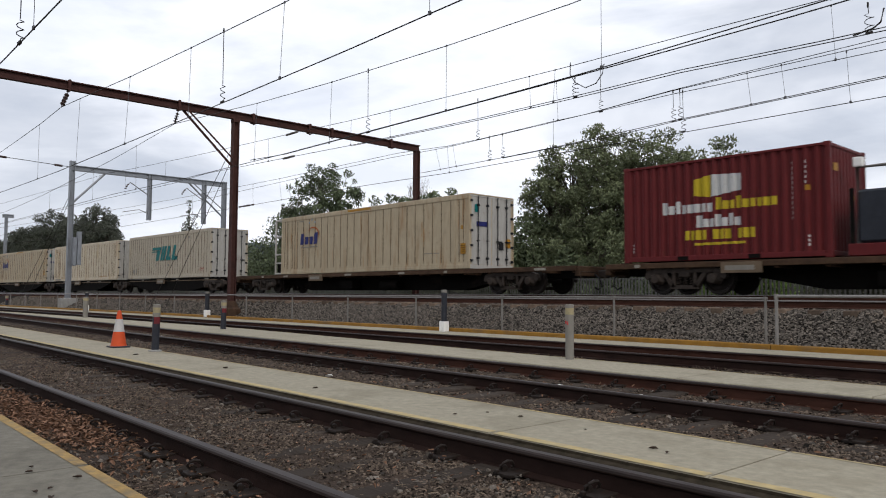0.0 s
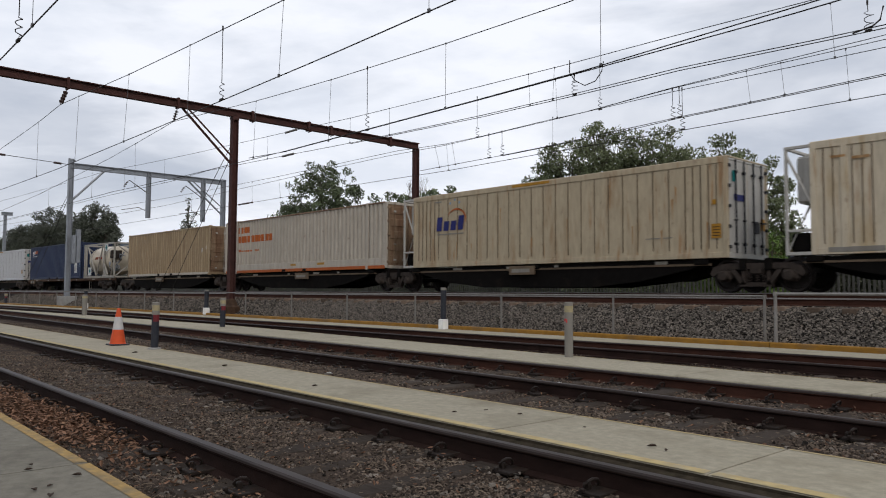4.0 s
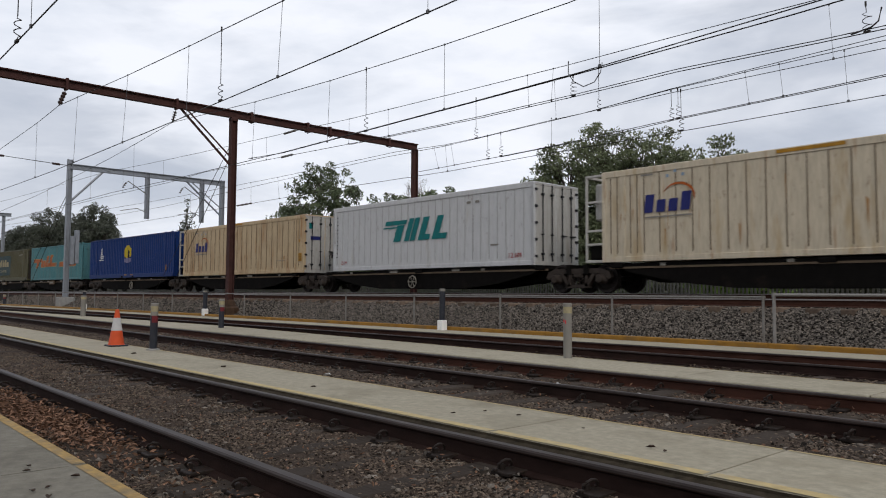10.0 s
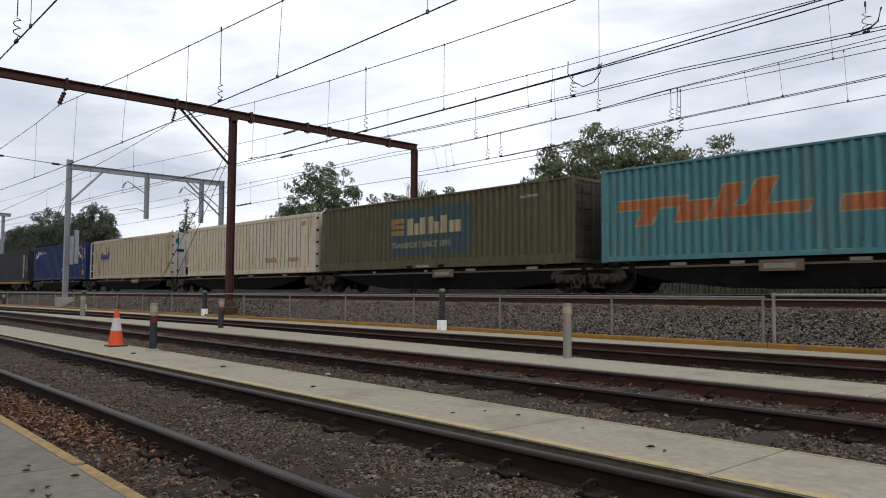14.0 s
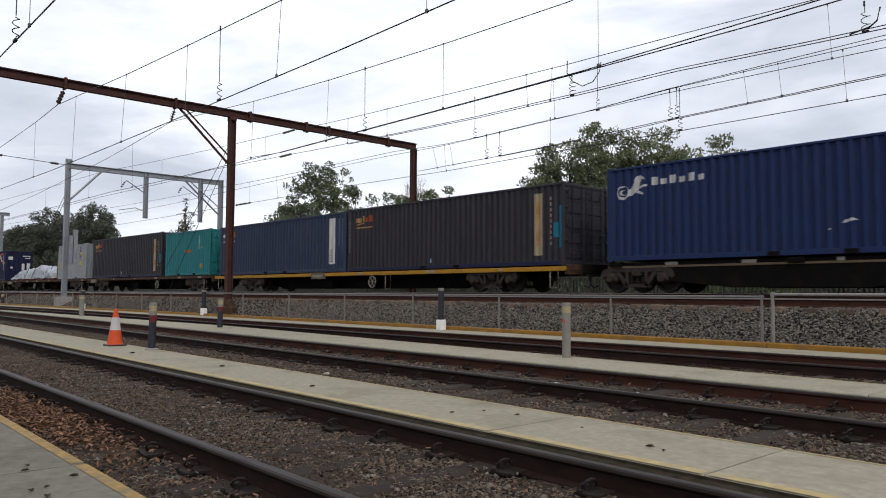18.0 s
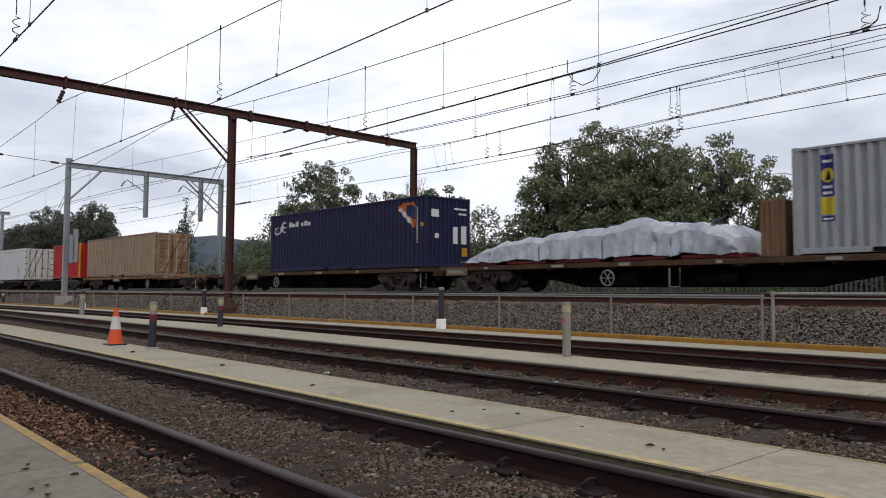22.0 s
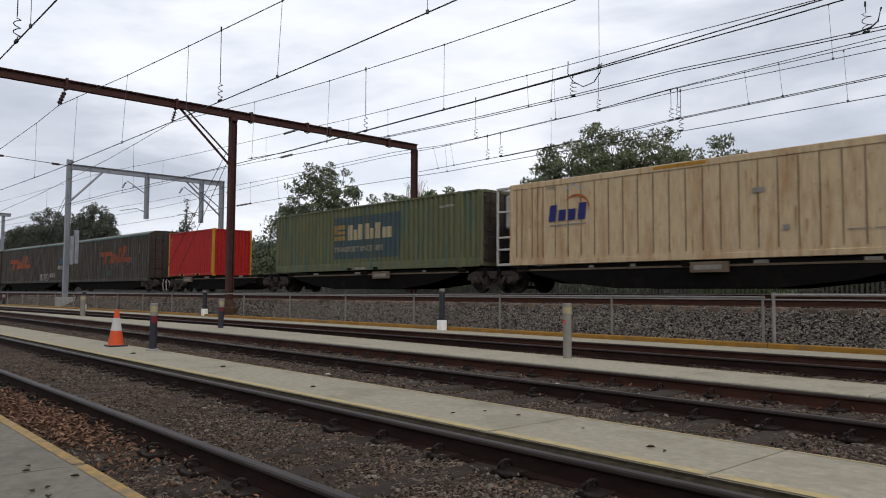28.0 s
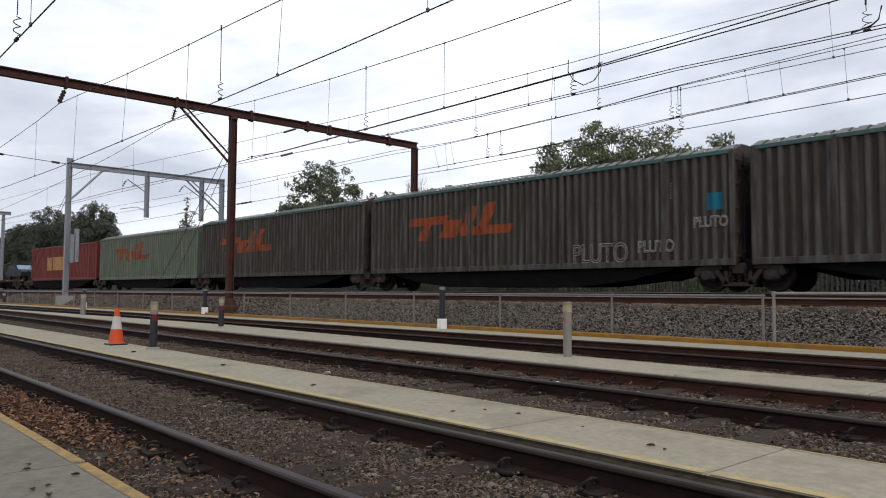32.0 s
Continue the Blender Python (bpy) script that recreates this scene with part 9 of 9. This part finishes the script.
for txt, sz, x, z in (("PLUTO", 0.42, 6.95, 1.15), ("PLUTO", 0.85, 2.66, 0.24), ("PLUTO", 0.5, 5.1, 0.5)):
    writing(txt, sz, D_SPRAY, t, x, z, -W2 + 0.004, "graffiti", 0.8, 0.010)
toll_van(-524.55, -508.6, M_VAN, M_VANDOOR, M_VANROOF, 2.3, LV)
toll_van(-541.1, -525.2, M_VANG, M_VANG, M_VANROOF, 3.0, "pale green ribbed freight van with an orange mark", 3.3)
t, w = van(15.2, 3.0, M_REDOLD, "faded brick-red ribbed freight van with a pale worn panel", M_REDOLD, M_REDOLD, 0.1)
load(t, -557.0, -541.8, -0.2)
decal(t, w, [rect(-3.5, 0.9, 5.0, 1.1)], D_RUN, "worn_patch")


def parked_car():
    """A dark car tied down on the last wagon."""
    t = thing("car", (0, 0, 0), "dark car tied down on a flat wagon", "car")
    load(t, -565.4, -560.9)
    prof = [(-2.2, 0.35), (2.2, 0.35), (2.2, 0.75), (1.9, 0.88), (1.0, 0.95), (0.35, 1.42), (-1.2, 1.45), (-1.9, 1.0), (-2.2, 0.9)]
    part("body", Geo().prism(prof, -0.85, 0.85), D_BLACK, t)
    part("windscreen", Geo().prism([(0.42, 1.36), (1.0, 0.97), (1.06, 0.99), (0.48, 1.40)], -0.75, 0.75), D_SKY, t)
    part("side_window", Geo().prism([(-1.2, 1.38), (0.28, 1.36), (0.8, 1.0), (-1.6, 1.02)], -0.865, -0.845), M_BLUELOAD, t)
    for x in (-1.4, 1.4):
        for y in (-0.8, 0.62):
            part("wheel", Geo().lathe([(0.05, 0), (0.31, 0.0), (0.33, 0.03), (0.33, 0.17), (0.31, 0.2), (0.05, 0.2)], 18, (x, y, 0.33), "y"), M_RUBBER, t)


parked_car()


# ---- how the train runs ----
def run(t):
    """Metres travelled since the start; the train slows a little."""
    return 15.56 * t - 0.005 * t * t - 0.000333 * t ** 3


def on_track(a, z):
    """Pose at a along the track, which bends far off."""
    if a >= BEND_X:
        return pose(a, TRACK_Y, z)
    p = (BEND_X - a) / BEND_R
    return pose(BEND_X - BEND_R * math.sin(p), TRACK_Y - BEND_R * (1 - math.cos(p)), z, 0, 0, math.degrees(p))


def motions():
    times = [i * 1.0 for i in range(33)]
    for ob, s, z in MOVERS:
        walk(ob, [(t, on_track(s + run(t), z)) for t in times])
    for ob, s, x in WHEELS:
        shown = [k for k in range(0, 32 * FPS + 1) if -58.0 < s + run(k / FPS) < 3.0]
        steps = [0] + shown + [32 * FPS] if shown else [0, 32 * FPS]
        steps = sorted(set(steps))
        lo, hi = (shown[0], shown[-1]) if shown else (0, 0)
        walk(ob, [(k / FPS, pose(x, 0, 0.485, 0, math.degrees((run(min(max(k, lo), hi) / FPS) - run(lo / FPS)) / 0.46), 0)) for k in steps])


motions()
